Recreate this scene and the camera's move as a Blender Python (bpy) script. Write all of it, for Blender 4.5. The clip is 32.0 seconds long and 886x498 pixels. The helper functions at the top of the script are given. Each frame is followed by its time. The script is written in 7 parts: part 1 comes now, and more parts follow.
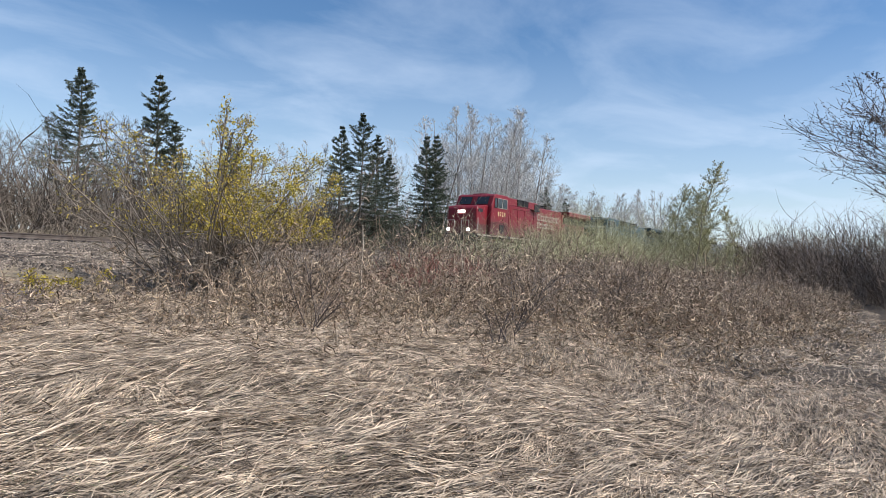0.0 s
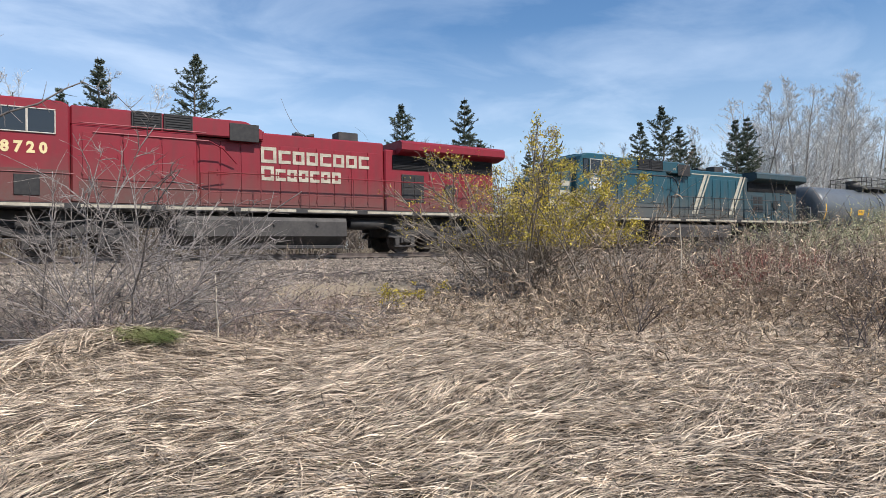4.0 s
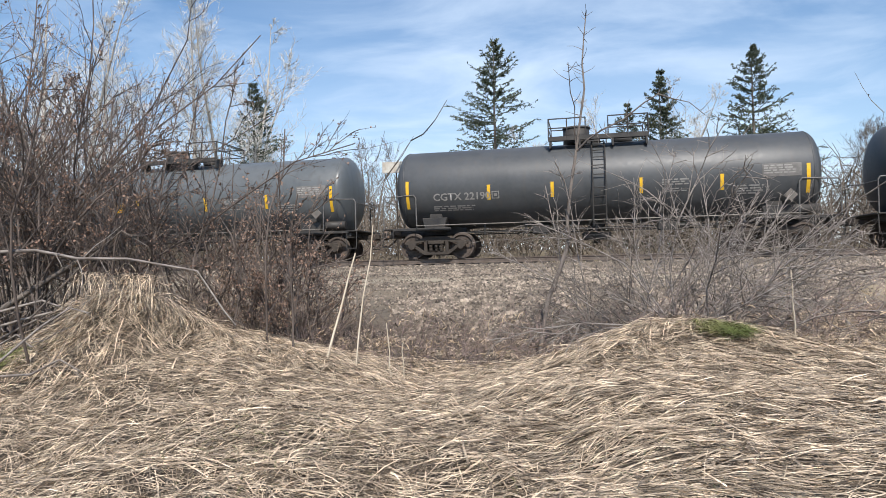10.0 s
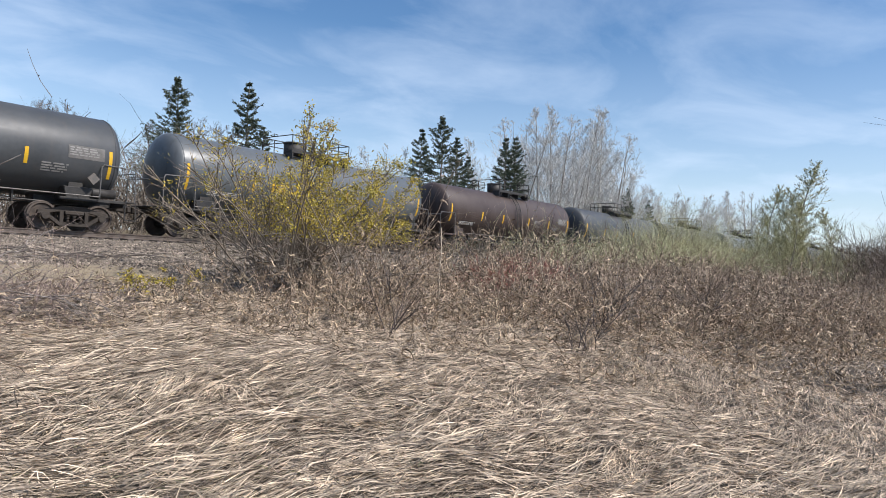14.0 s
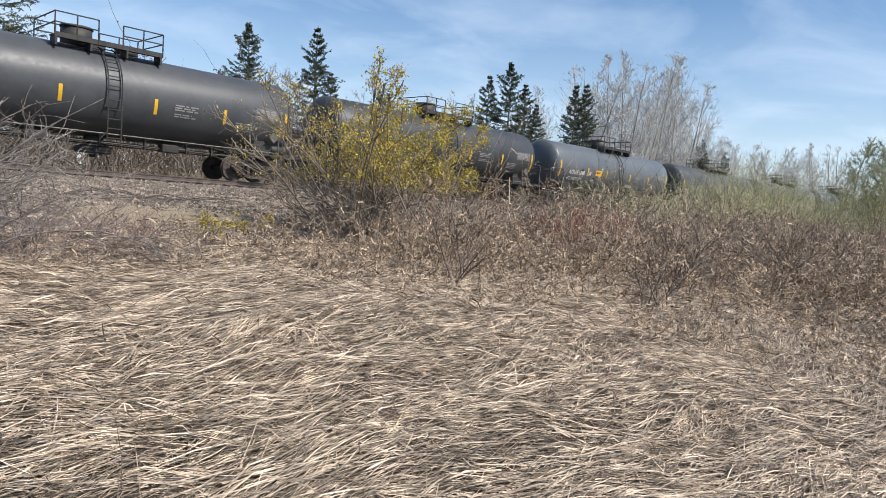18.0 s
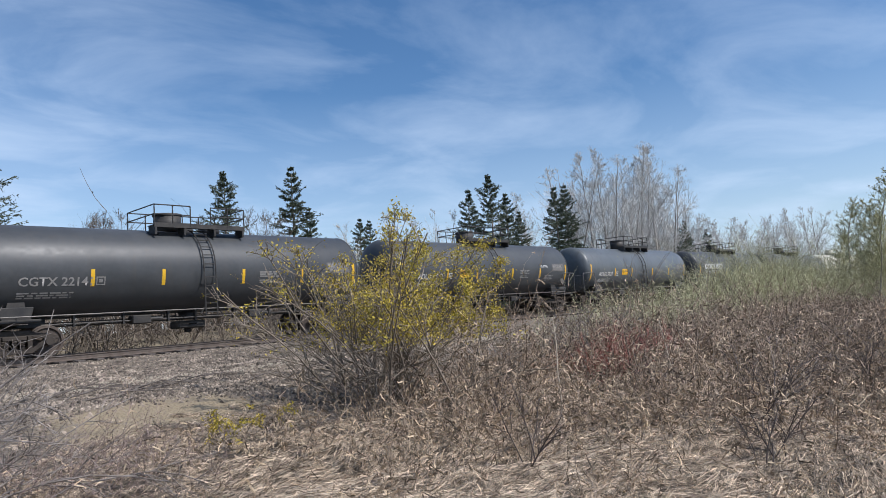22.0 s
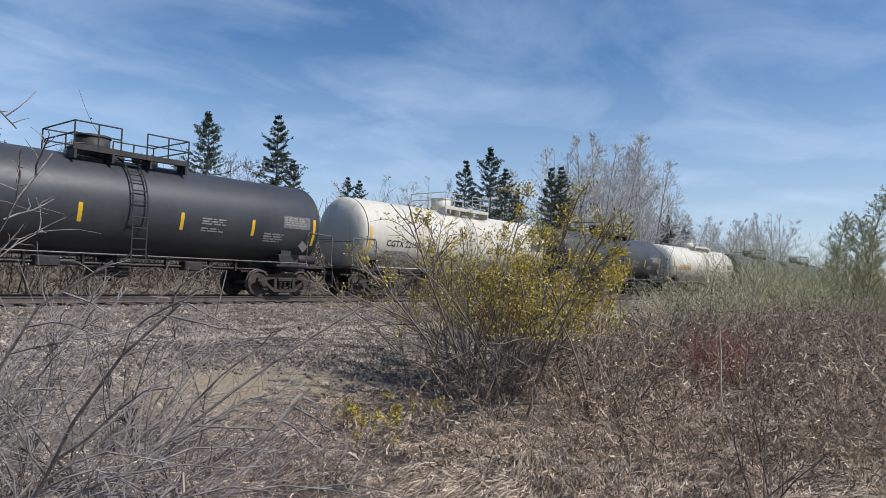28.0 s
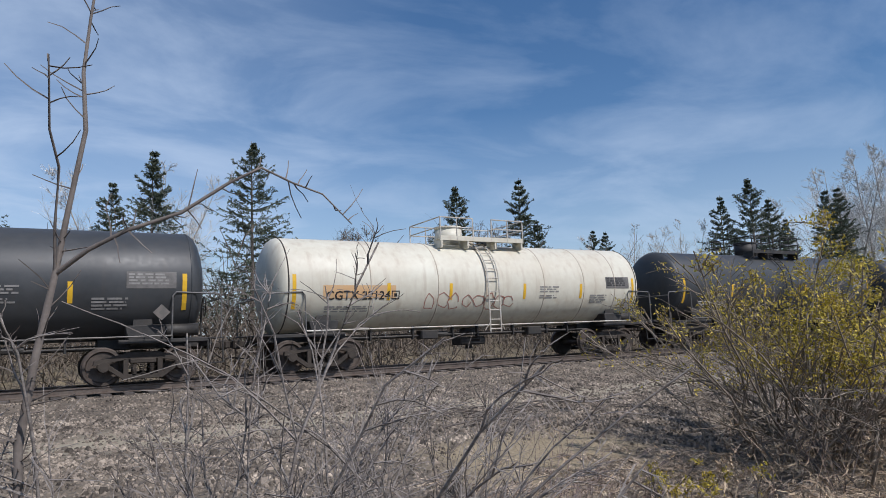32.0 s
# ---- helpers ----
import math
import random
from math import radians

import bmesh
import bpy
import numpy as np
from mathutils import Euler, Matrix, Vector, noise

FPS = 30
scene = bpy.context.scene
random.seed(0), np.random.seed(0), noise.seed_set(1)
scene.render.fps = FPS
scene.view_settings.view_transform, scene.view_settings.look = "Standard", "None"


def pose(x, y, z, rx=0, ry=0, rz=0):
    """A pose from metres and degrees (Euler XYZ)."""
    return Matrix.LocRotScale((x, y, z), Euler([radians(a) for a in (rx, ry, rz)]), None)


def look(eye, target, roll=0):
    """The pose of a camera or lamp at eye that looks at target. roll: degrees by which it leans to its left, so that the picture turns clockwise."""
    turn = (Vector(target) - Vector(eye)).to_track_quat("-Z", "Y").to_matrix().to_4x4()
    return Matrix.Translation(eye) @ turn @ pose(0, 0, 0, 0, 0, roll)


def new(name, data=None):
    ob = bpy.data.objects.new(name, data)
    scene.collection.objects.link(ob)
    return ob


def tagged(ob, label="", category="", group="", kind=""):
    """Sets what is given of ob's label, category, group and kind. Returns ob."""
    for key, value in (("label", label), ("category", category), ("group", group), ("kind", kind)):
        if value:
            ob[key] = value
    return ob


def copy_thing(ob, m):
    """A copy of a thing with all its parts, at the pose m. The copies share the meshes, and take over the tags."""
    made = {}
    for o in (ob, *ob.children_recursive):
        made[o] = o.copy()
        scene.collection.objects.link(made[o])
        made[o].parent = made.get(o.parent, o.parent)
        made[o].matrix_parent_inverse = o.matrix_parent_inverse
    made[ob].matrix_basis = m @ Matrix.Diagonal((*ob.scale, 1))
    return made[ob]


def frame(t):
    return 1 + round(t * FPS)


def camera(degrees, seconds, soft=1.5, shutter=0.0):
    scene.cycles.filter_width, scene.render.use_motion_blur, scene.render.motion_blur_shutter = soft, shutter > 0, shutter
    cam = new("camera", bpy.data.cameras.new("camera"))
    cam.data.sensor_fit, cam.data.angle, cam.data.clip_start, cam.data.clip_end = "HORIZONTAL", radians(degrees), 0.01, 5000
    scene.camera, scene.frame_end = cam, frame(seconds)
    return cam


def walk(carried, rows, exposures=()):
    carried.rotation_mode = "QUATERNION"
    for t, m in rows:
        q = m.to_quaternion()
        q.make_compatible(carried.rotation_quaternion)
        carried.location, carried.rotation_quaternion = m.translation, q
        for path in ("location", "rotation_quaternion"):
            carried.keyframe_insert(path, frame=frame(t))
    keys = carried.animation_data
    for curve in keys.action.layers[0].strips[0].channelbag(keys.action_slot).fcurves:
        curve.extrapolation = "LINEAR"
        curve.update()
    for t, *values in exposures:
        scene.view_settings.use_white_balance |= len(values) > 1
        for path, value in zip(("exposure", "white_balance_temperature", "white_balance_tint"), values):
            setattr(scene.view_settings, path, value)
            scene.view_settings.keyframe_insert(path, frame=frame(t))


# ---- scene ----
# Track along X at y = TY; the train runs towards -X. Rail top at z = ZR.
TY, ZR = 24.2, 1.745
cam = camera(67.16, 32.0, 0.6, 0.03)


def view(x, y, z, yaw, pitch, roll):
    """A camera pose: yaw clockwise from +Y, pitch up, roll as in look()."""
    a, p = radians(yaw), radians(pitch)
    way = Vector((math.sin(a) * math.cos(p), math.cos(a) * math.cos(p), math.sin(p)))
    eye = Vector((x, y, z))
    return look(eye, eye + way, roll)


walk(cam, [
    (0.0, view(-0.000, -0.000, 1.600, 58.68, 0.66, 2.63)),
    (0.5, view(0.005, 0.000, 1.601, 58.61, 0.48, 2.53)),
    (1.0, view(0.007, -0.005, 1.602, 58.50, 0.26, 2.24)),
    (1.5, view(-0.003, -0.011, 1.604, 58.84, 0.47, 2.28)),
    (2.0, view(-0.003, -0.008, 1.604, 58.21, 0.26, 2.01)),
    (2.5, view(-0.018, 0.004, 1.604, 57.54, 0.06, 1.98)),
    (3.0, view(-0.057, 0.011, 1.619, 53.95, 0.14, 1.51)),
    (3.5, view(-0.143, 0.057, 1.619, 46.68, 0.21, 0.67)),
    (4.0, view(-0.210, 0.108, 1.632, 33.25, 0.48, -0.88)),
    (4.5, view(-0.345, 0.143, 1.635, 15.84, 0.81, -1.42)),
    (6.5, view(-0.408, -0.047, 1.620, -12.55, 1.50, -2.02)),
    (7.0, view(-0.411, -0.058, 1.621, -13.97, 1.57, -2.07)),
    (7.5, view(-0.396, -0.057, 1.628, -14.29, 1.28, -1.74)),
    (8.0, view(-0.410, -0.047, 1.611, -14.27, 1.23, -1.40)),
    (8.5, view(-0.413, -0.047, 1.602, -15.46, 1.26, -2.06)),
    (9.0, view(-0.388, -0.031, 1.616, -13.94, 1.10, -1.61)),
    (9.5, view(-0.403, -0.021, 1.616, -12.32, 1.18, -1.20)),
    (10.0, view(-0.397, -0.022, 1.613, -12.08, 1.15, -1.30)),
    (10.5, view(-0.290, 0.034, 1.627, -5.72, 0.39, -2.37)),
    (11.0, view(-0.282, 0.029, 1.618, -3.34, 0.61, -2.88)),
    (11.5, view(-0.260, 0.060, 1.615, 0.36, 0.75, -2.68)),
    (12.0, view(-0.168, 0.078, 1.619, 10.55, 0.04, -0.75)),
    (12.5, view(-0.046, 0.132, 1.596, 29.25, -1.28, 2.87)),
    (13.0, view(0.024, 0.121, 1.607, 42.30, -0.96, 4.20)),
    (13.5, view(0.056, 0.064, 1.620, 48.75, 0.01, 4.11)),
    (14.0, view(0.063, 0.046, 1.623, 51.97, 0.49, 3.10)),
    (14.5, view(0.074, 0.031, 1.614, 52.67, 0.11, 1.88)),
    (16.5, view(0.068, -0.004, 1.600, 51.54, -1.45, 1.95)),
    (17.0, view(0.038, -0.012, 1.603, 51.36, 0.18, 1.75)),
    (17.5, view(0.026, -0.018, 1.600, 50.82, 0.40, 1.81)),
    (18.0, view(0.090, 0.140, 1.620, 46.81, -4.20, 4.29)),
    (18.5, view(0.160, 0.295, 1.667, 47.93, -0.48, 0.00)),
    (19.0, view(0.429, 0.527, 1.907, 47.12, -1.94, -0.09)),
    (19.5, view(0.681, 0.633, 2.150, 60.90, -2.72, 0.01)),
    (20.0, view(0.814, 0.750, 2.234, 57.99, 0.18, 0.88)),
    (20.5, view(0.840, 0.859, 2.224, 50.67, 2.07, 2.72)),
    (21.0, view(0.686, 1.105, 2.198, 51.52, 4.40, -1.55)),
    (21.5, view(0.595, 1.303, 2.231, 48.15, 3.72, -1.76)),
    (22.0, view(0.528, 1.569, 2.293, 48.04, 5.26, -3.96)),
    (22.5, view(0.460, 1.824, 2.346, 42.32, 9.16, -2.29)),
    (23.0, view(0.354, 2.109, 2.394, 44.07, 9.46, -4.79)),
    (23.5, view(0.320, 2.395, 2.375, 44.35, 8.41, -3.99)),
    (24.0, view(0.293, 2.808, 2.380, 44.58, 10.04, -3.82)),
    (24.5, view(0.173, 3.220, 2.408, 42.62, 10.17, -0.82)),
    (25.0, view(0.082, 3.575, 2.427, 44.88, 12.00, -1.55)),
    (25.5, view(0.053, 3.921, 2.414, 46.88, 9.45, -4.00)),
    (26.0, view(0.029, 4.253, 2.490, 46.59, 7.96, -0.67)),
    (26.5, view(-0.063, 4.477, 2.514, 52.37, 4.61, 1.68)),
    (28.5, view(-0.344, 4.465, 2.638, 51.22, 2.14, 1.55)),
    (29.0, view(-0.338, 4.457, 2.677, 50.40, 2.93, 0.85)),
    (29.5, view(-0.352, 4.453, 2.700, 49.12, 5.34, 0.28)),
    (30.0, view(-0.407, 4.475, 2.678, 48.42, 8.38, -1.81)),
    (30.5, view(-0.379, 4.466, 2.664, 42.52, 5.94, -1.92)),
    (31.0, view(-0.396, 4.485, 2.678, 41.00, 4.87, -3.69)),
    (31.5, view(-0.439, 4.571, 2.699, 37.63, 4.81, -1.79)),
    (32.0, view(-0.527, 4.851, 2.637, 30.88, 7.38, -2.37)),
], exposures=[(0, 0.29, 6350, 12), (3, 0.37, 6350, 12), (9, 0.5, 6500, 10), (14, 0.39, 6350, 12), (18, 0.42, 6450, 11), (20, 0.38, 6250, 12), (21.2, 0.08, 6100, 12), (22.1, 0.2, 6100, 12), (23, 0.02, 5950, 13), (26, 0.0, 5950, 13), (28.5, 0.06, 6050, 13), (30, -0.02, 6000, 13), (31, 0.02, 6050, 13), (32, -0.1, 6100, 13)])

# ---- world and sun ----
SUN_AZ, SUN_EL = 162.0, 48.0  # degrees: azimuth clockwise from +Y, elevation
world = bpy.data.worlds.new("sky")
scene.world = world
world.use_nodes = True
wn, wl = world.node_tree.nodes, world.node_tree.links
wn.clear()
sky = wn.new("ShaderNodeTexSky")
sky.sky_type, sky.sun_disc = "NISHITA", False
sky.sun_elevation, sky.sun_rotation = radians(SUN_EL), radians(SUN_AZ)
sky.air_density, sky.dust_density, sky.ozone_density = 1.0, 0.6, 1.6
coord = wn.new("ShaderNodeTexCoord")
# thin cirrus: the direction is projected on a high layer
sep = wn.new("ShaderNodeSeparateXYZ")
wl.new(coord.outputs["Generated"], sep.inputs[0])
zc = wn.new("ShaderNodeMath"); zc.operation = "MAXIMUM"; zc.inputs[1].default_value = 0.03
wl.new(sep.outputs["Z"], zc.inputs[0])
zadd = wn.new("ShaderNodeMath"); zadd.operation = "ADD"; zadd.inputs[1].default_value = 0.10
wl.new(zc.outputs[0], zadd.inputs[0])
layer = wn.new("ShaderNodeVectorMath"); layer.operation = "DIVIDE"
comb = wn.new("ShaderNodeCombineXYZ")
for k in range(3):
    wl.new(zadd.outputs[0], comb.inputs[k])
wl.new(coord.outputs["Generated"], layer.inputs[0])
wl.new(comb.outputs[0], layer.inputs[1])
smap = wn.new("ShaderNodeMapping")
smap.inputs["Rotation"].default_value = (0, 0, radians(20))
smap.inputs["Scale"].default_value = (0.8, 1.0, 0.0)
wl.new(layer.outputs[0], smap.inputs[0])
cl1 = wn.new("ShaderNodeTexNoise"); cl1.inputs["Scale"].default_value = 1.5; cl1.inputs["Detail"].default_value = 9; cl1.inputs["Roughness"].default_value = 0.56; cl1.inputs["Distortion"].default_value = 0.45
wl.new(smap.outputs[0], cl1.inputs["Vector"])
cramp = wn.new("ShaderNodeValToRGB")
cramp.color_ramp.elements[0].position, cramp.color_ramp.elements[1].position = 0.44, 0.86
wl.new(cl1.outputs["Fac"], cramp.inputs[0])
# haze towards the horizon
haze = wn.new("ShaderNodeMapRange"); haze.inputs["From Min"].default_value = 0.0; haze.inputs["From Max"].default_value = 0.32
haze.inputs["To Min"].default_value = 0.5; haze.inputs["To Max"].default_value = 0.0
wl.new(sep.outputs["Z"], haze.inputs["Value"])
cmax = wn.new("ShaderNodeMath"); cmax.operation = "MULTIPLY_ADD"; cmax.use_clamp = True; cmax.inputs[1].default_value = 0.5
wl.new(cramp.outputs[0], cmax.inputs[0]); wl.new(haze.outputs[0], cmax.inputs[2])
# a thin veil of high cloud over the northern sky
bank = wn.new("ShaderNodeVectorMath"); bank.operation = "DOT_PRODUCT"
bank.inputs[1].default_value = (math.sin(radians(-6)) * math.cos(radians(23)), math.cos(radians(-6)) * math.cos(radians(23)), math.sin(radians(23)))
wl.new(coord.outputs["Generated"], bank.inputs[0])
near = wn.new("ShaderNodeMapRange"); near.interpolation_type = "SMOOTHSTEP"
near.inputs["From Min"].default_value, near.inputs["From Max"].default_value = math.cos(radians(34)), math.cos(radians(6))
wl.new(bank.outputs["Value"], near.inputs["Value"])
veil = wn.new("ShaderNodeMath"); veil.operation = "MULTIPLY_ADD"; veil.inputs[1].default_value = 0.7; veil.inputs[2].default_value = -0.12
wl.new(cl1.outputs["Fac"], veil.inputs[0])
vmul = wn.new("ShaderNodeMath"); vmul.operation = "MULTIPLY"
wl.new(near.outputs[0], vmul.inputs[0]); wl.new(veil.outputs[0], vmul.inputs[1])
call = wn.new("ShaderNodeMath"); call.operation = "ADD"; call.use_clamp = True
wl.new(cmax.outputs[0], call.inputs[0]); wl.new(vmul.outputs[0], call.inputs[1])
mixs = wn.new("ShaderNodeMix"); mixs.data_type = "RGBA"
mixs.inputs[7].default_value = (5.9, 7.0, 8.4, 1)
vivid = wn.new("ShaderNodeHueSaturation"); vivid.inputs["Saturation"].default_value = 1.22
wl.new(sky.outputs[0], vivid.inputs["Color"])
wl.new(call.outputs[0], mixs.inputs[0]); wl.new(vivid.outputs[0], mixs.inputs[6])
bg = wn.new("ShaderNodeBackground"); bg.inputs["Strength"].default_value = 0.105
wl.new(mixs.outputs[2], bg.inputs[0])
wo = wn.new("ShaderNodeOutputWorld"); wl.new(bg.outputs[0], wo.inputs[0])

sun = new("sun", bpy.data.lights.new("sun", "SUN"))
sun.data.energy, sun.data.angle, sun.data.color = 4.2, radians(0.53), (1.0, 0.95, 0.88)
sa, se = radians(SUN_AZ), radians(SUN_EL)
sun.matrix_world = look((0, 0, 60), Vector((0, 0, 60)) - Vector((math.sin(sa) * math.cos(se), math.cos(sa) * math.cos(se), math.sin(se))))


# ---- materials ----
def material(name, base, second=None, scale=3.0, rough=0.8, metal=0.0, bump=0.0, bscale=40.0, mix=0.5, rand=0.0, island=0.0, detail=6.0, stretch=None, spec=0.4, streak=None, trans=0.0, dust=None):
    """A procedural surface: two colours mixed by noise, fine relief, and spread by object or by island."""
    m = bpy.data.materials.new(name)
    m.use_nodes = True
    n, l = m.node_tree.nodes, m.node_tree.links
    b = n["Principled BSDF"]
    b.inputs["Roughness"].default_value, b.inputs["Metallic"].default_value = rough, metal
    b.inputs["Specular IOR Level"].default_value = spec
    tc = n.new("ShaderNodeTexCoord")
    vec = tc.outputs["Object"]
    if stretch:
        mp = n.new("ShaderNodeMapping")
        mp.inputs["Scale"].default_value = stretch
        l.new(vec, mp.inputs[0])
        vec = mp.outputs[0]
    second = second or tuple(c * 0.7 for c in base)
    tex = n.new("ShaderNodeTexNoise")
    tex.inputs["Scale"].default_value, tex.inputs["Detail"].default_value = scale, detail
    l.new(vec, tex.inputs["Vector"])
    fine = n.new("ShaderNodeTexNoise")
    fine.inputs["Scale"].default_value, fine.inputs["Detail"].default_value = scale * 9, 4
    l.new(vec, fine.inputs["Vector"])
    add = n.new("ShaderNodeMath"); add.operation = "MULTIPLY_ADD"; add.inputs[1].default_value = 0.4
    l.new(fine.outputs["Fac"], add.inputs[0]); l.new(tex.outputs["Fac"], add.inputs[2])
    rng = n.new("ShaderNodeMapRange")
    rng.inputs["From Min"].default_value, rng.inputs["From Max"].default_value = 0.7 - 0.25 * mix - 0.12, 0.7 + 0.4 - 0.5 * mix
    l.new(add.outputs[0], rng.inputs["Value"])
    cm = n.new("ShaderNodeMix"); cm.data_type = "RGBA"
    cm.inputs[6].default_value, cm.inputs[7].default_value = (*base, 1), (*second, 1)
    l.new(rng.outputs[0], cm.inputs[0])
    col = cm.outputs[2]
    if streak:  # downward runs of dirt
        mp2 = n.new("ShaderNodeMapping"); mp2.inputs["Scale"].default_value = (2.2, 2.2, 0.12)
        l.new(tc.outputs["Object"], mp2.inputs[0])
        st = n.new("ShaderNodeTexNoise"); st.inputs["Scale"].default_value = 2.0; st.inputs["Detail"].default_value = 7
        l.new(mp2.outputs[0], st.inputs["Vector"])
        sr = n.new("ShaderNodeMapRange"); sr.inputs["From Min"].default_value = 0.52; sr.inputs["From Max"].default_value = 0.75; sr.inputs["To Max"].default_value = 0.42
        l.new(st.outputs["Fac"], sr.inputs["Value"])
        sm = n.new("ShaderNodeMix"); sm.data_type = "RGBA"; sm.inputs[7].default_value = (*streak, 1)
        l.new(sr.outputs[0], sm.inputs[0]); l.new(col, sm.inputs[6])
        col = sm.outputs[2]
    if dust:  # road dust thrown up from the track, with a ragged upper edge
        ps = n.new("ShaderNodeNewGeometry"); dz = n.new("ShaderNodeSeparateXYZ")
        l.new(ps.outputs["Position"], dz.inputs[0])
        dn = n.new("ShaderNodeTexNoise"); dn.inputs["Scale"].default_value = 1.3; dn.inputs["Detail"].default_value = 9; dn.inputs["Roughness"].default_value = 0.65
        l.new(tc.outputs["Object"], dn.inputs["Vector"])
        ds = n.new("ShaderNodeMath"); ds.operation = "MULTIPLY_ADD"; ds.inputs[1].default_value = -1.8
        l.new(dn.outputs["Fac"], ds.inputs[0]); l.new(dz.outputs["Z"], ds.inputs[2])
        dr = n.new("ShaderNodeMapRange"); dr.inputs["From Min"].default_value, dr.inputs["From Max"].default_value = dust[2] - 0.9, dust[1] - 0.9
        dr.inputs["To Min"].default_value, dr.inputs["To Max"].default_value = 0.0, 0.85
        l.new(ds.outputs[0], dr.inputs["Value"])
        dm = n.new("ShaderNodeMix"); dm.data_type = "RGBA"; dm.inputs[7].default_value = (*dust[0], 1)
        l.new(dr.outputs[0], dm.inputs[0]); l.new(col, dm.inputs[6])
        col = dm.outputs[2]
    if rand or island:
        src = n.new("ShaderNodeObjectInfo").outputs["Random"] if rand else n.new("ShaderNodeNewGeometry").outputs["Random Per Island"]
        amt = rand or island
        mr = n.new("ShaderNodeMapRange"); mr.inputs["To Min"].default_value, mr.inputs["To Max"].default_value = 1 - amt, 1 + amt
        l.new(src, mr.inputs["Value"])
        hs = n.new("ShaderNodeHueSaturation")
        l.new(mr.outputs[0], hs.inputs["Value"]); l.new(col, hs.inputs["Color"])
        col = hs.outputs["Color"]
    l.new(col, b.inputs["Base Color"])
    rr = n.new("ShaderNodeMapRange"); rr.inputs["To Min"].default_value, rr.inputs["To Max"].default_value = max(rough - 0.12, 0.02), min(rough + 0.12, 1)
    l.new(fine.outputs["Fac"], rr.inputs["Value"]); l.new(rr.outputs[0], b.inputs["Roughness"])
    if bump:
        bt = n.new("ShaderNodeTexNoise"); bt.inputs["Scale"].default_value, bt.inputs["Detail"].default_value = bscale, 4
        l.new(vec, bt.inputs["Vector"])
        bp = n.new("ShaderNodeBump"); bp.inputs["Strength"].default_value, bp.inputs["Distance"].default_value = bump, 0.02
        l.new(bt.outputs["Fac"], bp.inputs["Height"]); l.new(bp.outputs[0], b.inputs["Normal"])
    if trans:
        tr = n.new("ShaderNodeBsdfTranslucent")
        l.new(col, tr.inputs[0])
        ms = n.new("ShaderNodeMixShader"); ms.inputs[0].default_value = trans
        l.new(b.outputs[0], ms.inputs[1]); l.new(tr.outputs[0], ms.inputs[2])
        l.new(ms.outputs[0], n["Material Output"].inputs[0])
    return m


M = {}
M["tank_black"] = material("tank_black_paint", (0.040, 0.043, 0.046), (0.062, 0.065, 0.068), 0.8, 0.47, streak=(0.068, 0.062, 0.056), bump=0.03, bscale=30, rand=0.18)
M["tank_grey"] = material("tank_grey_paint", (0.090, 0.101, 0.107), (0.122, 0.131, 0.136), 0.7, 0.36, streak=(0.07, 0.065, 0.06), bump=0.03, bscale=30, rand=0.12)
M["tank_brown"] = material("tank_brown_paint", (0.045, 0.030, 0.027), (0.075, 0.055, 0.048), 0.8, 0.5, streak=(0.09, 0.07, 0.06), bump=0.03)
M["tank_white"] = material("tank_white_paint", (0.66, 0.64, 0.535), (0.56, 0.515, 0.415), 0.6, 0.5, streak=(0.36, 0.27, 0.19), bump=0.02)
M["black_steel"] = material("black_steel", (0.018, 0.018, 0.019), (0.05, 0.045, 0.04), 3, 0.6, bump=0.1)
M["grimy_steel"] = material("grimy_steel", (0.026, 0.021, 0.017), (0.055, 0.044, 0.035), 4, 0.8, bump=0.2)
M["white_rail"] = material("white_pipe", (0.62, 0.6, 0.55), (0.4, 0.35, 0.28), 5, 0.5)
M["yellow"] = material("yellow_reflector", (0.75, 0.44, 0.02), (0.6, 0.36, 0.03), 4, 0.4)
M["amber"] = material("amber_placard", (0.85, 0.48, 0.02), (0.75, 0.4, 0.02), 4, 0.5)
M["white_paint"] = material("white_lettering", (0.72, 0.71, 0.68), (0.55, 0.53, 0.5), 9, 0.5)
M["gold_paint"] = material("gold_lettering", (0.75, 0.62, 0.32), (0.6, 0.48, 0.25), 9, 0.5)
M["dark_paint"] = material("dark_lettering", (0.03, 0.03, 0.03), None, 9, 0.5)
M["dull_paint"] = material("weathered_stencil", (0.30, 0.29, 0.27), (0.2, 0.19, 0.18), 12, 0.6)
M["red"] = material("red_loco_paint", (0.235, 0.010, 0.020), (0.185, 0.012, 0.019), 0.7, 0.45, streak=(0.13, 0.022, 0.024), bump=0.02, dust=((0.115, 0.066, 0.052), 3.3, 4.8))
M["red_grime"] = material("dusty_lower_red_paint", (0.10, 0.058, 0.048), (0.13, 0.04, 0.035), 1.2, 0.7, bump=0.05)
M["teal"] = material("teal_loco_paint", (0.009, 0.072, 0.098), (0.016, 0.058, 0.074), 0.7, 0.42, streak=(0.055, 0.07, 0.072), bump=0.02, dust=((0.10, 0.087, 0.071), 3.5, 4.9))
M["teal_grime"] = material("dusty_lower_teal_paint", (0.10, 0.09, 0.075), (0.07, 0.078, 0.075), 1.2, 0.7, bump=0.05)
M["cream"] = material("cream_stripe", (0.52, 0.48, 0.37), (0.33, 0.29, 0.22), 4, 0.55)
M["grille"] = material("black_grille", (0.012, 0.012, 0.012), (0.03, 0.027, 0.025), 8, 0.6)
M["rubber"] = material("rubber_seal", (0.015, 0.015, 0.015), None, 8, 0.7)
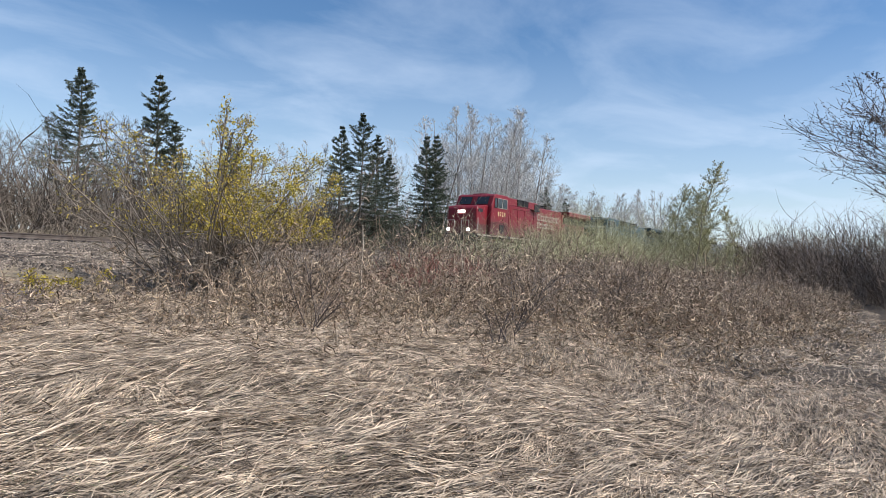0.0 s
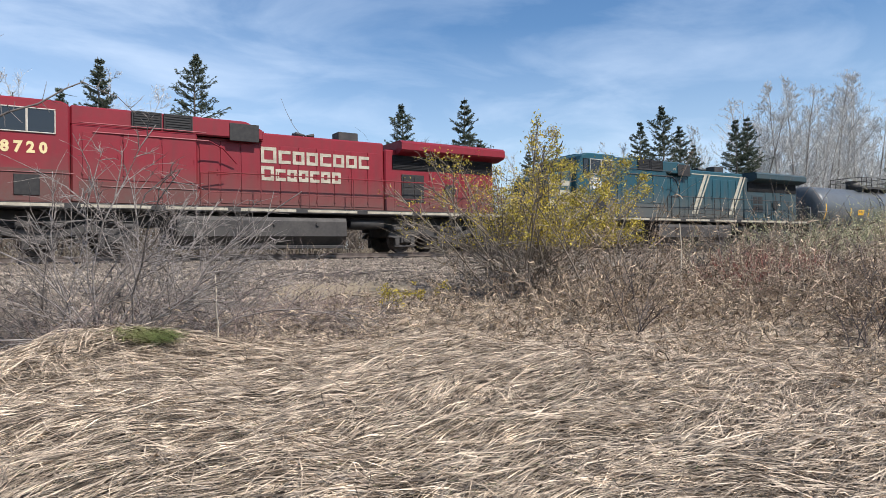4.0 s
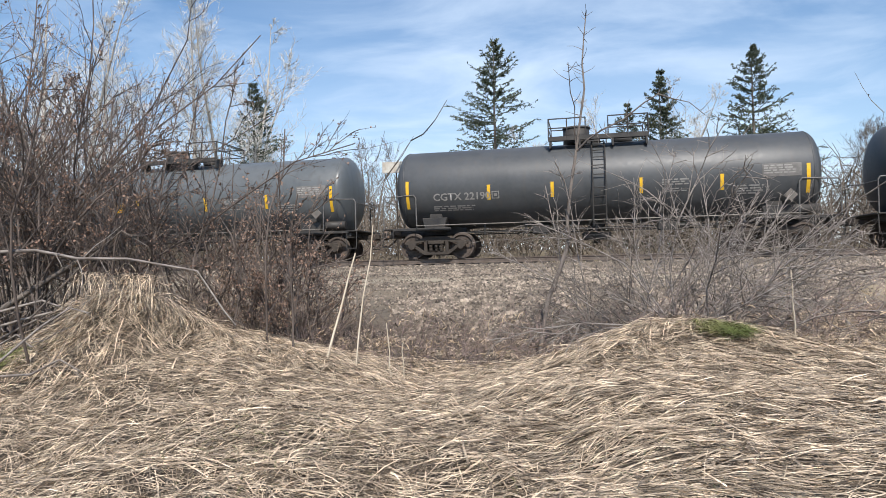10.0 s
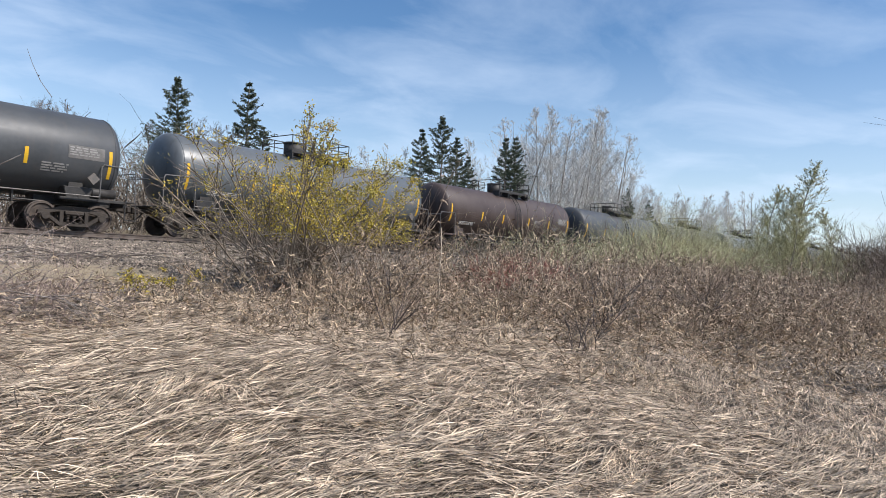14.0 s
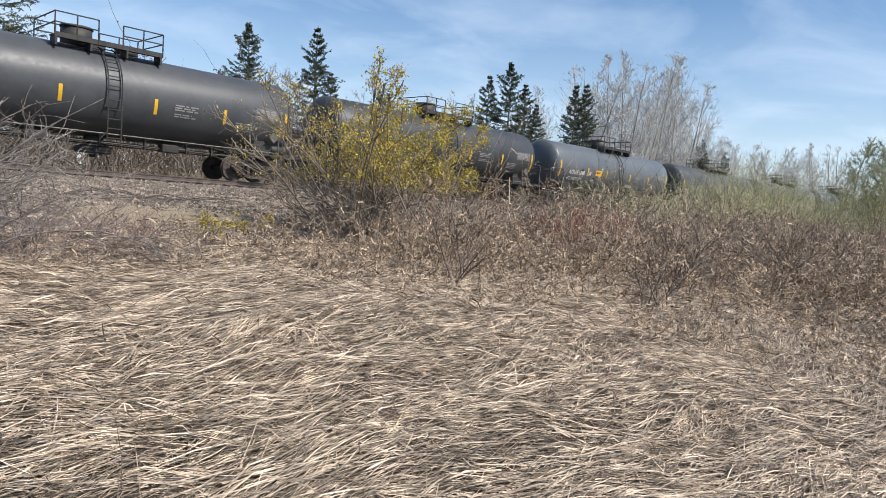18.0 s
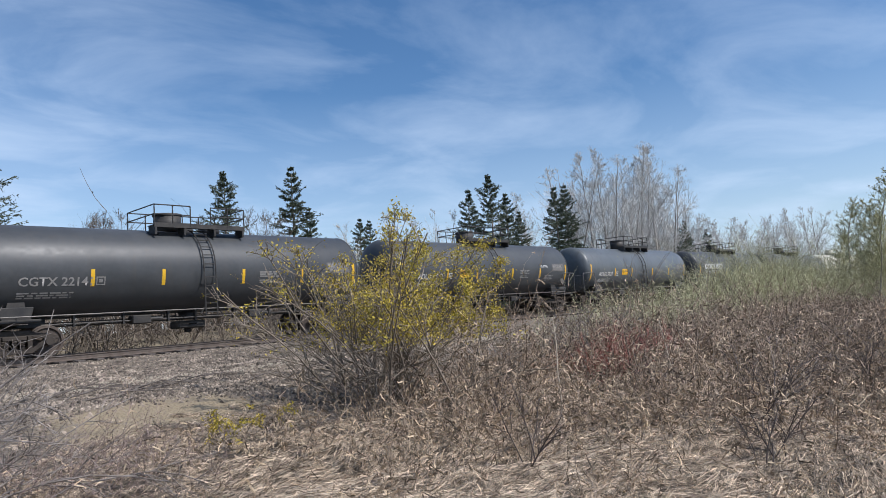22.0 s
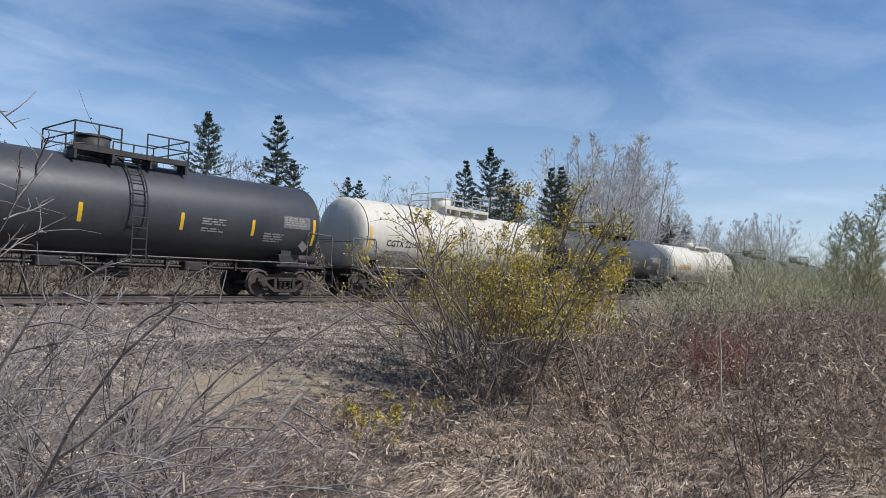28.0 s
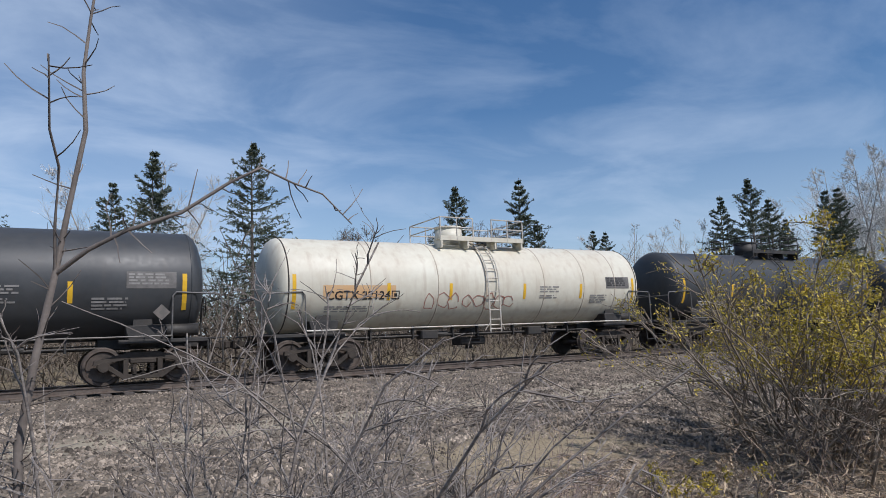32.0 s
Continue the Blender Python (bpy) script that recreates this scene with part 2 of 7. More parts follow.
M["rail_steel"] = material("rail_steel", (0.10, 0.075, 0.06), (0.16, 0.13, 0.11), 5, 0.5, metal=0.4, bump=0.1)
M["tie"] = material("creosoted_tie", (0.06, 0.048, 0.04), (0.11, 0.095, 0.085), 5, 0.9, bump=0.4, rand=0.3, stretch=(4, 1, 1))
M["stone"] = material("ballast_stone", (0.335, 0.277, 0.217), (0.105, 0.085, 0.067), 2.0, 0.9, island=0.7, bump=0.3)
M["straw"] = material("dry_straw", (0.73, 0.592, 0.438), (0.215, 0.164, 0.116), 7.0, 0.6, island=0.78, trans=0.06)
M["twig_red"] = material("red_brown_twig", (0.175, 0.122, 0.088), (0.37, 0.28, 0.20), 2.5, 0.7, island=0.6)
M["twig_grey"] = material("grey_bark_twig", (0.19, 0.163, 0.143), (0.11, 0.092, 0.08), 5, 0.8, island=0.4)
M["deadwood"] = material("weathered_deadwood", (0.33, 0.295, 0.265), (0.135, 0.115, 0.102), 5, 0.85, bump=0.2, stretch=(1, 1, 5))
M["bark"] = material("brown_bark", (0.13, 0.10, 0.08), (0.2, 0.165, 0.135), 6, 0.9, bump=0.5, stretch=(3, 3, 0.6))
M["pale_bark"] = material("pale_poplar_bark", (0.50, 0.47, 0.41), (0.27, 0.24, 0.205), 4, 0.85, island=0.25, bump=0.2, stretch=(2, 2, 0.5))
M["needles"] = material("spruce_needles", (0.062, 0.082, 0.054), (0.115, 0.13, 0.085), 1.2, 0.7, island=0.45, trans=0.12)
M["yellow_leaf"] = material("young_willow_leaf", (0.56, 0.41, 0.048), (0.39, 0.325, 0.05), 2.0, 0.55, island=0.4, trans=0.22)
M["green_leaf"] = material("young_green_leaf", (0.16, 0.19, 0.055), (0.23, 0.22, 0.08), 2.0, 0.55, island=0.35, trans=0.3)
M["grass"] = material("green_grass", (0.12, 0.17, 0.04), (0.22, 0.22, 0.09), 2.0, 0.6, island=0.4, trans=0.25)
M["green_twig"] = material("greenish_twig", (0.37, 0.36, 0.185), (0.47, 0.44, 0.26), 2.0, 0.7, island=0.35)
M["sprout"] = material("dull_green_sprout", (0.10, 0.12, 0.05), (0.16, 0.16, 0.07), 2.0, 0.6, island=0.3)
M["twig_purple"] = material("purple_brown_twig", (0.17, 0.12, 0.115), (0.25, 0.19, 0.165), 2.5, 0.75, island=0.35)
M["pale_stalk"] = material("pale_dry_stalk", (0.55, 0.48, 0.38), (0.42, 0.35, 0.26), 6, 0.7)
M["twig_dark"] = material("dark_red_brown_twig", (0.065, 0.05, 0.043), (0.135, 0.108, 0.092), 3, 0.75, island=0.3)
M["twig_brown"] = material("brown_grey_twig", (0.10, 0.08, 0.062), (0.16, 0.13, 0.10), 0.6, 0.8, island=0.35)
M["pale_twig"] = material("silvery_poplar_twig", (0.68, 0.665, 0.63), (0.50, 0.48, 0.445), 1.0, 0.7, island=0.3)
M["umber_twig"] = material("dark_umber_twig", (0.125, 0.095, 0.074), (0.22, 0.168, 0.13), 1.0, 0.8, island=0.45)
M["dry_leaf"] = material("curled_dry_leaf", (0.58, 0.465, 0.32), (0.215, 0.155, 0.10), 2.0, 0.7, island=0.75, trans=0.15)
M["dark_deadwood"] = material("dark_weathered_wood", (0.17, 0.145, 0.125), (0.09, 0.075, 0.065), 5, 0.85, bump=0.2, stretch=(1, 1, 5))
M["twig_osier"] = material("red_osier_twig", (0.24, 0.055, 0.045), (0.31, 0.12, 0.09), 3, 0.6, island=0.35)
M["twig_willow"] = material("grey_brown_willow_twig", (0.13, 0.105, 0.08), (0.24, 0.20, 0.155), 3, 0.75, island=0.4)
M["bud"] = material("red_brown_bud", (0.17, 0.10, 0.075), (0.24, 0.16, 0.115), 3.0, 0.6, island=0.4)

glass = bpy.data.materials.new("cab_glass")
glass.use_nodes = True
gb = glass.node_tree.nodes["Principled BSDF"]
gb.inputs["Base Color"].default_value = (0.02, 0.025, 0.03, 1)
gb.inputs["Roughness"].default_value = 0.06
gb.inputs["Specular IOR Level"].default_value = 0.6
M["glass"] = glass
lamp_glow = bpy.data.materials.new("headlight_glow")
lamp_glow.use_nodes = True
lb = lamp_glow.node_tree.nodes["Principled BSDF"]
lb.inputs["Emission Color"].default_value, lb.inputs["Emission Strength"].default_value = (1.0, 0.95, 0.85, 1), 5.0
M["lamp"] = lamp_glow


# ---- mesh helpers ----
CACHE = {}


def cached(key, fill):
    """A mesh built once under that key; fill gets an empty bmesh."""
    if key not in CACHE:
        bm = bmesh.new()
        fill(bm)
        bm.normal_update()
        me = bpy.data.meshes.new(key)
        bm.to_mesh(me)
        bm.free()
        me.materials.append(None)
        CACHE[key] = me
    return CACHE[key]


def part(name, me, mat, parent=None, label="", at=None):
    ob = new(name, me)
    if ob.material_slots:
        ob.material_slots[0].link = "OBJECT"
        ob.material_slots[0].material = M[mat]
    if parent:
        ob.parent = parent
    if at is not None:
        ob.matrix_basis = at
    if label:
        ob["label"] = label
    return ob


def box(bm, x0, x1, y0, y1, z0, z1, bevel=0.0):
    vs = [bm.verts.new((x, y, z)) for x in (x0, x1) for y in (y0, y1) for z in (z0, z1)]
    fs = [bm.faces.new([vs[i] for i in f]) for f in ((0, 1, 3, 2), (4, 6, 7, 5), (0, 4, 5, 1), (2, 3, 7, 6), (0, 2, 6, 4), (1, 5, 7, 3))]
    if bevel:
        es = {e for f in fs for e in f.edges}
        bmesh.ops.bevel(bm, geom=list(es), offset=bevel, segments=1, affect="EDGES")
    return vs


def rod(bm, a, b, r, n=6, r2=None, cap=True):
    a, b = Vector(a), Vector(b)
    r2 = r if r2 is None else r2
    q = (b - a).to_track_quat("Z", "Y")
    ring = [[bm.verts.new(p + q @ Vector((rr * math.cos(2 * math.pi * k / n), rr * math.sin(2 * math.pi * k / n), 0))) for k in range(n)] for p, rr in ((a, r), (b, r2))]
    for k in range(n):
        f = bm.faces.new((ring[0][k], ring[0][(k + 1) % n], ring[1][(k + 1) % n], ring[1][k]))
        f.smooth = n > 8
    if cap:
        bm.faces.new(ring[0][::-1])
        bm.faces.new(ring[1])


def pipe(bm, pts, r, n=6):
    """One bent tube along the points, mitred at its bends."""
    pts = [Vector(p) for p in pts]
    legs = [(b - a).normalized() for a, b in zip(pts[:-1], pts[1:])]
    side = legs[0].orthogonal().normalized()
    rings = []
    for k, p in enumerate(pts):
        before, after = legs[max(k - 1, 0)], legs[min(k, len(legs) - 1)]
        if k:
            side = (side - before * side.dot(before)).normalized()
        across = before.cross(side)
        cut = before + after
        cut = cut.normalized() if cut.length > 0.3 else before
        ring = []
        for j in range(n):
            a = 2 * math.pi * j / n
            off = r * (side * math.cos(a) + across * math.sin(a))
            ring.append(bm.verts.new(p + off - before * (off.dot(cut) / max(before.dot(cut), 0.4))))
        rings.append(ring)
        turned = before.rotation_difference(after)
        side = turned @ side
    for a, b in zip(rings[:-1], rings[1:]):
        for j in range(n):
            bm.faces.new((a[j], a[(j + 1) % n], b[(j + 1) % n], b[j]))
    bm.faces.new(rings[0][::-1])
    bm.faces.new(rings[-1])


def prism(bm, outline, y0, y1, bevel=0.0):
    """An outline of (x, z) points, pushed from y0 to y1."""
    a = [bm.verts.new((x, y0, z)) for x, z in outline]
    b = [bm.verts.new((x, y1, z)) for x, z in outline]
    n = len(a)
    fs = [bm.faces.new(a), bm.faces.new(b[::-1])]
    for k in range(n):
        fs.append(bm.faces.new((a[k], b[k], b[(k + 1) % n], a[(k + 1) % n])))
    bmesh.ops.recalc_face_normals(bm, faces=fs)
    if bevel:
        bmesh.ops.bevel(bm, geom=list({e for f in fs for e in f.edges}), offset=bevel, segments=1, affect="EDGES")


def loft(bm, profile, x0, x1, ends=True):
    """An outline of (y, z) points, pushed along x."""
    a = [bm.verts.new((x0, y, z)) for y, z in profile]
    b = [bm.verts.new((x1, y, z)) for y, z in profile]
    n = len(a)
    fs = [bm.faces.new((a[k], b[k], b[(k + 1) % n], a[(k + 1) % n])) for k in range(n)]
    if ends:
        fs += [bm.faces.new(a), bm.faces.new(b[::-1])]
    bmesh.ops.recalc_face_normals(bm, faces=fs)
    return fs


def fast_mesh(name, verts, faces, smooth=False):
    """A mesh from numpy arrays: verts (n, 3), faces (m, 3) or (m, 4)."""
    me = bpy.data.meshes.new(name)
    k = faces.shape[1]
    me.vertices.add(len(verts))
    me.vertices.foreach_set("co", np.ascontiguousarray(verts, dtype=np.float32).ravel())
    me.loops.add(faces.size)
    me.loops.foreach_set("vertex_index", np.ascontiguousarray(faces, dtype=np.int32).ravel())
    me.polygons.add(len(faces))
    me.polygons.foreach_set("loop_start", np.arange(0, faces.size, k, dtype=np.int32))
    me.polygons.foreach_set("use_smooth", np.full(len(faces), smooth))
    me.update(calc_edges=True)
    me.materials.append(None)
    return me


def join_meshes(parts):
    """One (verts, faces) out of several with equal face size."""
    vs, fs, off = [], [], 0
    for v, f in parts:
        vs.append(v); fs.append(f + off); off += len(v)
    return np.concatenate(vs), np.concatenate(fs)


def ribbons(line, side):
    """Flat strips: centre lines (n, k, 3) and half widths as vectors (n, k, 3)."""
    n, k, _ = line.shape
    v = np.stack([line - side, line + side], 2).reshape(-1, 3)
    i = (np.arange(n)[:, None] * k + np.arange(k - 1)[None]).ravel() * 2
    return v, np.stack([i, i + 1, i + 3, i + 2], 1)


def tubes(line, rad, sides=3):
    """Tapered twigs: centre lines (n, k, 3), radii (n, k)."""
    n, k, _ = line.shape
    d = np.gradient(line, axis=1)
    d /= np.linalg.norm(d, axis=2, keepdims=True) + 1e-9
    ref = np.where(np.abs(d[..., 2:3]) > 0.9, np.array([1.0, 0, 0]), np.array([0, 0, 1.0]))
    u = np.cross(d, ref); u /= np.linalg.norm(u, axis=2, keepdims=True) + 1e-9
    w = np.cross(d, u)
    ang = 2 * np.pi * np.arange(sides) / sides
    v = line[:, :, None] + rad[:, :, None, None] * (u[:, :, None] * np.cos(ang)[None, None, :, None] + w[:, :, None] * np.sin(ang)[None, None, :, None])
    idx = np.arange(n * k * sides).reshape(n, k, sides)
    a, b = idx[:, :-1], idx[:, 1:]
    f = np.stack([a, np.roll(a, -1, 2), np.roll(b, -1, 2), b], -1).reshape(-1, 4)
    return v.reshape(-1, 3), f


RNG = np.random.default_rng(7)


# ---- ground ----
def bend(x):
    """How far the track swings towards -Y: straight, then a wide curve, then straight on."""
    u = np.clip(np.asarray(x, float) - 8, 0, None)
    w = np.minimum(u, 140)
    return 0.0005 * w * w + 0.14 * (u - w)


def slope(x):
    """The track's turn at x, in degrees."""
    return -math.degrees(math.atan(0.001 * min(max(x - 8, 0), 140)))


def smooth(a, b, v):
    t = np.clip((v - a) / (b - a), 0, 1)
    return t * t * (3 - 2 * t)


def waves(x, y, seed, size, n=9):
    r = np.random.default_rng(seed)
    out = 0
    for k in range(n):
        a, p, s = r.uniform(0, 6.28), r.uniform(0, 6.28), size * r.uniform(0.6, 1.7)
        out = out + np.sin((x * np.cos(a) + y * np.sin(a)) * 6.28 / s + p)
    return out / np.sqrt(n)


def height(x, y):
    """The ground: matted field, ditch, gravel bank under the track, low land behind."""
    x, y = np.asarray(x, float), np.asarray(y, float)
    lane = y + bend(x) * smooth(9.0, 14.0, y)
    right = smooth(-1.0, 4.5, x)
    field = 0.03 + 0.52 * smooth(1.0, 5.5, y) * right + 0.38 * smooth(2.0, 6.5, y) * (1 - right)
    ridge = 1 - np.abs(waves(x, y, 21, 2.1))
    field = field + (0.06 * waves(x, y, 3, 3.2) + 0.045 * ridge) * smooth(0.5, 3, np.hypot(x, y)) + (0.018 * waves(x, y, 5, 0.9) - 0.022 * np.abs(waves(x, y, 6, 1.1, 7))) * smooth(0.5, 3, np.hypot(x, y))
    field = field + 0.52 * np.exp(-((x + 5.7) / 2.0) ** 2 - ((y - 7.0) / 1.1) ** 2)
    field = field + 0.26 * np.exp(-((x + 5.75) / 0.5) ** 2 - ((y - 7.05) / 0.4) ** 2)
    field = field - 0.26 * np.exp(-((x + 2.1) / 1.0) ** 2 - ((y - 7.4) / 1.6) ** 2)
    field = field + 0.36 * np.exp(-((x - 0.5) / 1.3) ** 2 - ((y - 8.0) / 0.8) ** 2)
    field = field + 0.30 * np.exp(-((x + 5.5) / 0.65) ** 2 - ((y - 6.6) / 0.45) ** 2)
    field = field - 0.32 * np.exp(-((x + 4.85) / 0.25) ** 2 - ((y - 6.6) / 0.35) ** 2)
    ditch = (0.25 + 0.5 * right) - 0.25 * smooth(30, 60, x)
    bank = 0.72 + 0.38 * smooth(10.5, 14.5, lane) + 0.27 * smooth(14.5, 21.5, lane)
    bank = bank + 0.02 * waves(x, y, 8, 1.6)
    z = field + (ditch - field) * smooth(8.0, 9.2, y)
    z = z + (bank - z) * smooth(9.2, 11.2, y)
    back = 1.05 + 1.0 * smooth(29.5, 36, lane) + 0.25 * waves(x, y, 11, 25) * smooth(36, 50, y)
    z = z + (back - z) * smooth(26.6, 29.5, lane)
    return z


def spread(fine0, fine1, step, far):
    """Grid lines: even between fine0 and fine1, ever wider beyond."""
    mid = np.arange(fine0, fine1 + step / 2, step)
    out, d, p = [], step, 0.0
    while p < far:
        d *= 1.18; p += d; out.append(p)
    out = np.array(out)
    return np.concatenate([fine0 - out[::-1], mid, fine1 + out])


gx, gy = spread(-16, 32, 0.22, 1500), spread(-3, 30, 0.22, 1500)
GX, GY = np.meshgrid(gx, gy, indexing="ij")
gv = np.stack([GX, GY, height(GX, GY)], -1).reshape(-1, 3)
gi = np.arange(len(gx) * len(gy)).reshape(len(gx), len(gy))
gf = np.stack([gi[:-1, :-1], gi[1:, :-1], gi[1:, 1:], gi[:-1, 1:]], -1).reshape(-1, 4)

soil = bpy.data.materials.new("field_and_gravel")
soil.use_nodes = True
sn, sl = soil.node_tree.nodes, soil.node_tree.links
sb = sn["Principled BSDF"]
sb.inputs["Roughness"].default_value = 0.95
geo = sn.new("ShaderNodeNewGeometry")
gsep = sn.new("ShaderNodeSeparateXYZ"); sl.new(geo.outputs["Position"], gsep.inputs[0])
# distance across the track's curve
past = sn.new("ShaderNodeMath"); past.operation = "SUBTRACT"; past.inputs[1].default_value = 8.0
sl.new(gsep.outputs["X"], past.inputs[0])
past0 = sn.new("ShaderNodeMath"); past0.operation = "MAXIMUM"; past0.inputs[1].default_value = 0.0
sl.new(past.outputs[0], past0.inputs[0])
past2 = sn.new("ShaderNodeMath"); past2.operation = "POWER"; past2.inputs[1].default_value = 2.0
sl.new(past0.outputs[0], past2.inputs[0])
across = sn.new("ShaderNodeMath"); across.operation = "MULTIPLY_ADD"; across.inputs[1].default_value = 0.0005
sl.new(past2.outputs[0], across.inputs[0]); sl.new(gsep.outputs["Y"], across.inputs[2])


def soil_noise(scale, detail=6.0):
    t = sn.new("ShaderNodeTexNoise"); t.inputs["Scale"].default_value, t.inputs["Detail"].default_value = scale, detail
    sl.new(geo.outputs["Position"], t.inputs["Vector"])
    return t.outputs["Fac"]


def soil_mix(fac, a, b):
    m = sn.new("ShaderNodeMix"); m.data_type = "RGBA"
    sl.new(fac, m.inputs[0])
    for k, c in ((6, a), (7, b)):
        if isinstance(c, tuple):
            m.inputs[k].default_value = (*c, 1)
        else:
            sl.new(c, m.inputs[k])
    return m.outputs[2]


def soil_step(value, lo, hi):
    m = sn.new("ShaderNodeMapRange"); m.inputs["From Min"].default_value, m.inputs["From Max"].default_value = lo, hi
    sl.new(value, m.inputs["Value"])
    return m.outputs[0]


thatch = soil_mix(soil_step(soil_noise(7), 0.35, 0.7), (0.038, 0.029, 0.021), (0.105, 0.079, 0.055))
vor = sn.new("ShaderNodeTexVoronoi"); vor.inputs["Scale"].default_value = 16
sl.new(geo.outputs["Position"], vor.inputs["Vector"])
vsep = sn.new("ShaderNodeSeparateColor"); sl.new(vor.outputs["Color"], vsep.inputs[0])
gravel = soil_mix(vsep.outputs[0], (0.075, 0.061, 0.047), (0.165, 0.135, 0.103))
gravel = soil_mix(soil_step(soil_noise(0.7, 8), 0.42, 0.62), gravel, (0.16, 0.13, 0.095))
edge = sn.new("ShaderNodeMath"); edge.operation = "MULTIPLY_ADD"; edge.inputs[1].default_value = 3.0
sl.new(soil_noise(0.5, 5), edge.inputs[0]); sl.new(across.outputs[0], edge.inputs[2])
# a paler sandy wheel track on the bank
near_path = sn.new("ShaderNodeMath"); near_path.operation = "SUBTRACT"; near_path.inputs[1].default_value = 16.9
sl.new(across.outputs[0], near_path.inputs[0])
off_path = sn.new("ShaderNodeMath"); off_path.operation = "ABSOLUTE"; sl.new(near_path.outputs[0], off_path.inputs[0])
rag = sn.new("ShaderNodeMath"); rag.operation = "MULTIPLY_ADD"; rag.inputs[1].default_value = -2.2
sl.new(soil_noise(0.9, 6), rag.inputs[0]); sl.new(off_path.outputs[0], rag.inputs[2])
gravel = soil_mix(soil_step(rag.outputs[0], 0.1, -0.8), gravel, (0.30, 0.26, 0.19))
cover = soil_mix(soil_step(edge.outputs[0], 11.0, 13.0), thatch, gravel)
# a bare sandy patch at the foot of the bank
sand_d = sn.new("ShaderNodeVectorMath"); sand_d.operation = "DISTANCE"; sand_d.inputs[1].default_value = (5.5, 12.3, 0.95)
sl.new(geo.outputs["Position"], sand_d.inputs[0])
sand_r = sn.new("ShaderNodeMath"); sand_r.operation = "MULTIPLY_ADD"; sand_r.inputs[1].default_value = 3.4
sl.new(soil_noise(1.1, 7), sand_r.inputs[0]); sl.new(sand_d.outputs["Value"], sand_r.inputs[2])
cover = soil_mix(soil_step(sand_r.outputs[0], 3.8, 2.9), cover, (0.27, 0.215, 0.137))
behind = soil_mix(soil_step(soil_noise(0.6), 0.4, 0.65), (0.13, 0.105, 0.07), (0.22, 0.18, 0.115))
cover = soil_mix(soil_step(edge.outputs[0], 28.5, 30.5), cover, behind)
sl.new(cover, sb.inputs["Base Color"])
sbump = sn.new("ShaderNodeBump"); sbump.inputs["Strength"].default_value, sbump.inputs["Distance"].default_value = 0.6, 0.05
sl.new(vor.outputs["Distance"], sbump.inputs["Height"]); sl.new(sbump.outputs[0], sb.inputs["Normal"])
M["soil"] = soil
ground = tagged(part("ground", fast_mesh("ground", gv, gf, True), "soil"), "straw-covered field rising to a gravel railway bank", "ground", kind="structure")


# ---- track ----
track = tagged(new("railway_track"), "single railway track with rusty rails on worn wooden ties", "track", kind="structure")
track.matrix_basis = pose(0, TY, ZR)


def sweep(bm, prof):
    """An outline of (y, z) points, carried along the track's curve."""
    xs = [-400, -40, 8] + [8 + 5 * k for k in range(1, 29)] + [600]
    rings = [[bm.verts.new((x, y - float(bend(x)), z)) for y, z in prof] for x in xs]
    n = len(prof)
    for a, b in zip(rings[:-1], rings[1:]):
        for k in range(n):
            bm.faces.new((a[k], b[k], b[(k + 1) % n], a[(k + 1) % n]))
    bmesh.ops.recalc_face_normals(bm, faces=bm.faces)


def rail_mesh(bm):
    prof = [(-0.07, -0.17), (0.07, -0.17), (0.07, -0.155), (0.012, -0.13), (0.012, -0.045), (0.036, -0.03), (0.036, -0.004), (0.03, 0.0), (-0.03, 0.0), (-0.036, -0.004), (-0.036, -0.03), (-0.012, -0.045), (-0.012, -0.13), (-0.07, -0.155)]
    sweep(bm, prof)


for s in (-1, 1):
    part("rail", cached("rail", rail_mesh), "rail_steel", track, at=pose(0, s * 0.755, 0))
# crown of the ballast under the ties
def ballast_mesh(bm):
    prof = [(-3.4, -0.62), (-1.75, -0.235), (1.75, -0.235), (3.4, -0.62)]
    sweep(bm, prof)


ballast = tagged(part("ballast_bed", cached("ballast", ballast_mesh), "stone"), "crushed stone ballast bed under the ties", "ballast", kind="structure")
ballast.matrix_basis = pose(0, TY, ZR)


def tie_mesh(bm):
    box(bm, -0.115, 0.115, -1.3, 1.3, -0.35, -0.17, 0.012)


for k in range(300):
    rr = random.Random(k)
    x = -32 + 0.52 * k
    part("tie", cached("tie", tie_mesh), "tie", track, at=pose(x, rr.uniform(-0.04, 0.04) - float(bend(x)), rr.uniform(-0.008, 0.004), 0, 0, rr.uniform(-0.8, 0.8) + slope(x)))


def far_ties(bm):
    for x0, n in ((-32 - 0.52 * 400, 400), (-32 + 0.52 * 300, 500)):
        for k in range(n):
            y = -float(bend(x0 + 0.52 * k))
            box(bm, x0 + 0.52 * k - 0.115, x0 + 0.52 * k + 0.115, y - 1.3, y + 1.3, -0.35, -0.17)


tagged(part("far_ties", cached("far_ties", far_ties), "tie", track), kind="stuff")


def tie_plates(bm):
    for k in range(150):
        x = -32 + 0.52 * k
        for s in (-1, 1):
            y = s * 0.755 - float(bend(x))
            box(bm, x - 0.10, x + 0.10, y - 0.17, y + 0.17, -0.168, -0.150)


tagged(part("tie_plates", cached("tie_plates", tie_plates), "rail_steel", track), kind="stuff")


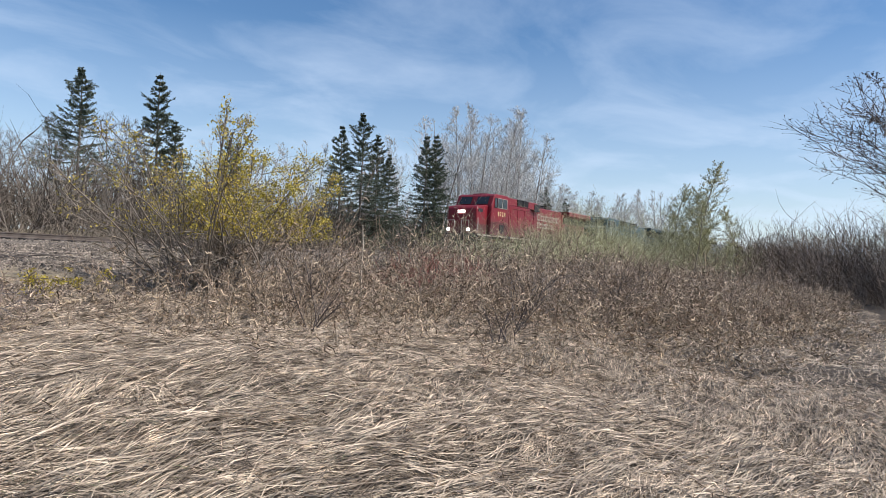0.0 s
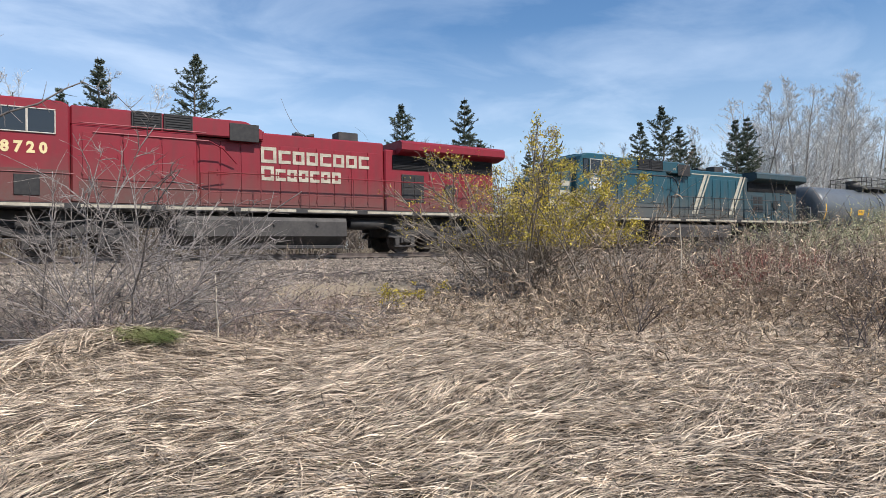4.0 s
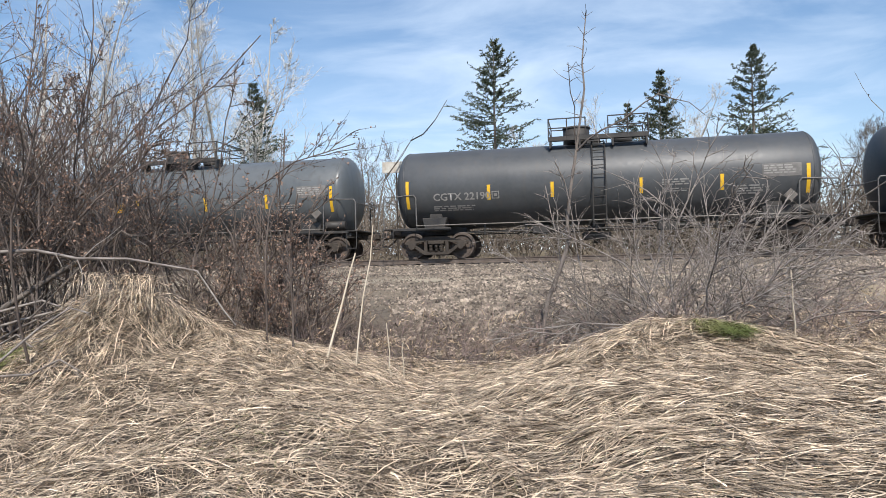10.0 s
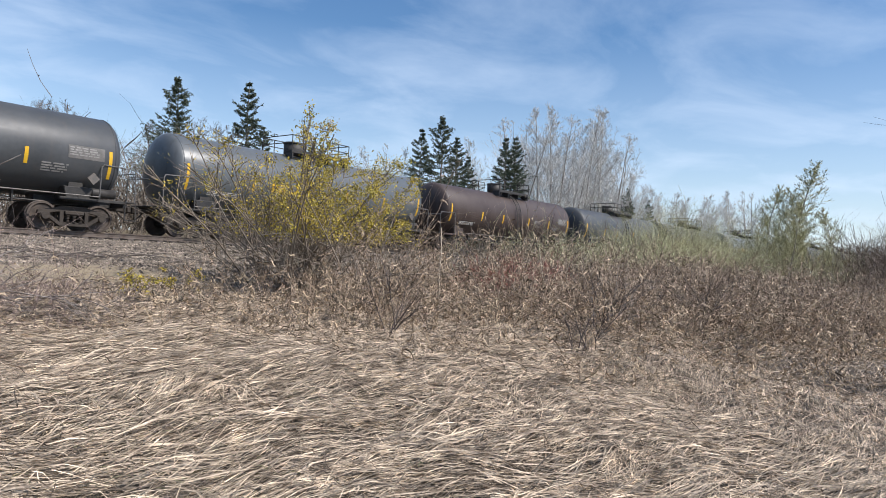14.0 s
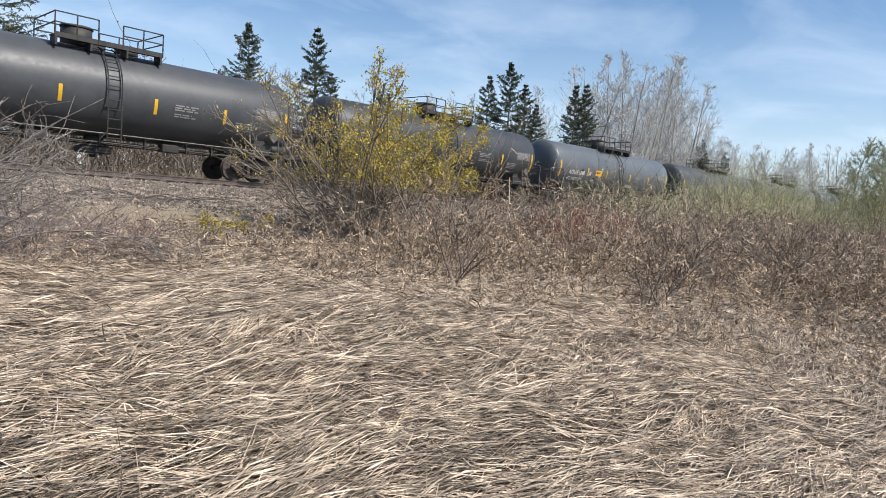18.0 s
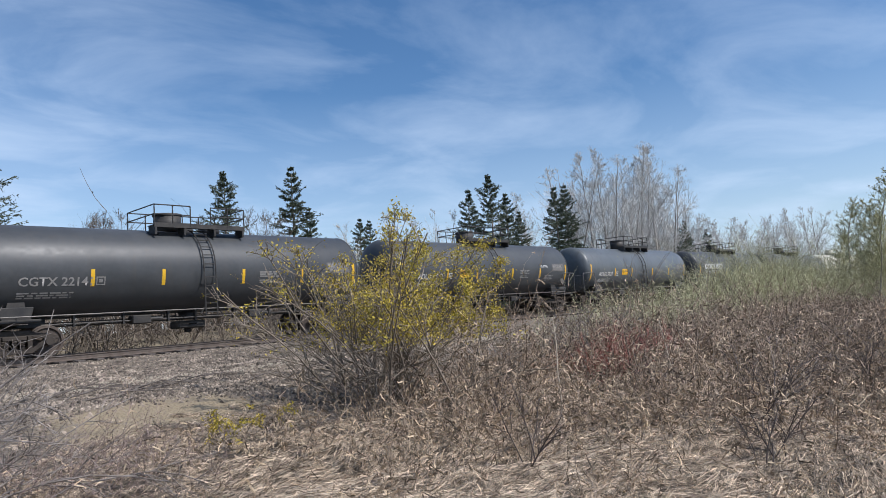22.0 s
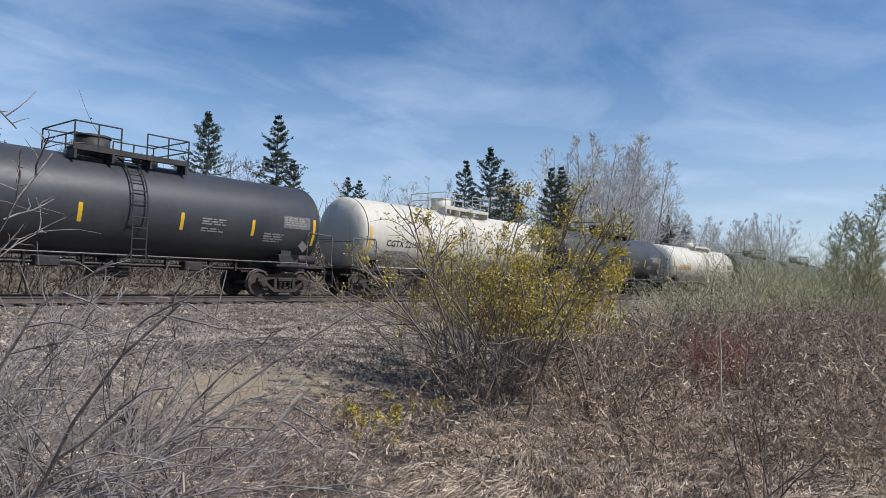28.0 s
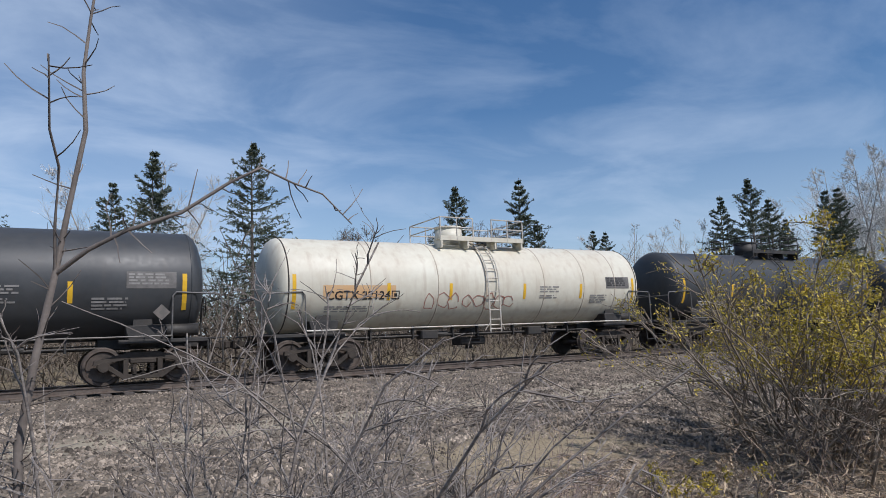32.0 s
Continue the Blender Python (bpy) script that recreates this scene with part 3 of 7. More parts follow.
# ---- loose stones on the bank ----
def stones(name, seed, n, xr, yr, size, label):
    r = np.random.default_rng(seed)
    x, y = r.uniform(*xr, n), r.uniform(*yr, n)
    keep = r.random(n) < np.clip((y - 9.6 + 1.2 * waves(x, y, 52, 3.0)) / 2.2, 0, 1)
    keep &= r.random(n) > 0.6 * np.exp(-((y - 16.9) / 0.8) ** 2)  # the sandy wheel track has few stones
    keep &= r.random(n) > 1.6 * np.exp(-(((x - 5.5) ** 2 / 3.2 + (y - 12.3) ** 2 / 1.6)))
    x, y = x[keep], y[keep]
    n = len(x)
    off = np.abs(y + bend(x) - TY)
    crown = ZR - 0.235 - np.clip((off - 1.75) * 0.2333, 0, None)
    z = np.maximum(height(x, y), np.where(off < 3.4, crown, -9))
    v = np.array([(1, 0, -0.3), (-0.9, 0.2, -0.3), (0.1, 0.9, -0.25), (-0.1, -1, -0.3), (0.45, 0.1, 0.5), (-0.4, -0.1, 0.6)], float)
    f = np.array([(0, 2, 4), (2, 5, 4), (2, 1, 5), (1, 3, 5), (3, 4, 5), (3, 0, 4)])
    a = r.uniform(0, 6.283, n)
    s = size * r.uniform(0.45, 1.0, n) ** 1.5 * np.where(r.random(n) < 0.05, 1.8, 1)
    vv = v[None] * r.uniform(0.7, 1.25, (n, 6, 1)) * s[:, None, None]
    c, sn_ = np.cos(a)[:, None], np.sin(a)[:, None]
    vx, vy = vv[..., 0] * c - vv[..., 1] * sn_, vv[..., 0] * sn_ + vv[..., 1] * c
    vv = np.stack([vx + x[:, None], vy + y[:, None], vv[..., 2] + (z + s * 0.2)[:, None]], -1)
    ff = f[None] + (np.arange(n) * 6)[:, None, None]
    return tagged(part(name, fast_mesh(name, vv.reshape(-1, 3), ff.reshape(-1, 3)), "stone"), label, "gravel", kind="stuff")


stones("bank_gravel", 301, 80000, (-14, 26), (9.6, 23.2), 0.042, "loose grey-brown crushed stone on the railway bank")
stones("near_gravel", 302, 34000, (-4.0, 14), (10.0, 19.5), 0.05, "loose grey-brown crushed stone on the railway bank")


# ---- train ----
SPEED = 11.015
PITCH = 15.9
LEAD = 87.4  # front seam of the first tank car at the start
TANK_R, TANK_Z, SEAM, HEAD = 1.425, 2.525, 6.675, 0.46
MOVING, SPINNING = [], []


def text_mesh(key, words, size, bend=None, bold=0.0):
    """Flat lettering in the x-z plane facing -Y, or bent round a tank of radius bend."""
    if key in CACHE:
        return CACHE[key]
    cu = bpy.data.curves.new(key, "FONT")
    cu.body, cu.size, cu.resolution_u, cu.offset = words, size, 2, bold
    tmp = bpy.data.objects.new(key, cu)
    me = bpy.data.meshes.new_from_object(tmp)
    bpy.data.objects.remove(tmp)
    for v in me.vertices:
        x, h = v.co.x, v.co.y
        if bend:
            a = h / bend
            v.co = (x, -(bend + 0.010) * math.cos(a), (bend + 0.010) * math.sin(a))
        else:
            v.co = (x, 0, h)
    me.materials.clear()
    me.materials.append(None)
    CACHE[key] = me
    return me


def strip_on_tank(bm, x0, x1, v0, v1, lift=0.006, n=5):
    """A thin patch on the tank's near side: v is measured up along the shell from its middle."""
    rows = []
    for k in range(n + 1):
        a = (v0 + (v1 - v0) * k / n) / TANK_R
        rows.append([bm.verts.new((x, -(TANK_R + lift) * math.cos(a), (TANK_R + lift) * math.sin(a))) for x in (x0, x1)])
    for a, b in zip(rows[:-1], rows[1:]):
        bm.faces.new((a[0], a[1], b[1], b[0]))


def tank_mesh(bm):
    n, prof = 48, []
    for k in range(9):
        a = math.pi / 2 * k / 8
        prof.append((-SEAM - HEAD * math.cos(a), TANK_R * math.sin(a)))
    prof += [(-SEAM + 2 * SEAM * k / 6, TANK_R) for k in range(1, 6)]
    for k in range(9):
        a = math.pi / 2 * (1 - k / 8)
        prof.append((SEAM + HEAD * math.cos(a), TANK_R * math.sin(a)))
    rings = []
    for x, r in prof:
        rings.append([bm.verts.new((x, 0, 0))] if r < 1e-6 else [bm.verts.new((x, r * math.cos(2 * math.pi * k / n), r * math.sin(2 * math.pi * k / n))) for k in range(n)])
    for a, b in zip(rings[:-1], rings[1:]):
        for k in range(n):
            k2 = (k + 1) % n
            vs = [a[0], b[k], b[k2]] if len(a) == 1 else ([a[k], b[0], a[k2]] if len(b) == 1 else [a[k], b[k], b[k2], a[k2]])
            bm.faces.new(vs).smooth = True
    bmesh.ops.recalc_face_normals(bm, faces=bm.faces)


def band_mesh(bm):
    """A weld bead or strap round the shell."""
    n, w = 48, 0.02
    for x, r in ((0, TANK_R + 0.012),):
        rings = [[bm.verts.new((xx, rr * math.cos(2 * math.pi * k / n), rr * math.sin(2 * math.pi * k / n))) for k in range(n)] for xx, rr in ((-w, TANK_R), (-w * 0.6, r), (w * 0.6, r), (w, TANK_R))]
        for a, b in zip(rings[:-1], rings[1:]):
            for k in range(n):
                bm.faces.new((a[k], b[k], b[(k + 1) % n], a[(k + 1) % n])).smooth = True


def wheelset_mesh(bm, r=0.457):
    n = 28
    for s in (-1, 1):
        prof = [(0.70, 0.12), (0.70, r - 0.09), (0.685, r + 0.026), (0.715, r + 0.022), (0.73, r), (0.82, r - 0.006), (0.825, r - 0.07), (0.775, r - 0.10), (0.76, 0.14), (0.84, 0.12), (0.84, 0.09)]
        rings = [[bm.verts.new((rr * math.cos(2 * math.pi * k / n), s * y, rr * math.sin(2 * math.pi * k / n))) for k in range(n)] for y, rr in prof]
        for a, b in zip(rings[:-1], rings[1:]):
            for k in range(n):
                bm.faces.new((a[k], b[k], b[(k + 1) % n], a[(k + 1) % n]))
        bm.faces.new(rings[-1])
    rod(bm, (0, -1.05, 0), (0, 1.05, 0), 0.08, 10)
    for s in (-1, 1):
        for k in range(3):  # end cap bolts
            a = 2.1 * k
            rod(bm, (0.05 * math.cos(a), s * 1.05, 0.05 * math.sin(a)), (0.05 * math.cos(a), s * 1.075, 0.05 * math.sin(a)), 0.018, 5)
    bmesh.ops.recalc_face_normals(bm, faces=bm.faces)


def freight_frame_mesh(bm):
    """A cast side frame: arched top, sloping tension member, open spring pocket."""
    top = [(-1.12, 0.50), (-1.10, 0.62), (-0.62, 0.72), (-0.35, 0.80), (0.35, 0.80), (0.62, 0.72), (1.10, 0.62), (1.12, 0.50), (0.98, 0.50), (0.60, 0.58), (0.34, 0.62), (-0.34, 0.62), (-0.60, 0.58), (-0.98, 0.50)]
    prism(bm, top, -0.07, 0.07, 0.012)
    low = [(-0.98, 0.52), (-0.78, 0.52), (-0.42, 0.26), (0.42, 0.26), (0.78, 0.52), (0.98, 0.52), (0.45, 0.14), (-0.45, 0.14)]
    prism(bm, low, -0.07, 0.07, 0.012)
    for s in (-1, 1):
        box(bm, s * 0.39 - 0.06, s * 0.39 + 0.06, -0.07, 0.07, 0.24, 0.64, 0.01)
        box(bm, s * 0.889 - 0.15, s * 0.889 + 0.15, -0.09, 0.09, 0.40, 0.56, 0.03)
        rod(bm, (s * 0.889, -0.13, 0.457), (s * 0.889, 0.10, 0.457), 0.12, 12)
    box(bm, -0.30, 0.30, -0.10, 0.10, 0.52, 0.64, 0.02)


def springs_mesh(bm):
    for k in (-0.2, 0, 0.2):
        for y in (-0.055, 0.055):
            for j in range(5):
                rod(bm, (k, y, 0.27 + j * 0.05), (k, y, 0.30 + j * 0.05), 0.05 if j % 2 else 0.06, 8)


def bolster_mesh(bm):
    box(bm, -0.20, 0.20, -0.92, 0.92, 0.52, 0.76, 0.03)
    rod(bm, (0, 0, 0.76), (0, 0, 0.84), 0.2, 12)
    for s in (-1, 1):
        box(bm, s * 0.38 - 0.05, s * 0.38 + 0.05, -0.8, 0.8, 0.33, 0.42, 0.02)


def freight_truck(parent, x):
    truck = part("truck", cached("bolster", bolster_mesh), "grimy_steel", parent, "grimy cast-steel four-wheel truck", pose(x, 0, 0))
    for s in (-1, 1):
        part("side_frame", cached("side_frame", freight_frame_mesh), "grimy_steel", truck, at=pose(0, s * 0.98, 0))
        tagged(part("spring_nest", cached("springs", springs_mesh), "grimy_steel", truck, at=pose(0, s * 0.98, 0)), kind="stuff")
    for s in (-1, 1):
        w = part("wheelset", cached("wheelset", wheelset_mesh), "wheel", truck, "steel wheels with worn bright treads", pose(s * 0.889, 0, 0.457))
        SPINNING.append((w, s * 0.889, 0.457))
    return truck


M["wheel"] = material("wheel_steel", (0.05, 0.042, 0.036), (0.11, 0.085, 0.07), 5, 0.6, metal=0.3, bump=0.1)


def coupler_mesh(bm):
    box(bm, -0.75, 0.0, -0.07, 0.07, 0.80, 0.96, 0.02)
    box(bm, -0.95, -0.72, -0.14, 0.10, 0.75, 1.02, 0.04)
    box(bm, -0.99, -0.84, 0.06, 0.17, 0.78, 0.99, 0.03)
    pipe(bm, [(-0.45, 0.16, 0.80), (-0.62, 0.17, 0.62), (-0.80, 0.13, 0.50), (-0.95, 0.08, 0.52), (-1.02, 0.04, 0.60)], 0.025, 6)


def sill_mesh(bm):
    """Stub sill, bolster pads and saddle at the front end."""
    box(bm, -7.15, -4.6, -0.33, 0.33, 0.86, 1.14, 0.02)
    box(bm, -7.2, -7.08, -1.25, 1.25, 0.88, 1.10, 0.02)
    prism(bm, [(-5.95, 1.0), (-5.25, 1.0), (-5.15, 1.45), (-6.05, 1.45)], -1.22, 1.22, 0.02)
    for s in (-1, 1):
        prism(bm, [(-5.9, 0.95), (-5.3, 0.95), (-5.38, 1.9), (-5.72, 1.9)], s * 1.05 - 0.03, s * 1.05 + 0.03)
        box(bm, -7.12, -5.0, s * 1.28 - 0.05, s * 1.28 + 0.05, 1.0, 1.10, 0.015)


def end_platform_mesh(bm):
    box(bm, -7.5, -7.09, -1.35, 1.35, 1.06, 1.10, 0.008)


def stirrup_mesh(bm):
    pipe(bm, [(-7.45, -1.38, 1.05), (-7.45, -1.42, 0.45), (-7.08, -1.42, 0.45), (-7.08, -1.38, 1.05)], 0.018, 5)


def end_rail_mesh(bm):
    pipe(bm, [(-7.42, -1.36, 1.08), (-7.42, -1.36, 2.12), (-7.36, -1.36, 2.22), (-6.30, -1.42, 2.26), (-6.22, -1.42, 2.16), (-6.20, -1.42, 1.1)], 0.022, 6)


def cross_rail_mesh(bm):
    pipe(bm, [(-7.42, -1.36, 2.1), (-7.42, 1.36, 2.1)], 0.02, 6)


def end_gear_mesh(bm):
    """Brake wheel, its post, a hose bracket and valves."""
    pipe(bm, [(-7.3, -0.7, 1.1), (-7.3, -0.7, 2.0)], 0.03, 6)
    n = 14
    for k in range(n):
        a, b = 6.283 * k / n, 6.283 * (k + 1) / n
        rod(bm, (-7.38, -0.7 + 0.28 * math.cos(a), 2.0 + 0.28 * math.sin(a)), (-7.38, -0.7 + 0.28 * math.cos(b), 2.0 + 0.28 * math.sin(b)), 0.018, 5)
    for k in range(4):
        a = 1.57 * k
        rod(bm, (-7.36, -0.7, 2.0), (-7.38, -0.7 + 0.28 * math.cos(a), 2.0 + 0.28 * math.sin(a)), 0.014, 5)


def brake_mesh(bm):
    rod(bm, (-6.9, -0.95, 1.32), (-5.7, -0.95, 1.32), 0.16, 12)
    rod(bm, (-5.7, -0.95, 1.32), (-5.3, -0.95, 1.32), 0.09, 10)


def grab_mesh(bm):
    """The long pipe rail along both flanks, with its brackets."""
    for s in (-1, 1):
        rod(bm, (-6.2, s * 1.46, 1.17), (6.2, s * 1.46, 1.17), 0.022, 6)
        for k in range(9):
            x = -5.6 + 1.4 * k
            pipe(bm, [(x, s * 1.46, 1.17), (x, s * 0.75, 1.13)], 0.016, 5)


def hanger_mesh(bm):
    box(bm, -0.03, 0.03, -0.62, -0.48, 0.82, 1.22, 0.005)


def valve_box_mesh(bm):
    box(bm, -0.3, 0.3, -0.75, -0.35, 0.80, 1.08, 0.03)
    rod(bm, (0.3, -0.5, 0.95), (0.75, -0.5, 0.95), 0.09, 8)


def underbody(car):
    for y, z, r in ((-0.55, 0.92, 0.03), (0.2, 0.88, 0.025), (-0.2, 0.98, 0.02)):
        part("brake_pipe", cached("brake_pipe%d" % (r * 1000), lambda bm: rod(bm, (-4.8, 0, 0), (4.8, 0, 0), r, 6)), "black_steel", car, at=pose(0, y, z))
    for k in range(7):
        part("pipe_hanger", cached("hanger", hanger_mesh), "black_steel", car, at=pose(-3.9 + 1.3 * k + 0.17 * (k % 3), 0, 0))
    for x in (-1.9, 2.3):
        part("valve_box", cached("valve_box", valve_box_mesh), "black_steel", car, at=pose(x, 0, 0))


def outlet_mesh(bm):
    rod(bm, (0, 0, 1.12), (0, 0, 0.86), 0.3, 12)
    box(bm, -0.5, 0.5, -0.33, 0.33, 0.55, 0.82, 0.05)
    rod(bm, (0, 0, 0.6), (0, 0, 0.42), 0.12, 10)
    rod(bm, (-0.1, -0.3, 0.7), (-0.1, -0.9, 0.7), 0.03, 6)


TOP = TANK_Z + TANK_R


def bracket_mesh(bm):
    box(bm, -0.03, 0.03, -0.25, 0.25, TOP - 0.24, TOP + 0.05)


def deck_mesh(bm):
    """One side of the walkway round the manway, with its kick plate."""
    prism(bm, [(-1.57, TOP + 0.05), (1.77, TOP + 0.05), (1.77, TOP + 0.085), (-1.57, TOP + 0.085)], -0.24, 0.22)


def kick_mesh(bm):
    box(bm, -1.57, 1.77, -0.012, 0.012, TOP + 0.0, TOP + 0.15)


def post_mesh(bm):
    rod(bm, (0, 0, TOP + 0.03), (0, 0, TOP + 0.76), 0.022, 5)


def bar_mesh(length):
    return lambda bm: rod(bm, (0, 0, 0), (length, 0, 0), 0.022, 5)


def walkway(car, trim, pipe_mat):
    for s in (-1, 1):
        deck = part("walkway", cached("deck", deck_mesh), trim, car, at=pose(0, s * 0.8, 0))
        part("kick_plate", cached("kick", kick_mesh), trim, deck, at=pose(0, s * 0.25, 0))
        for x in (-1.5, -0.5, 0.6, 1.7):
            part("bracket", cached("bracket", bracket_mesh), trim, deck, at=pose(x, 0, 0))
        for x0, x1 in ((-1.55, -0.30), (0.45, 1.75)):
            for x in (x0, (x0 + x1) / 2, x1):
                part("railing_post", cached("post", post_mesh), pipe_mat, deck, at=pose(x, s * 0.25, 0))
            for h in (0.44, 0.76):
                part("railing_bar", cached("bar%d" % (100 * (x1 - x0)), bar_mesh(x1 - x0)), pipe_mat, deck, at=pose(x0, s * 0.25, TOP + h))
        part("end_bar", cached("bar210", bar_mesh(2.1)), pipe_mat, car, at=pose(-1.55 if s < 0 else 1.75, -1.05, TOP + 0.76, 0, 0, 90))
        part("end_bar", cached("bar210", bar_mesh(2.1)), pipe_mat, car, at=pose(-1.55 if s < 0 else 1.75, -1.05, TOP + 0.44, 0, 0, 90))


def housing_mesh(bm):
    z = TANK_Z + TANK_R - 0.04
    rod(bm, (-0.62, 0, z), (-0.62, 0, z + 0.58), 0.46, 20)
    rod(bm, (-0.62, 0, z + 0.58), (-0.62, 0, z + 0.64), 0.49, 20)
    box(bm, -0.30, 0.2, -0.28, 0.28, z, z + 0.34, 0.03)


def manway_mesh(bm):
    z = TANK_Z + TANK_R - 0.04
    rod(bm, (0.95, 0, z), (0.95, 0, z + 0.22), 0.36, 16)
    rod(bm, (0.95, 0, z + 0.22), (0.95, 0, z + 0.29), 0.40, 16)
    for k in range(8):
        a = 0.785 * k
        rod(bm, (0.95 + 0.38 * math.cos(a), 0.38 * math.sin(a), z + 0.2), (0.95 + 0.38 * math.cos(a), 0.38 * math.sin(a), z + 0.34), 0.025, 5)


def ladder_side(dx):
    """One bent upright of a side ladder, which follows the shell from the walkway down, with its brace."""
    def fill(bm):
        pts = []
        for k in range(9):
            a = math.radians(72 - 9.5 * k)
            r = TANK_R + 0.10
            pts.append((dx, -r * math.cos(a), TANK_Z + r * math.sin(a)))
        pts += [(dx, -TANK_R - 0.12, TANK_Z - 0.4), (dx, -TANK_R - 0.12, 0.95)]
        pipe(bm, pts, 0.024, 5)
        pipe(bm, [(dx, -TANK_R - 0.12, 1.25), (dx + (0.18 if dx > 0 else -0.18), -TANK_R - 0.06, 1.0)], 0.018, 5)
    return fill


def ladder(car, mat, turn):
    """A ladder: one upright carries the name, the other and the rungs are under it."""
    top = part("ladder", cached("ladder_side_a", ladder_side(-0.21)), mat, car, at=pose(0.1, 0, 0, 0, 0, turn))
    part("upright", cached("ladder_side_b", ladder_side(0.21)), mat, top)
    for k in range(11):
        if k < 6:
            a = math.radians(66 - 12 * k)
            y, z = -(TANK_R + 0.1) * math.cos(a), TANK_Z + (TANK_R + 0.1) * math.sin(a)
        else:
            y, z = -TANK_R - 0.12, TANK_Z - 0.10 - 0.30 * (k - 5.4)
        part("rung", cached("ladder_rung", lambda bm: rod(bm, (-0.21, 0, 0), (0.21, 0, 0), 0.018, 5)), mat, top, at=pose(0, y, z))


def reflector_mesh(tall):
    return lambda bm: strip_on_tank(bm, -0.055, 0.055, -tall / 2, tall / 2)


def plate_mesh(w, h, lift=0.006):
    return lambda bm: strip_on_tank(bm, 0, w, 0, h, lift)


def stencil_mesh(seed, w, lines, size=0.07):
    """Rows of short bars: small print that cannot be read."""
    def fill(bm):
        r = random.Random(seed)
        for k in range(lines):
            x = 0.0
            end = w * r.uniform(0.7, 1.0)
            while x < end:
                d = r.uniform(0.10, 0.34)
                strip_on_tank(bm, x, min(x + d, end), -k * size * 1.7 - size, -k * size * 1.7, 0.008, 1)
                x += d + r.uniform(0.04, 0.07)
    return fill


def square_mesh(bm):
    for a, b, c, d in ((0, 0.26, 0, 0.03), (0, 0.26, 0.23, 0.26), (0, 0.03, 0.03, 0.23), (0.23, 0.26, 0.03, 0.23)):
        strip_on_tank(bm, a, b, c, d, 0.008, 1)
    strip_on_tank(bm, 0.08, 0.18, 0.08, 0.18, 0.008, 1)


def placard_mesh(bm):
    """A diamond placard holder."""
    vs = [bm.verts.new(p) for p in ((0, -1.44, 0.2), (0.2, -1.44, 0), (0, -1.44, -0.2), (-0.2, -1.44, 0))]
    wv = [bm.verts.new((v.co.x, -1.41, v.co.z)) for v in vs]
    bm.faces.new(vs[::-1]); bm.faces.new(wv)
    for k in range(4):
        bm.faces.new((vs[k], vs[(k + 1) % 4], wv[(k + 1) % 4], wv[k]))


def graffiti_mesh(bm):
    r = random.Random(4)
    x = 0.0
    while x < 3.2:
        pts = []
        for k in range(9):
            a = 0.75 * k + r.uniform(-0.3, 0.3)
            pts.append((x + 0.22 * math.cos(a) * r.uniform(0.7, 1.2), 0.24 * math.sin(a) * r.uniform(0.7, 1.3)))
        for (xa, va), (xb, vb) in zip(pts[:-1], pts[1:]):
            d = Vector((xb - xa, vb - va)).normalized() * 0.016
            cs = []
            for xx, vv in ((xa + d.y, va - d.x), (xb + d.y, vb - d.x), (xb - d.y, vb + d.x), (xa - d.y, va + d.x)):
                a = vv / TANK_R
                cs.append(bm.verts.new((xx, -(TANK_R + 0.009) * math.cos(a), (TANK_R + 0.009) * math.sin(a))))
            bm.faces.new(cs)
        x += r.uniform(0.35, 0.55)


MARKS = {"974458": "UTLX", "673387": "PROX"}


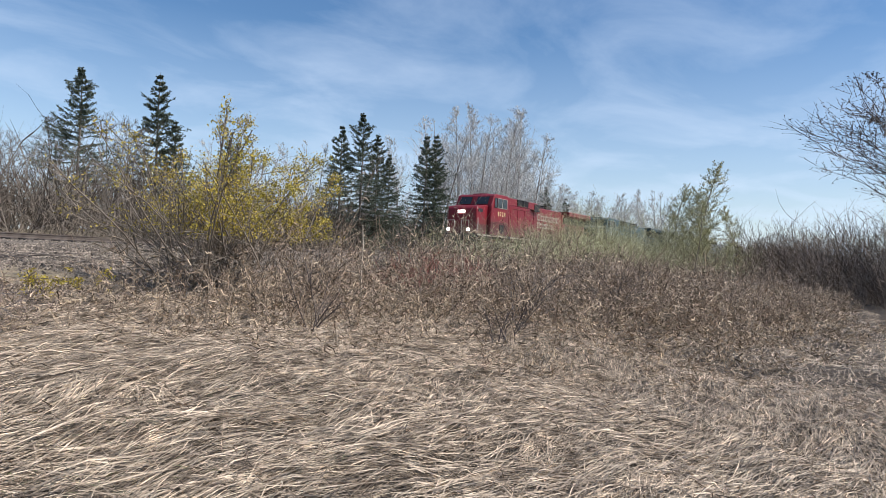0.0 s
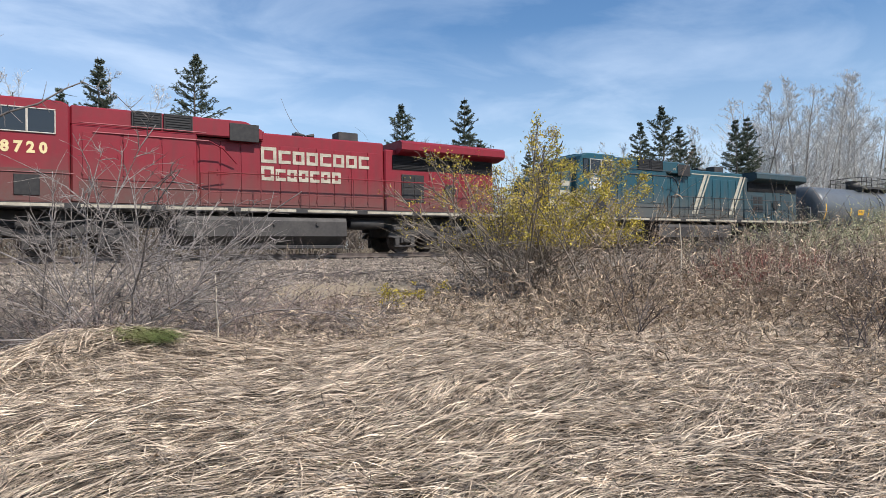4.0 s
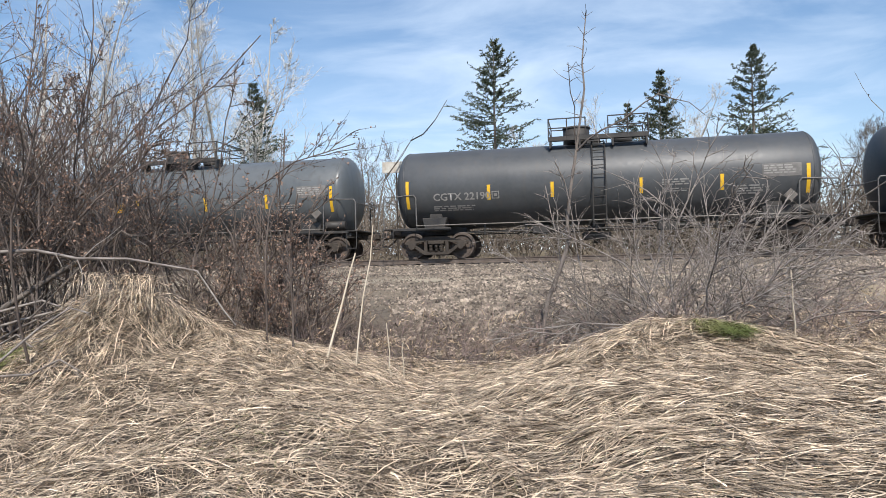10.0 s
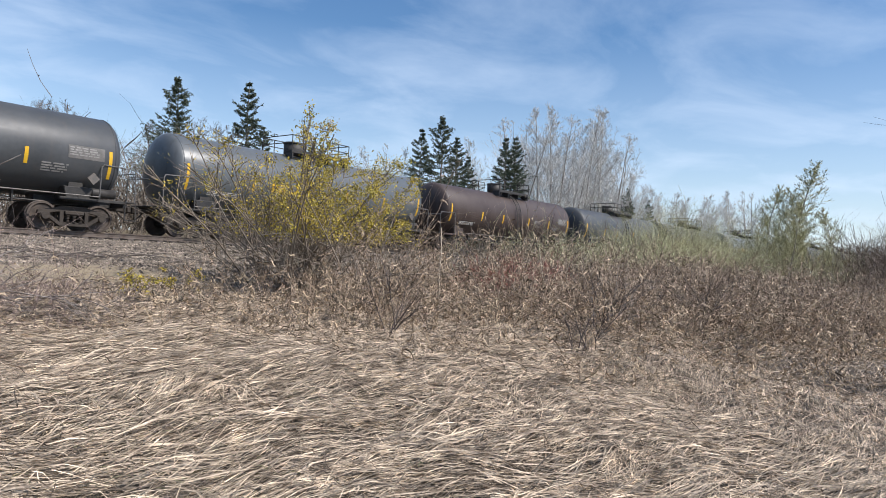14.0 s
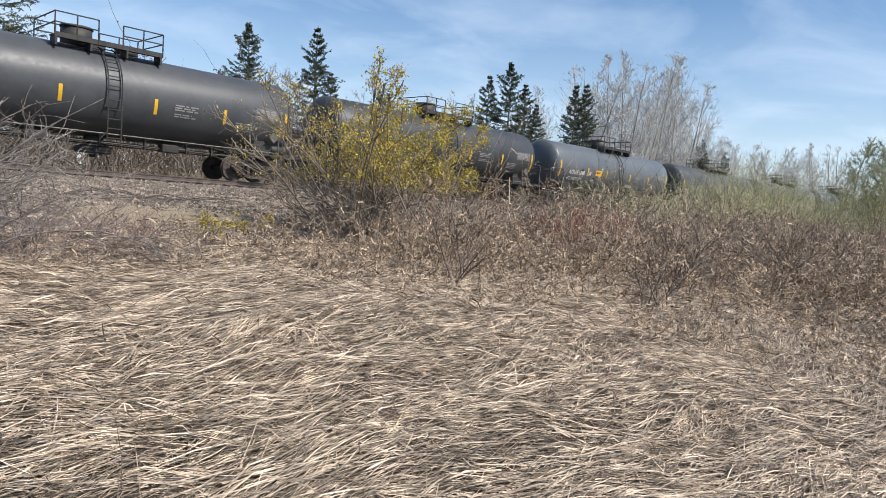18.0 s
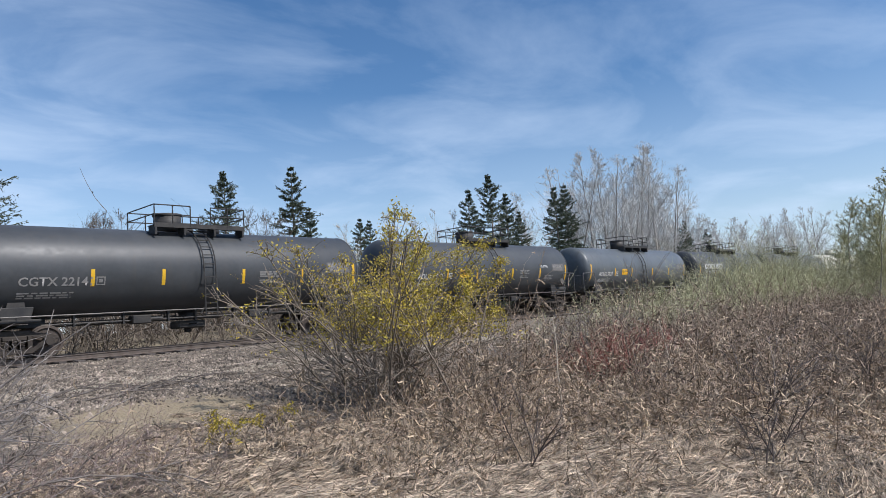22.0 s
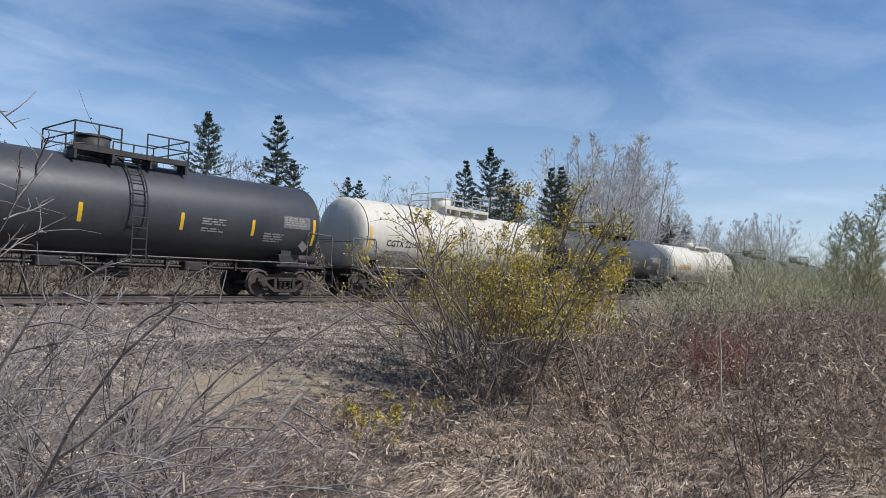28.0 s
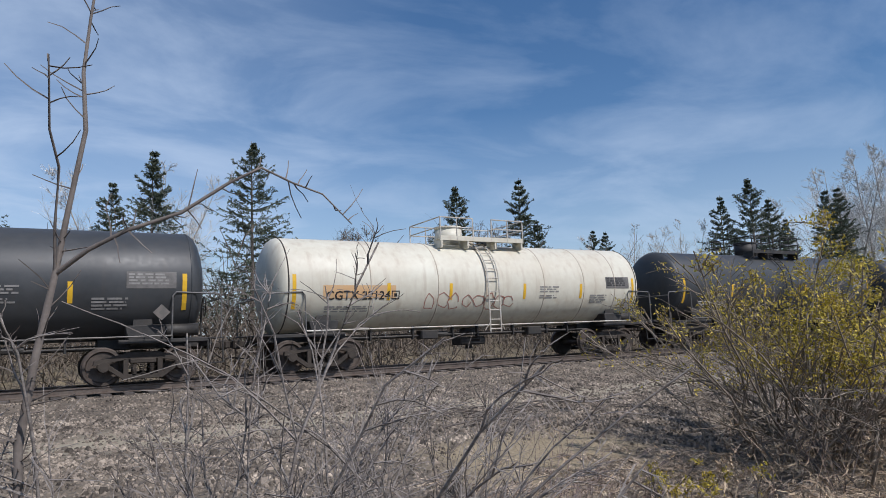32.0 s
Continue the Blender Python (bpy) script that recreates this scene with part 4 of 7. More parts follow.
def tank_car(x0, paint, label, number="", ink="white_paint", extra=""):
    car = tagged(new("tank_car"), label, "tank car", "tank cars of the freight train")
    car.matrix_basis = pose(x0, TY, ZR)
    MOVING.append((car, x0))
    light = paint == "tank_white"
    tank = part("tank", cached("tank", tank_mesh), paint, car, at=pose(0, 0, TANK_Z))
    for x in (-SEAM, SEAM):
        part("head_seam", cached("seam", band_mesh), paint if not light else "grimy_steel", tank, at=pose(x, 0, 0))
    if light:
        for x in (-4.2, -1.9, -0.1, 2.3, 4.1, 5.6):
            part("weld_seam", cached("seam", band_mesh), "seam_grime", tank, at=pose(x, 0, 0))
    for x, h in ((-6.52, 1.0), (-3.62, 0.52), (-1.45, 0.52), (1.45, 0.52), (3.95, 0.52), (6.5, 0.95)):
        part("reflector", cached("reflector%d" % (h * 100), reflector_mesh(h)), "yellow", tank, "yellow reflective strip", pose(x, 0, 0, 11))
    ink2 = "dark_paint" if light else ink
    if number:
        if light and extra == "graffiti":
            part("number_panel", cached("panel", plate_mesh(2.3, 0.38, 0.004)), "orange_panel", tank, "faded orange number panel", pose(-5.68, 0, 0, 18.5))
        mark = MARKS.get(number, "CGTX" if number.startswith("22") else "AOUX")
        narrow = Matrix.Diagonal((1.02 if mark == "CGTX" else 0.88, 1, 1, 1))
        part("car_number", text_mesh("number_" + number, mark + " " + number, 0.36, TANK_R, 0.006), ink2, tank, "stencilled car mark and number", pose(-5.6, 0, 0, 20) @ narrow)
        part("stamp", cached("stamp", square_mesh), ink2, tank, at=pose(-3.52, 0, 0, 20))
    tagged(part("load_stencil", cached("stencil_a", stencil_mesh(1, 2.0, 3, 0.045)), "dull_paint" if ink != "white_paint" or light else "white_paint", tank, at=pose(-5.6, 0, 0, 28)), kind="stuff")
    tagged(part("data_stencil", cached("stencil_b", stencil_mesh(2, 0.9, 3, 0.045)), "dull_paint", tank, at=pose(2.1, 0, 0, 4)), kind="stuff")
    tagged(part("data_stencil", cached("stencil_c", stencil_mesh(3, 0.8, 2, 0.045)), "dull_paint", tank, at=pose(2.1, 0, 0, 16)), kind="stuff")
    tagged(part("data_stencil", cached("stencil_d", stencil_mesh(5, 0.9, 4, 0.05)), "dull_paint", tank, at=pose(4.4, 0, 0, 16)), kind="stuff")
    part("test_panel", cached("test_panel", plate_mesh(1.15, 0.42)), "dull_panel", tank, "weathered grey test data panel", pose(5.15, 0, 0, 7))
    tagged(part("test_print", cached("stencil_e", stencil_mesh(7, 1.05, 4, 0.045)), "dark_paint" if light else "dull_paint", tank, at=pose(5.2, 0, 0, -8)), kind="stuff")
    if extra == "amber" or extra == "glycol":
        part("amber_label", cached("amber_label", plate_mesh(0.72, 0.36, 0.007)), "amber", tank, "amber warning label", pose(-2.75, 0, 0, 18))
        tagged(part("amber_print", cached("stencil_f", stencil_mesh(9, 0.55, 2, 0.04)), "dark_paint", tank, at=pose(-2.69, 0, 0, 7)), kind="stuff")
    if extra == "glycol":
        part("cargo_name", text_mesh("cargo_glycol", "GLYCOL", 0.18, TANK_R, 0.005), "white_paint", tank, at=pose(4.0, 0, 0, -2))
    if extra == "brand":
        tagged(part("owner_name", cached("brand_blocks", brand_blocks), "white_paint", tank, "large pale owner lettering blocks", pose(-5.6, 0, 0, 4) @ Matrix.Diagonal((1.3, 1, 1, 1))), kind="stuff")
    if extra == "graffiti":
        tagged(part("graffiti", cached("graffiti", graffiti_mesh), "graffiti", tank, "thin reddish sprayed outline scribble", pose(-2.2, 0, 0, 24)), kind="stuff")
    trim = paint if light else "black_steel"
    walkway(car, trim, "white_rail" if light else "black_steel")
    part("valve_housing", cached("housing", housing_mesh), trim, car)
    part("manway", cached("manway", manway_mesh), "black_steel", car)
    for turn in (0, 180):
        ladder(car, "white_rail" if light else "black_steel", turn)
    part("side_rail", cached("grab", grab_mesh), "white_rail" if light else "side_pipe", car)
    underbody(car)
    part("bottom_outlet", cached("outlet", outlet_mesh), "black_steel", car)
    for turn in (0, 180):
        m = pose(0, 0, 0, 0, 0, turn)
        sill = part("stub_sill", cached("sill", sill_mesh), "tank_brown" if paint == "tank_brown" else "black_steel", car, at=m)
        part("end_platform", cached("end_platform", end_platform_mesh), "black_steel", sill)
        for s in (-1, 1):
            part("end_railing", cached("end_rail", end_rail_mesh), "end_pipe", sill, at=Matrix.Diagonal((1, -s, 1, 1)))
            part("stirrup", cached("stirrup", stirrup_mesh), "black_steel", sill, at=Matrix.Diagonal((1, -s, 1, 1)))
        part("cross_rail", cached("cross_rail", cross_rail_mesh), "end_pipe", sill)
        part("coupler", cached("coupler", coupler_mesh), "grimy_steel", car, at=m @ pose(-6.93, 0, 0))
        part("placard", cached("placard", placard_mesh), "side_pipe", sill, at=pose(-5.95 if turn else 5.95, 0.06 if turn else -0.02, 1.75, 0, 0, turn))
    part("hand_brake", cached("end_gear", end_gear_mesh), "black_steel", car, at=pose(0, 0, 0, 0, 0, 180))
    part("brake_cylinder", cached("brake", brake_mesh), "black_steel", car, at=Matrix.Diagonal((-1, 1, 1, 1)))
    for x in (-5.6, 5.6):
        freight_truck(car, x)
    return car


def brand_blocks(bm):
    for k in range(6):
        x = k * 0.44
        strip_on_tank(bm, x, x + 0.36, 0.30, 0.40, 0.008, 1)
        strip_on_tank(bm, x, x + 0.36, 0.0, 0.10, 0.008, 1)
        strip_on_tank(bm, x, x + 0.10, 0.10, 0.30, 0.008, 1)
        strip_on_tank(bm, x + 0.26, x + 0.36, 0.10, 0.30, 0.008, 1)


M["dull_panel"] = material("grey_data_panel", (0.10, 0.095, 0.09), (0.17, 0.16, 0.15), 6, 0.7)
M["orange_panel"] = material("faded_orange_panel", (0.62, 0.36, 0.16), (0.55, 0.38, 0.22), 3, 0.6)
M["graffiti"] = material("faded_spray_paint", (0.30, 0.12, 0.09), (0.36, 0.2, 0.16), 5, 0.7)
M["side_pipe"] = material("worn_dark_pipe", (0.09, 0.085, 0.08), (0.16, 0.14, 0.12), 5, 0.5)
M["end_pipe"] = material("worn_grey_pipe", (0.16, 0.155, 0.15), (0.09, 0.085, 0.08), 5, 0.5)


# ---- locomotives ----
def nose_outline(bm):
    # nose, in plan tapered, with a slanted top
    prism(bm, [(-10.40, 1.45), (-8.4, 1.45), (-8.4, 3.74), (-9.2, 3.70), (-10.2, 3.55), (-10.40, 3.35)], -1.25, 1.25, 0.06)


def cab_mesh(bm):
    prism(bm, [(-8.95, 1.45), (-6.20, 1.45), (-6.20, 4.48), (-6.4, 4.59), (-8.2, 4.59), (-8.5, 4.46), (-8.85, 3.72)], -1.55, 1.55, 0.05)


def sill_loco_mesh(bm):
    box(bm, -10.75, 10.65, -1.56, 1.56, 1.42, 1.60, 0.02)
    box(bm, -9.6, 9.6, -0.55, 0.55, 0.95, 1.42, 0.03)
    box(bm, -10.8, -10.55, -1.5, 1.5, 0.75, 1.45, 0.03)
    box(bm, 10.45, 10.7, -1.5, 1.5, 0.75, 1.45, 0.03)


def equipment_mesh(bm):
    box(bm, -6.18, -2.55, -1.52, 1.52, 1.6, 3.95, 0.05)
    prism(bm, [(-6.18, 3.95), (-0.28, 3.95), (-0.28, 4.30), (-0.9, 4.56), (-6.18, 4.56)], -1.30, 1.30, 0.05)


def hood_mesh(bm):
    box(bm, -2.5, 4.6, -1.02, 1.02, 1.6, 4.28, 0.06)
    prism(bm, [(-2.5, 3.95), (-0.25, 3.95), (-0.25, 4.28), (-2.5, 4.28)], -1.25, 1.25)


def rear_hood_mesh(bm):
    box(bm, 4.62, 9.95, -1.05, 1.05, 1.6, 4.05, 0.05)


def wing_mesh(bm):
    """Flared radiator wings over the rear hood."""
    prof = [(-1.06, 3.84), (-1.50, 3.95), (-1.57, 4.02), (-1.57, 4.28), (-1.45, 4.38), (1.45, 4.38), (1.57, 4.28), (1.57, 4.02), (1.50, 3.95), (1.06, 3.86)]
    loft(bm, prof, 5.1, 10.2)


def recess_slat_mesh(bm):
    box(bm, 4.95, 9.85, -1.10, -1.075, 0, 0.034)


def recess_mesh(bm):
    """Radiator screen in the flank under the wing, its recess shade painted in near-black."""
    box(bm, 4.95, 9.85, -1.075, -1.055, 3.28, 3.85)


def louvre_mesh(bm):
    box(bm, -0.42, 0.42, -0.02, 0.0, -0.25, 0.25)
    for k in range(6):
        z = -0.21 + k * 0.08
        prism(bm, [(-0.38, z), (0.38, z), (0.38, z + 0.05), (-0.38, z + 0.05)], -0.05, -0.02)
    for a, b, c, d in ((-0.44, 0.44, 0.23, 0.27), (-0.44, 0.44, -0.27, -0.23), (-0.44, -0.40, -0.25, 0.25), (0.40, 0.44, -0.25, 0.25)):
        box(bm, a, b, -0.06, -0.005, c, d)


def door_mesh(w, h):
    def fill(bm):
        box(bm, 0.02, w - 0.02, -0.022, 0.0, 0.02, h - 0.02, 0.008)
        rod(bm, (w - 0.09, -0.035, h * 0.45), (w - 0.09, -0.035, h * 0.55), 0.012, 5)
        for z in (0.2, h - 0.2):
            box(bm, 0.0, 0.06, -0.034, -0.01, z - 0.05, z + 0.05)
    return fill


def frame_mesh(w, h, t=0.05):
    def fill(bm):
        for a, b, c, d in ((-t, w + t, h, h + t), (-t, w + t, -t, 0), (-t, 0, 0, h), (w, w + t, 0, h)):
            box(bm, a, b, -0.035, 0.0, c, d, 0.008)
    return fill


def pane_mesh(w, h):
    return lambda bm: box(bm, 0, w, -0.014, 0.0, 0, h)


def plain_box(*dims, bevel=0.01):
    return lambda bm: box(bm, *dims, bevel)


def fuel_mesh(bm):
    prof = [(-1.42, 1.28), (-1.48, 1.15), (-1.48, 0.62), (-1.15, 0.30), (1.15, 0.30), (1.48, 0.62), (1.48, 1.15), (1.42, 1.28)]
    loft(bm, prof, -3.2, 2.75)
    for x in (-1.9, 0.0, 1.6):
        rod(bm, (x, -1.49, 1.05), (x, -1.54, 1.05), 0.07, 8)


def skid_mesh(bm):
    box(bm, -3.1, 2.7, -1.32, -1.05, 0.18, 0.30, 0.02)


def loco_frame_mesh(bm):
    """A three-axle side frame: wavy top chord, pedestals, journal boxes and struts."""
    top = [(-2.75, 0.62), (-2.55, 0.82), (-1.75, 0.86), (-1.25, 1.0), (-0.75, 0.82), (0.0, 0.76), (0.75, 0.82), (1.25, 1.0), (1.75, 0.86), (2.55, 0.82), (2.75, 0.62), (2.45, 0.55), (1.7, 0.62), (1.2, 0.72), (0.6, 0.56), (-0.6, 0.56), (-1.2, 0.72), (-1.7, 0.62), (-2.45, 0.55)]
    prism(bm, top, -0.09, 0.09, 0.015)
    for x in (-2.0, 0.0, 2.0):
        box(bm, x - 0.2, x + 0.2, -0.13, 0.10, 0.36, 0.70, 0.03)
        rod(bm, (x, -0.18, 0.53), (x, 0.1, 0.53), 0.13, 12)
        for s in (-1, 1):
            prism(bm, [(x + s * 0.26, 0.28), (x + s * 0.42, 0.28), (x + s * 0.46, 0.70), (x + s * 0.24, 0.70)], -0.07, 0.07)
        box(bm, x - 0.46, x + 0.46, -0.05, 0.05, 0.22, 0.29, 0.01)
    for x in (-1.0, 1.0):
        for y in (-0.04,):
            for j in range(6):
                rod(bm, (x, y, 0.42 + j * 0.06), (x, y, 0.455 + j * 0.06), 0.11 if j % 2 else 0.09, 8)
    for x, d in ((-2.62, 1), (-0.6, 1), (0.6, -1), (2.62, -1)):
        rod(bm, (x, -0.20, 0.92), (x + d * 0.42, -0.20, 0.92), 0.09, 10)
        rod(bm, (x + d * 0.42, -0.20, 0.92), (x + d * 0.6, -0.20, 0.7), 0.035, 6)
    pipe(bm, [(-2.6, -0.15, 1.05), (-1.4, -0.15, 1.1), (0, -0.15, 1.0), (1.4, -0.15, 1.1), (2.6, -0.15, 1.05)], 0.025, 5)


def loco_bolster_mesh(bm):
    box(bm, -2.6, 2.6, -0.75, 0.75, 0.6, 1.0, 0.05)
    box(bm, -1.4, -0.6, -1.0, 1.0, 0.6, 0.9, 0.05)
    box(bm, 0.6, 1.4, -1.0, 1.0, 0.6, 0.9, 0.05)


def loco_wheel_mesh(bm):
    wheelset_mesh(bm, 0.533)


def step_frame_mesh(bm):
    """Side plates and back of one stairwell, one bent sheet."""
    box(bm, -0.34, 0.34, -1.02, -0.98, 0.34, 1.5)
    for x in (-0.34, 0.34):
        box(bm, x - 0.02, x + 0.02, -1.42, -1.0, 0.34, 1.55)


def step_mesh(bm):
    box(bm, -0.32, 0.32, -1.42, -1.02, 0, 0.035)


def step_edge_mesh(bm):
    box(bm, -0.32, 0.32, -1.442, -1.422, -0.002, 0.04)


def plow_mesh(bm):
    for s in (-1, 1):
        vs = [bm.verts.new(p) for p in ((-11.05, 0, 0.12), (-10.72, s * 1.5, 0.12), (-10.72, s * 1.5, 0.75), (-10.85, 0, 0.75), (-10.6, 0, 0.12), (-10.6, s * 1.5, 0.12), (-10.6, s * 1.5, 0.75), (-10.6, 0, 0.75))]
        for f in ((0, 1, 2, 3), (4, 7, 6, 5), (0, 4, 5, 1), (3, 2, 6, 7), (1, 5, 6, 2)):
            bm.faces.new([vs[i] for i in f])
    bmesh.ops.recalc_face_normals(bm, faces=bm.faces)


def walk_rail_mesh(bm):
    """The walkway handrail along one flank."""
    pts = [(-2.2, -1.5, 2.74), (9.7, -1.5, 2.74), (9.84, -1.5, 2.62), (9.88, -1.5, 0.6)]
    pipe(bm, pts, 0.022, 6)


def stanchion_mesh(bm):
    rod(bm, (0, 0, 1.58), (0, 0, 2.74), 0.02, 5)


def lower_rail_mesh(bm):
    rod(bm, (-2.2, -1.5, 2.08), (9.85, -1.5, 2.08), 0.016, 5)


def front_grab_mesh(bm):
    pipe(bm, [(-10.72, -1.48, 0.55), (-10.70, -1.48, 1.5), (-10.45, -1.42, 2.3), (-10.35, -1.34, 2.75)], 0.025, 6)


def front_loop_mesh(bm):
    pipe(bm, [(-10.85, -0.3, 1.6), (-10.85, -0.3, 2.5), (-10.85, 0.3, 2.5), (-10.85, 0.3, 1.6)], 0.02, 6)


def rear_grab_mesh(bm):
    pipe(bm, [(10.75, -1.48, 0.55), (10.75, -1.48, 2.45), (10.75, -0.4, 2.45), (10.75, -0.4, 1.6)], 0.022, 6)


def horn_mesh(bm):
    box(bm, -0.12, 0.12, -0.2, 0.2, 0, 0.08, 0.01)
    for y in (-0.15, 0.0, 0.15):
        rod(bm, (-0.05, y, 0.14), (-0.42, y, 0.16), 0.03, 8, 0.085)
        rod(bm, (0.05, y, 0.14), (0.3, y, 0.16), 0.03, 8, 0.075)
        rod(bm, (0, y, 0.05), (0, y, 0.15), 0.025, 6)


def cab_rail_mesh(bm):
    """Grab irons and conduits on the flank behind the cab."""
    pipe(bm, [(-6.0, -1.56, 3.98), (-5.9, -1.58, 4.0), (-2.3, -1.58, 4.0)], 0.02, 5)
    pipe(bm, [(-5.6, -1.56, 3.74), (-2.2, -1.56, 3.74), (-1.7, -1.4, 3.55), (-1.2, -1.2, 3.1)], 0.025, 5)
    for k in range(5):
        rod(bm, (-5.5 + 0.8 * k, -1.52, 3.74), (-5.5 + 0.8 * k, -1.58, 3.74), 0.02, 5)
    pipe(bm, [(-2.45, -1.45, 1.6), (-2.45, -1.45, 2.7), (-1.5, -1.3, 2.7)], 0.022, 5)
    pipe(bm, [(-5.4, -1.55, 2.12), (-2.6, -1.55, 2.12)], 0.014, 5)
    pipe(bm, [(-9.0, -1.58, 2.45), (-6.1, -1.58, 2.45)], 0.014, 5)


def letter_blocks(n, w, h, first):
    """Blocky letters of the railway's name, as plain hollow shapes."""
    def fill(bm):
        x = 0.0
        for k in range(n):
            ww, hh = (w * 1.25, h) if k == 0 else (w, h * 0.84)
            t = 0.115
            box(bm, x, x + ww, -0.006, 0, 0, t)
            box(bm, x, x + ww, -0.006, 0, hh - t, hh)
            box(bm, x, x + t, -0.006, 0, t, hh - t)
            if k % 3 != 1:
                box(bm, x + ww - t, x + ww, -0.006, 0, t, hh - t)
            x += ww + w * 0.18
    return fill


def slash_mesh(bm):
    for x, w in ((0.0, 0.26), (0.38, 0.12)):
        vs = [bm.verts.new(p) for p in ((x, -0.008, 0), (x + w, -0.008, 0), (x + w + 1.15, -0.008, 2.2), (x + 1.15, -0.008, 2.2))]
        bm.faces.new(vs)


def locomotive(x0, paint, grime, label, number, red):
    lo = tagged(new("locomotive"), label, "locomotive", "locomotives of the freight train")
    lo.matrix_basis = pose(x0, TY, ZR)
    MOVING.append((lo, x0))
    under = part("underframe", cached("loco_sill", sill_loco_mesh), "black_steel", lo)
    for k in range(9):
        part("sill_stripe", cached("sill_stripe", plain_box(0, 1.95, -1.572, -1.562, 1.47, 1.56, bevel=0)), "cream", under, "worn cream reflective stripe", pose(-10.7 + 2.38 * k, 0, 0))
    nose = part("nose", cached("nose", nose_outline), paint, lo)
    part("nose_grime", cached("nose_grime", plain_box(-10.37, -8.96, -1.262, -1.252, 1.62, 2.3, bevel=0)), grime, nose, "dust-caked lower paint")
    for s in (-1, 1):
        part("ditch_light", cached("ditch", lambda bm: rod(bm, (-10.85, 0, 1.85), (-10.72, 0, 1.85), 0.12, 14)), "lamp" if red else "glass", nose, "round headlight", pose(0, s * 0.85, 0))
    part("headlight", cached("headlight", plain_box(-10.47, -10.39, -0.28, 0.28, 3.05, 3.25)), "lamp" if red else "glass", nose, "twin headlight")
    part("number_board", cached("board", plain_box(-0.3, 0.3, -0.02, 0.02, -0.12, 0.12)), "dark_paint", nose, at=pose(-9.9, -1.265, 3.28))
    part("nose_door", cached("nose_door", plain_box(-10.435, -10.402, -0.35, 0.35, 1.7, 3.0)), paint, nose)
    cab = part("cab", cached("cab", cab_mesh), paint, lo)
    part("cab_grime", cached("cab_grime", plain_box(-8.9, -6.24, -1.562, -1.552, 1.62, 2.55, bevel=0)), grime, cab, "dust-caked lower cab side")
    for x, w in ((-8.42, 0.30), (-7.98, 0.66), (-7.26, 0.66)):
        win = part("side_window", cached("pane%d" % (w * 100), pane_mesh(w, 0.66)), "glass", cab, "dark cab side window", pose(x, -1.555, 3.62))
        if w > 0.5:
            part("window_frame", cached("wframe", frame_mesh(0.66, 0.66, 0.035)), "white_rail", win)
        else:
            part("window_frame", cached("wframe_s", frame_mesh(0.30, 0.66, 0.03)), "rubber", win)
    for s in (-1, 1):
        front = part("windshield", cached("shield", lambda bm: prism(bm, [(-8.865, 3.82), (-8.845, 3.82), (-8.56, 4.38), (-8.58, 4.38)], -0.5, 0.5)), "glass", cab, "raked dark windshield pane", pose(-0.02, s * 0.72, 0))
    part("cab_vent", cached("cab_vent", plain_box(-0.32, 0.32, -0.03, 0.0, -0.3, 0.3)), "grille", cab, at=pose(-7.3, -1.56, 2.08))
    part("roof_unit", cached("roof_unit", plain_box(-8.0, -7.0, -0.6, 0.6, 4.58, 4.68, bevel=0.04)), paint, cab)
    part("antenna", cached("antenna", lambda bm: rod(bm, (-7.6, 0.3, 4.64), (-7.6, 0.3, 5.1), 0.012, 5)), "black_steel", cab)
    # fleet number on the cab
    part("cab_number", text_mesh("cab_" + number, " ".join(number) if red else number, 0.44, None, 0.02), "gold_paint" if red else "white_paint", cab, "cab side number", pose(-7.93 if red else -8.08, -1.565, 3.02 if red else 2.90) @ Matrix.Diagonal((0.92, 1, 1.0, 1)))
    eq = part("equipment_cabinet", cached("equipment", equipment_mesh), paint, lo)
    part("cabinet_grime", cached("cab_grime2", plain_box(-5.98, -2.6, -1.532, -1.522, 1.62, 2.25, bevel=0)), grime, eq, "dust-caked lower cabinet side")
    for x in (-4.05, -3.10):
        part("louvre", cached("louvre", louvre_mesh), "grille", eq, "black intake louvre", pose(x, -1.31, 4.28))
    part("vent_screen", cached("vent_screen", plain_box(-0.5, 0.5, -0.03, 0, -0.3, 0.3)), "grille", eq, at=pose(-0.95, -1.30, 4.16))
    tagged(part("conduit_run", cached("cab_rail", cab_rail_mesh), "black_steel" if not red else paint, eq), kind="stuff")
    for k in range(3):
        part("cabinet_door", cached("eqdoor", door_mesh(1.08, 1.45)), paint, eq, at=pose(-5.9 + 1.12 * k, -1.522, 2.3))
    hood = part("engine_hood", cached("hood", hood_mesh), paint, lo)
    for k in range(10):
        part("hood_door", cached("hood_door", door_mesh(0.69, 2.15)), paint, hood, at=pose(-2.4 + 0.695 * k, -1.022, 1.72))
    part("exhaust_pipe", cached("stack", plain_box(3.0, 3.85, -0.3, 0.3, 4.26, 4.72, bevel=0.03)), "black_steel", hood)
    part("horn", cached("horn", horn_mesh), "black_steel", hood, "black air horn cluster", pose(1.6, -0.35, 4.27))
    rear = part("radiator_hood", cached("rear_hood", rear_hood_mesh), paint if red else "black_teal", lo)
    # screen and slats share a near-black colour that imitates shade below the wing
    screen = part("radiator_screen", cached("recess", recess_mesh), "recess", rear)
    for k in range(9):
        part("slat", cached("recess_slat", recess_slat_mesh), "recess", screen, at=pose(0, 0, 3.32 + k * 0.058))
    part("vent_panel", cached("vent_panel", plain_box(5.35, 6.4, -1.07, -1.05, 2.0, 3.1)), "grille" if red else "black_teal", rear, at=pose(0, -0.012, 0))
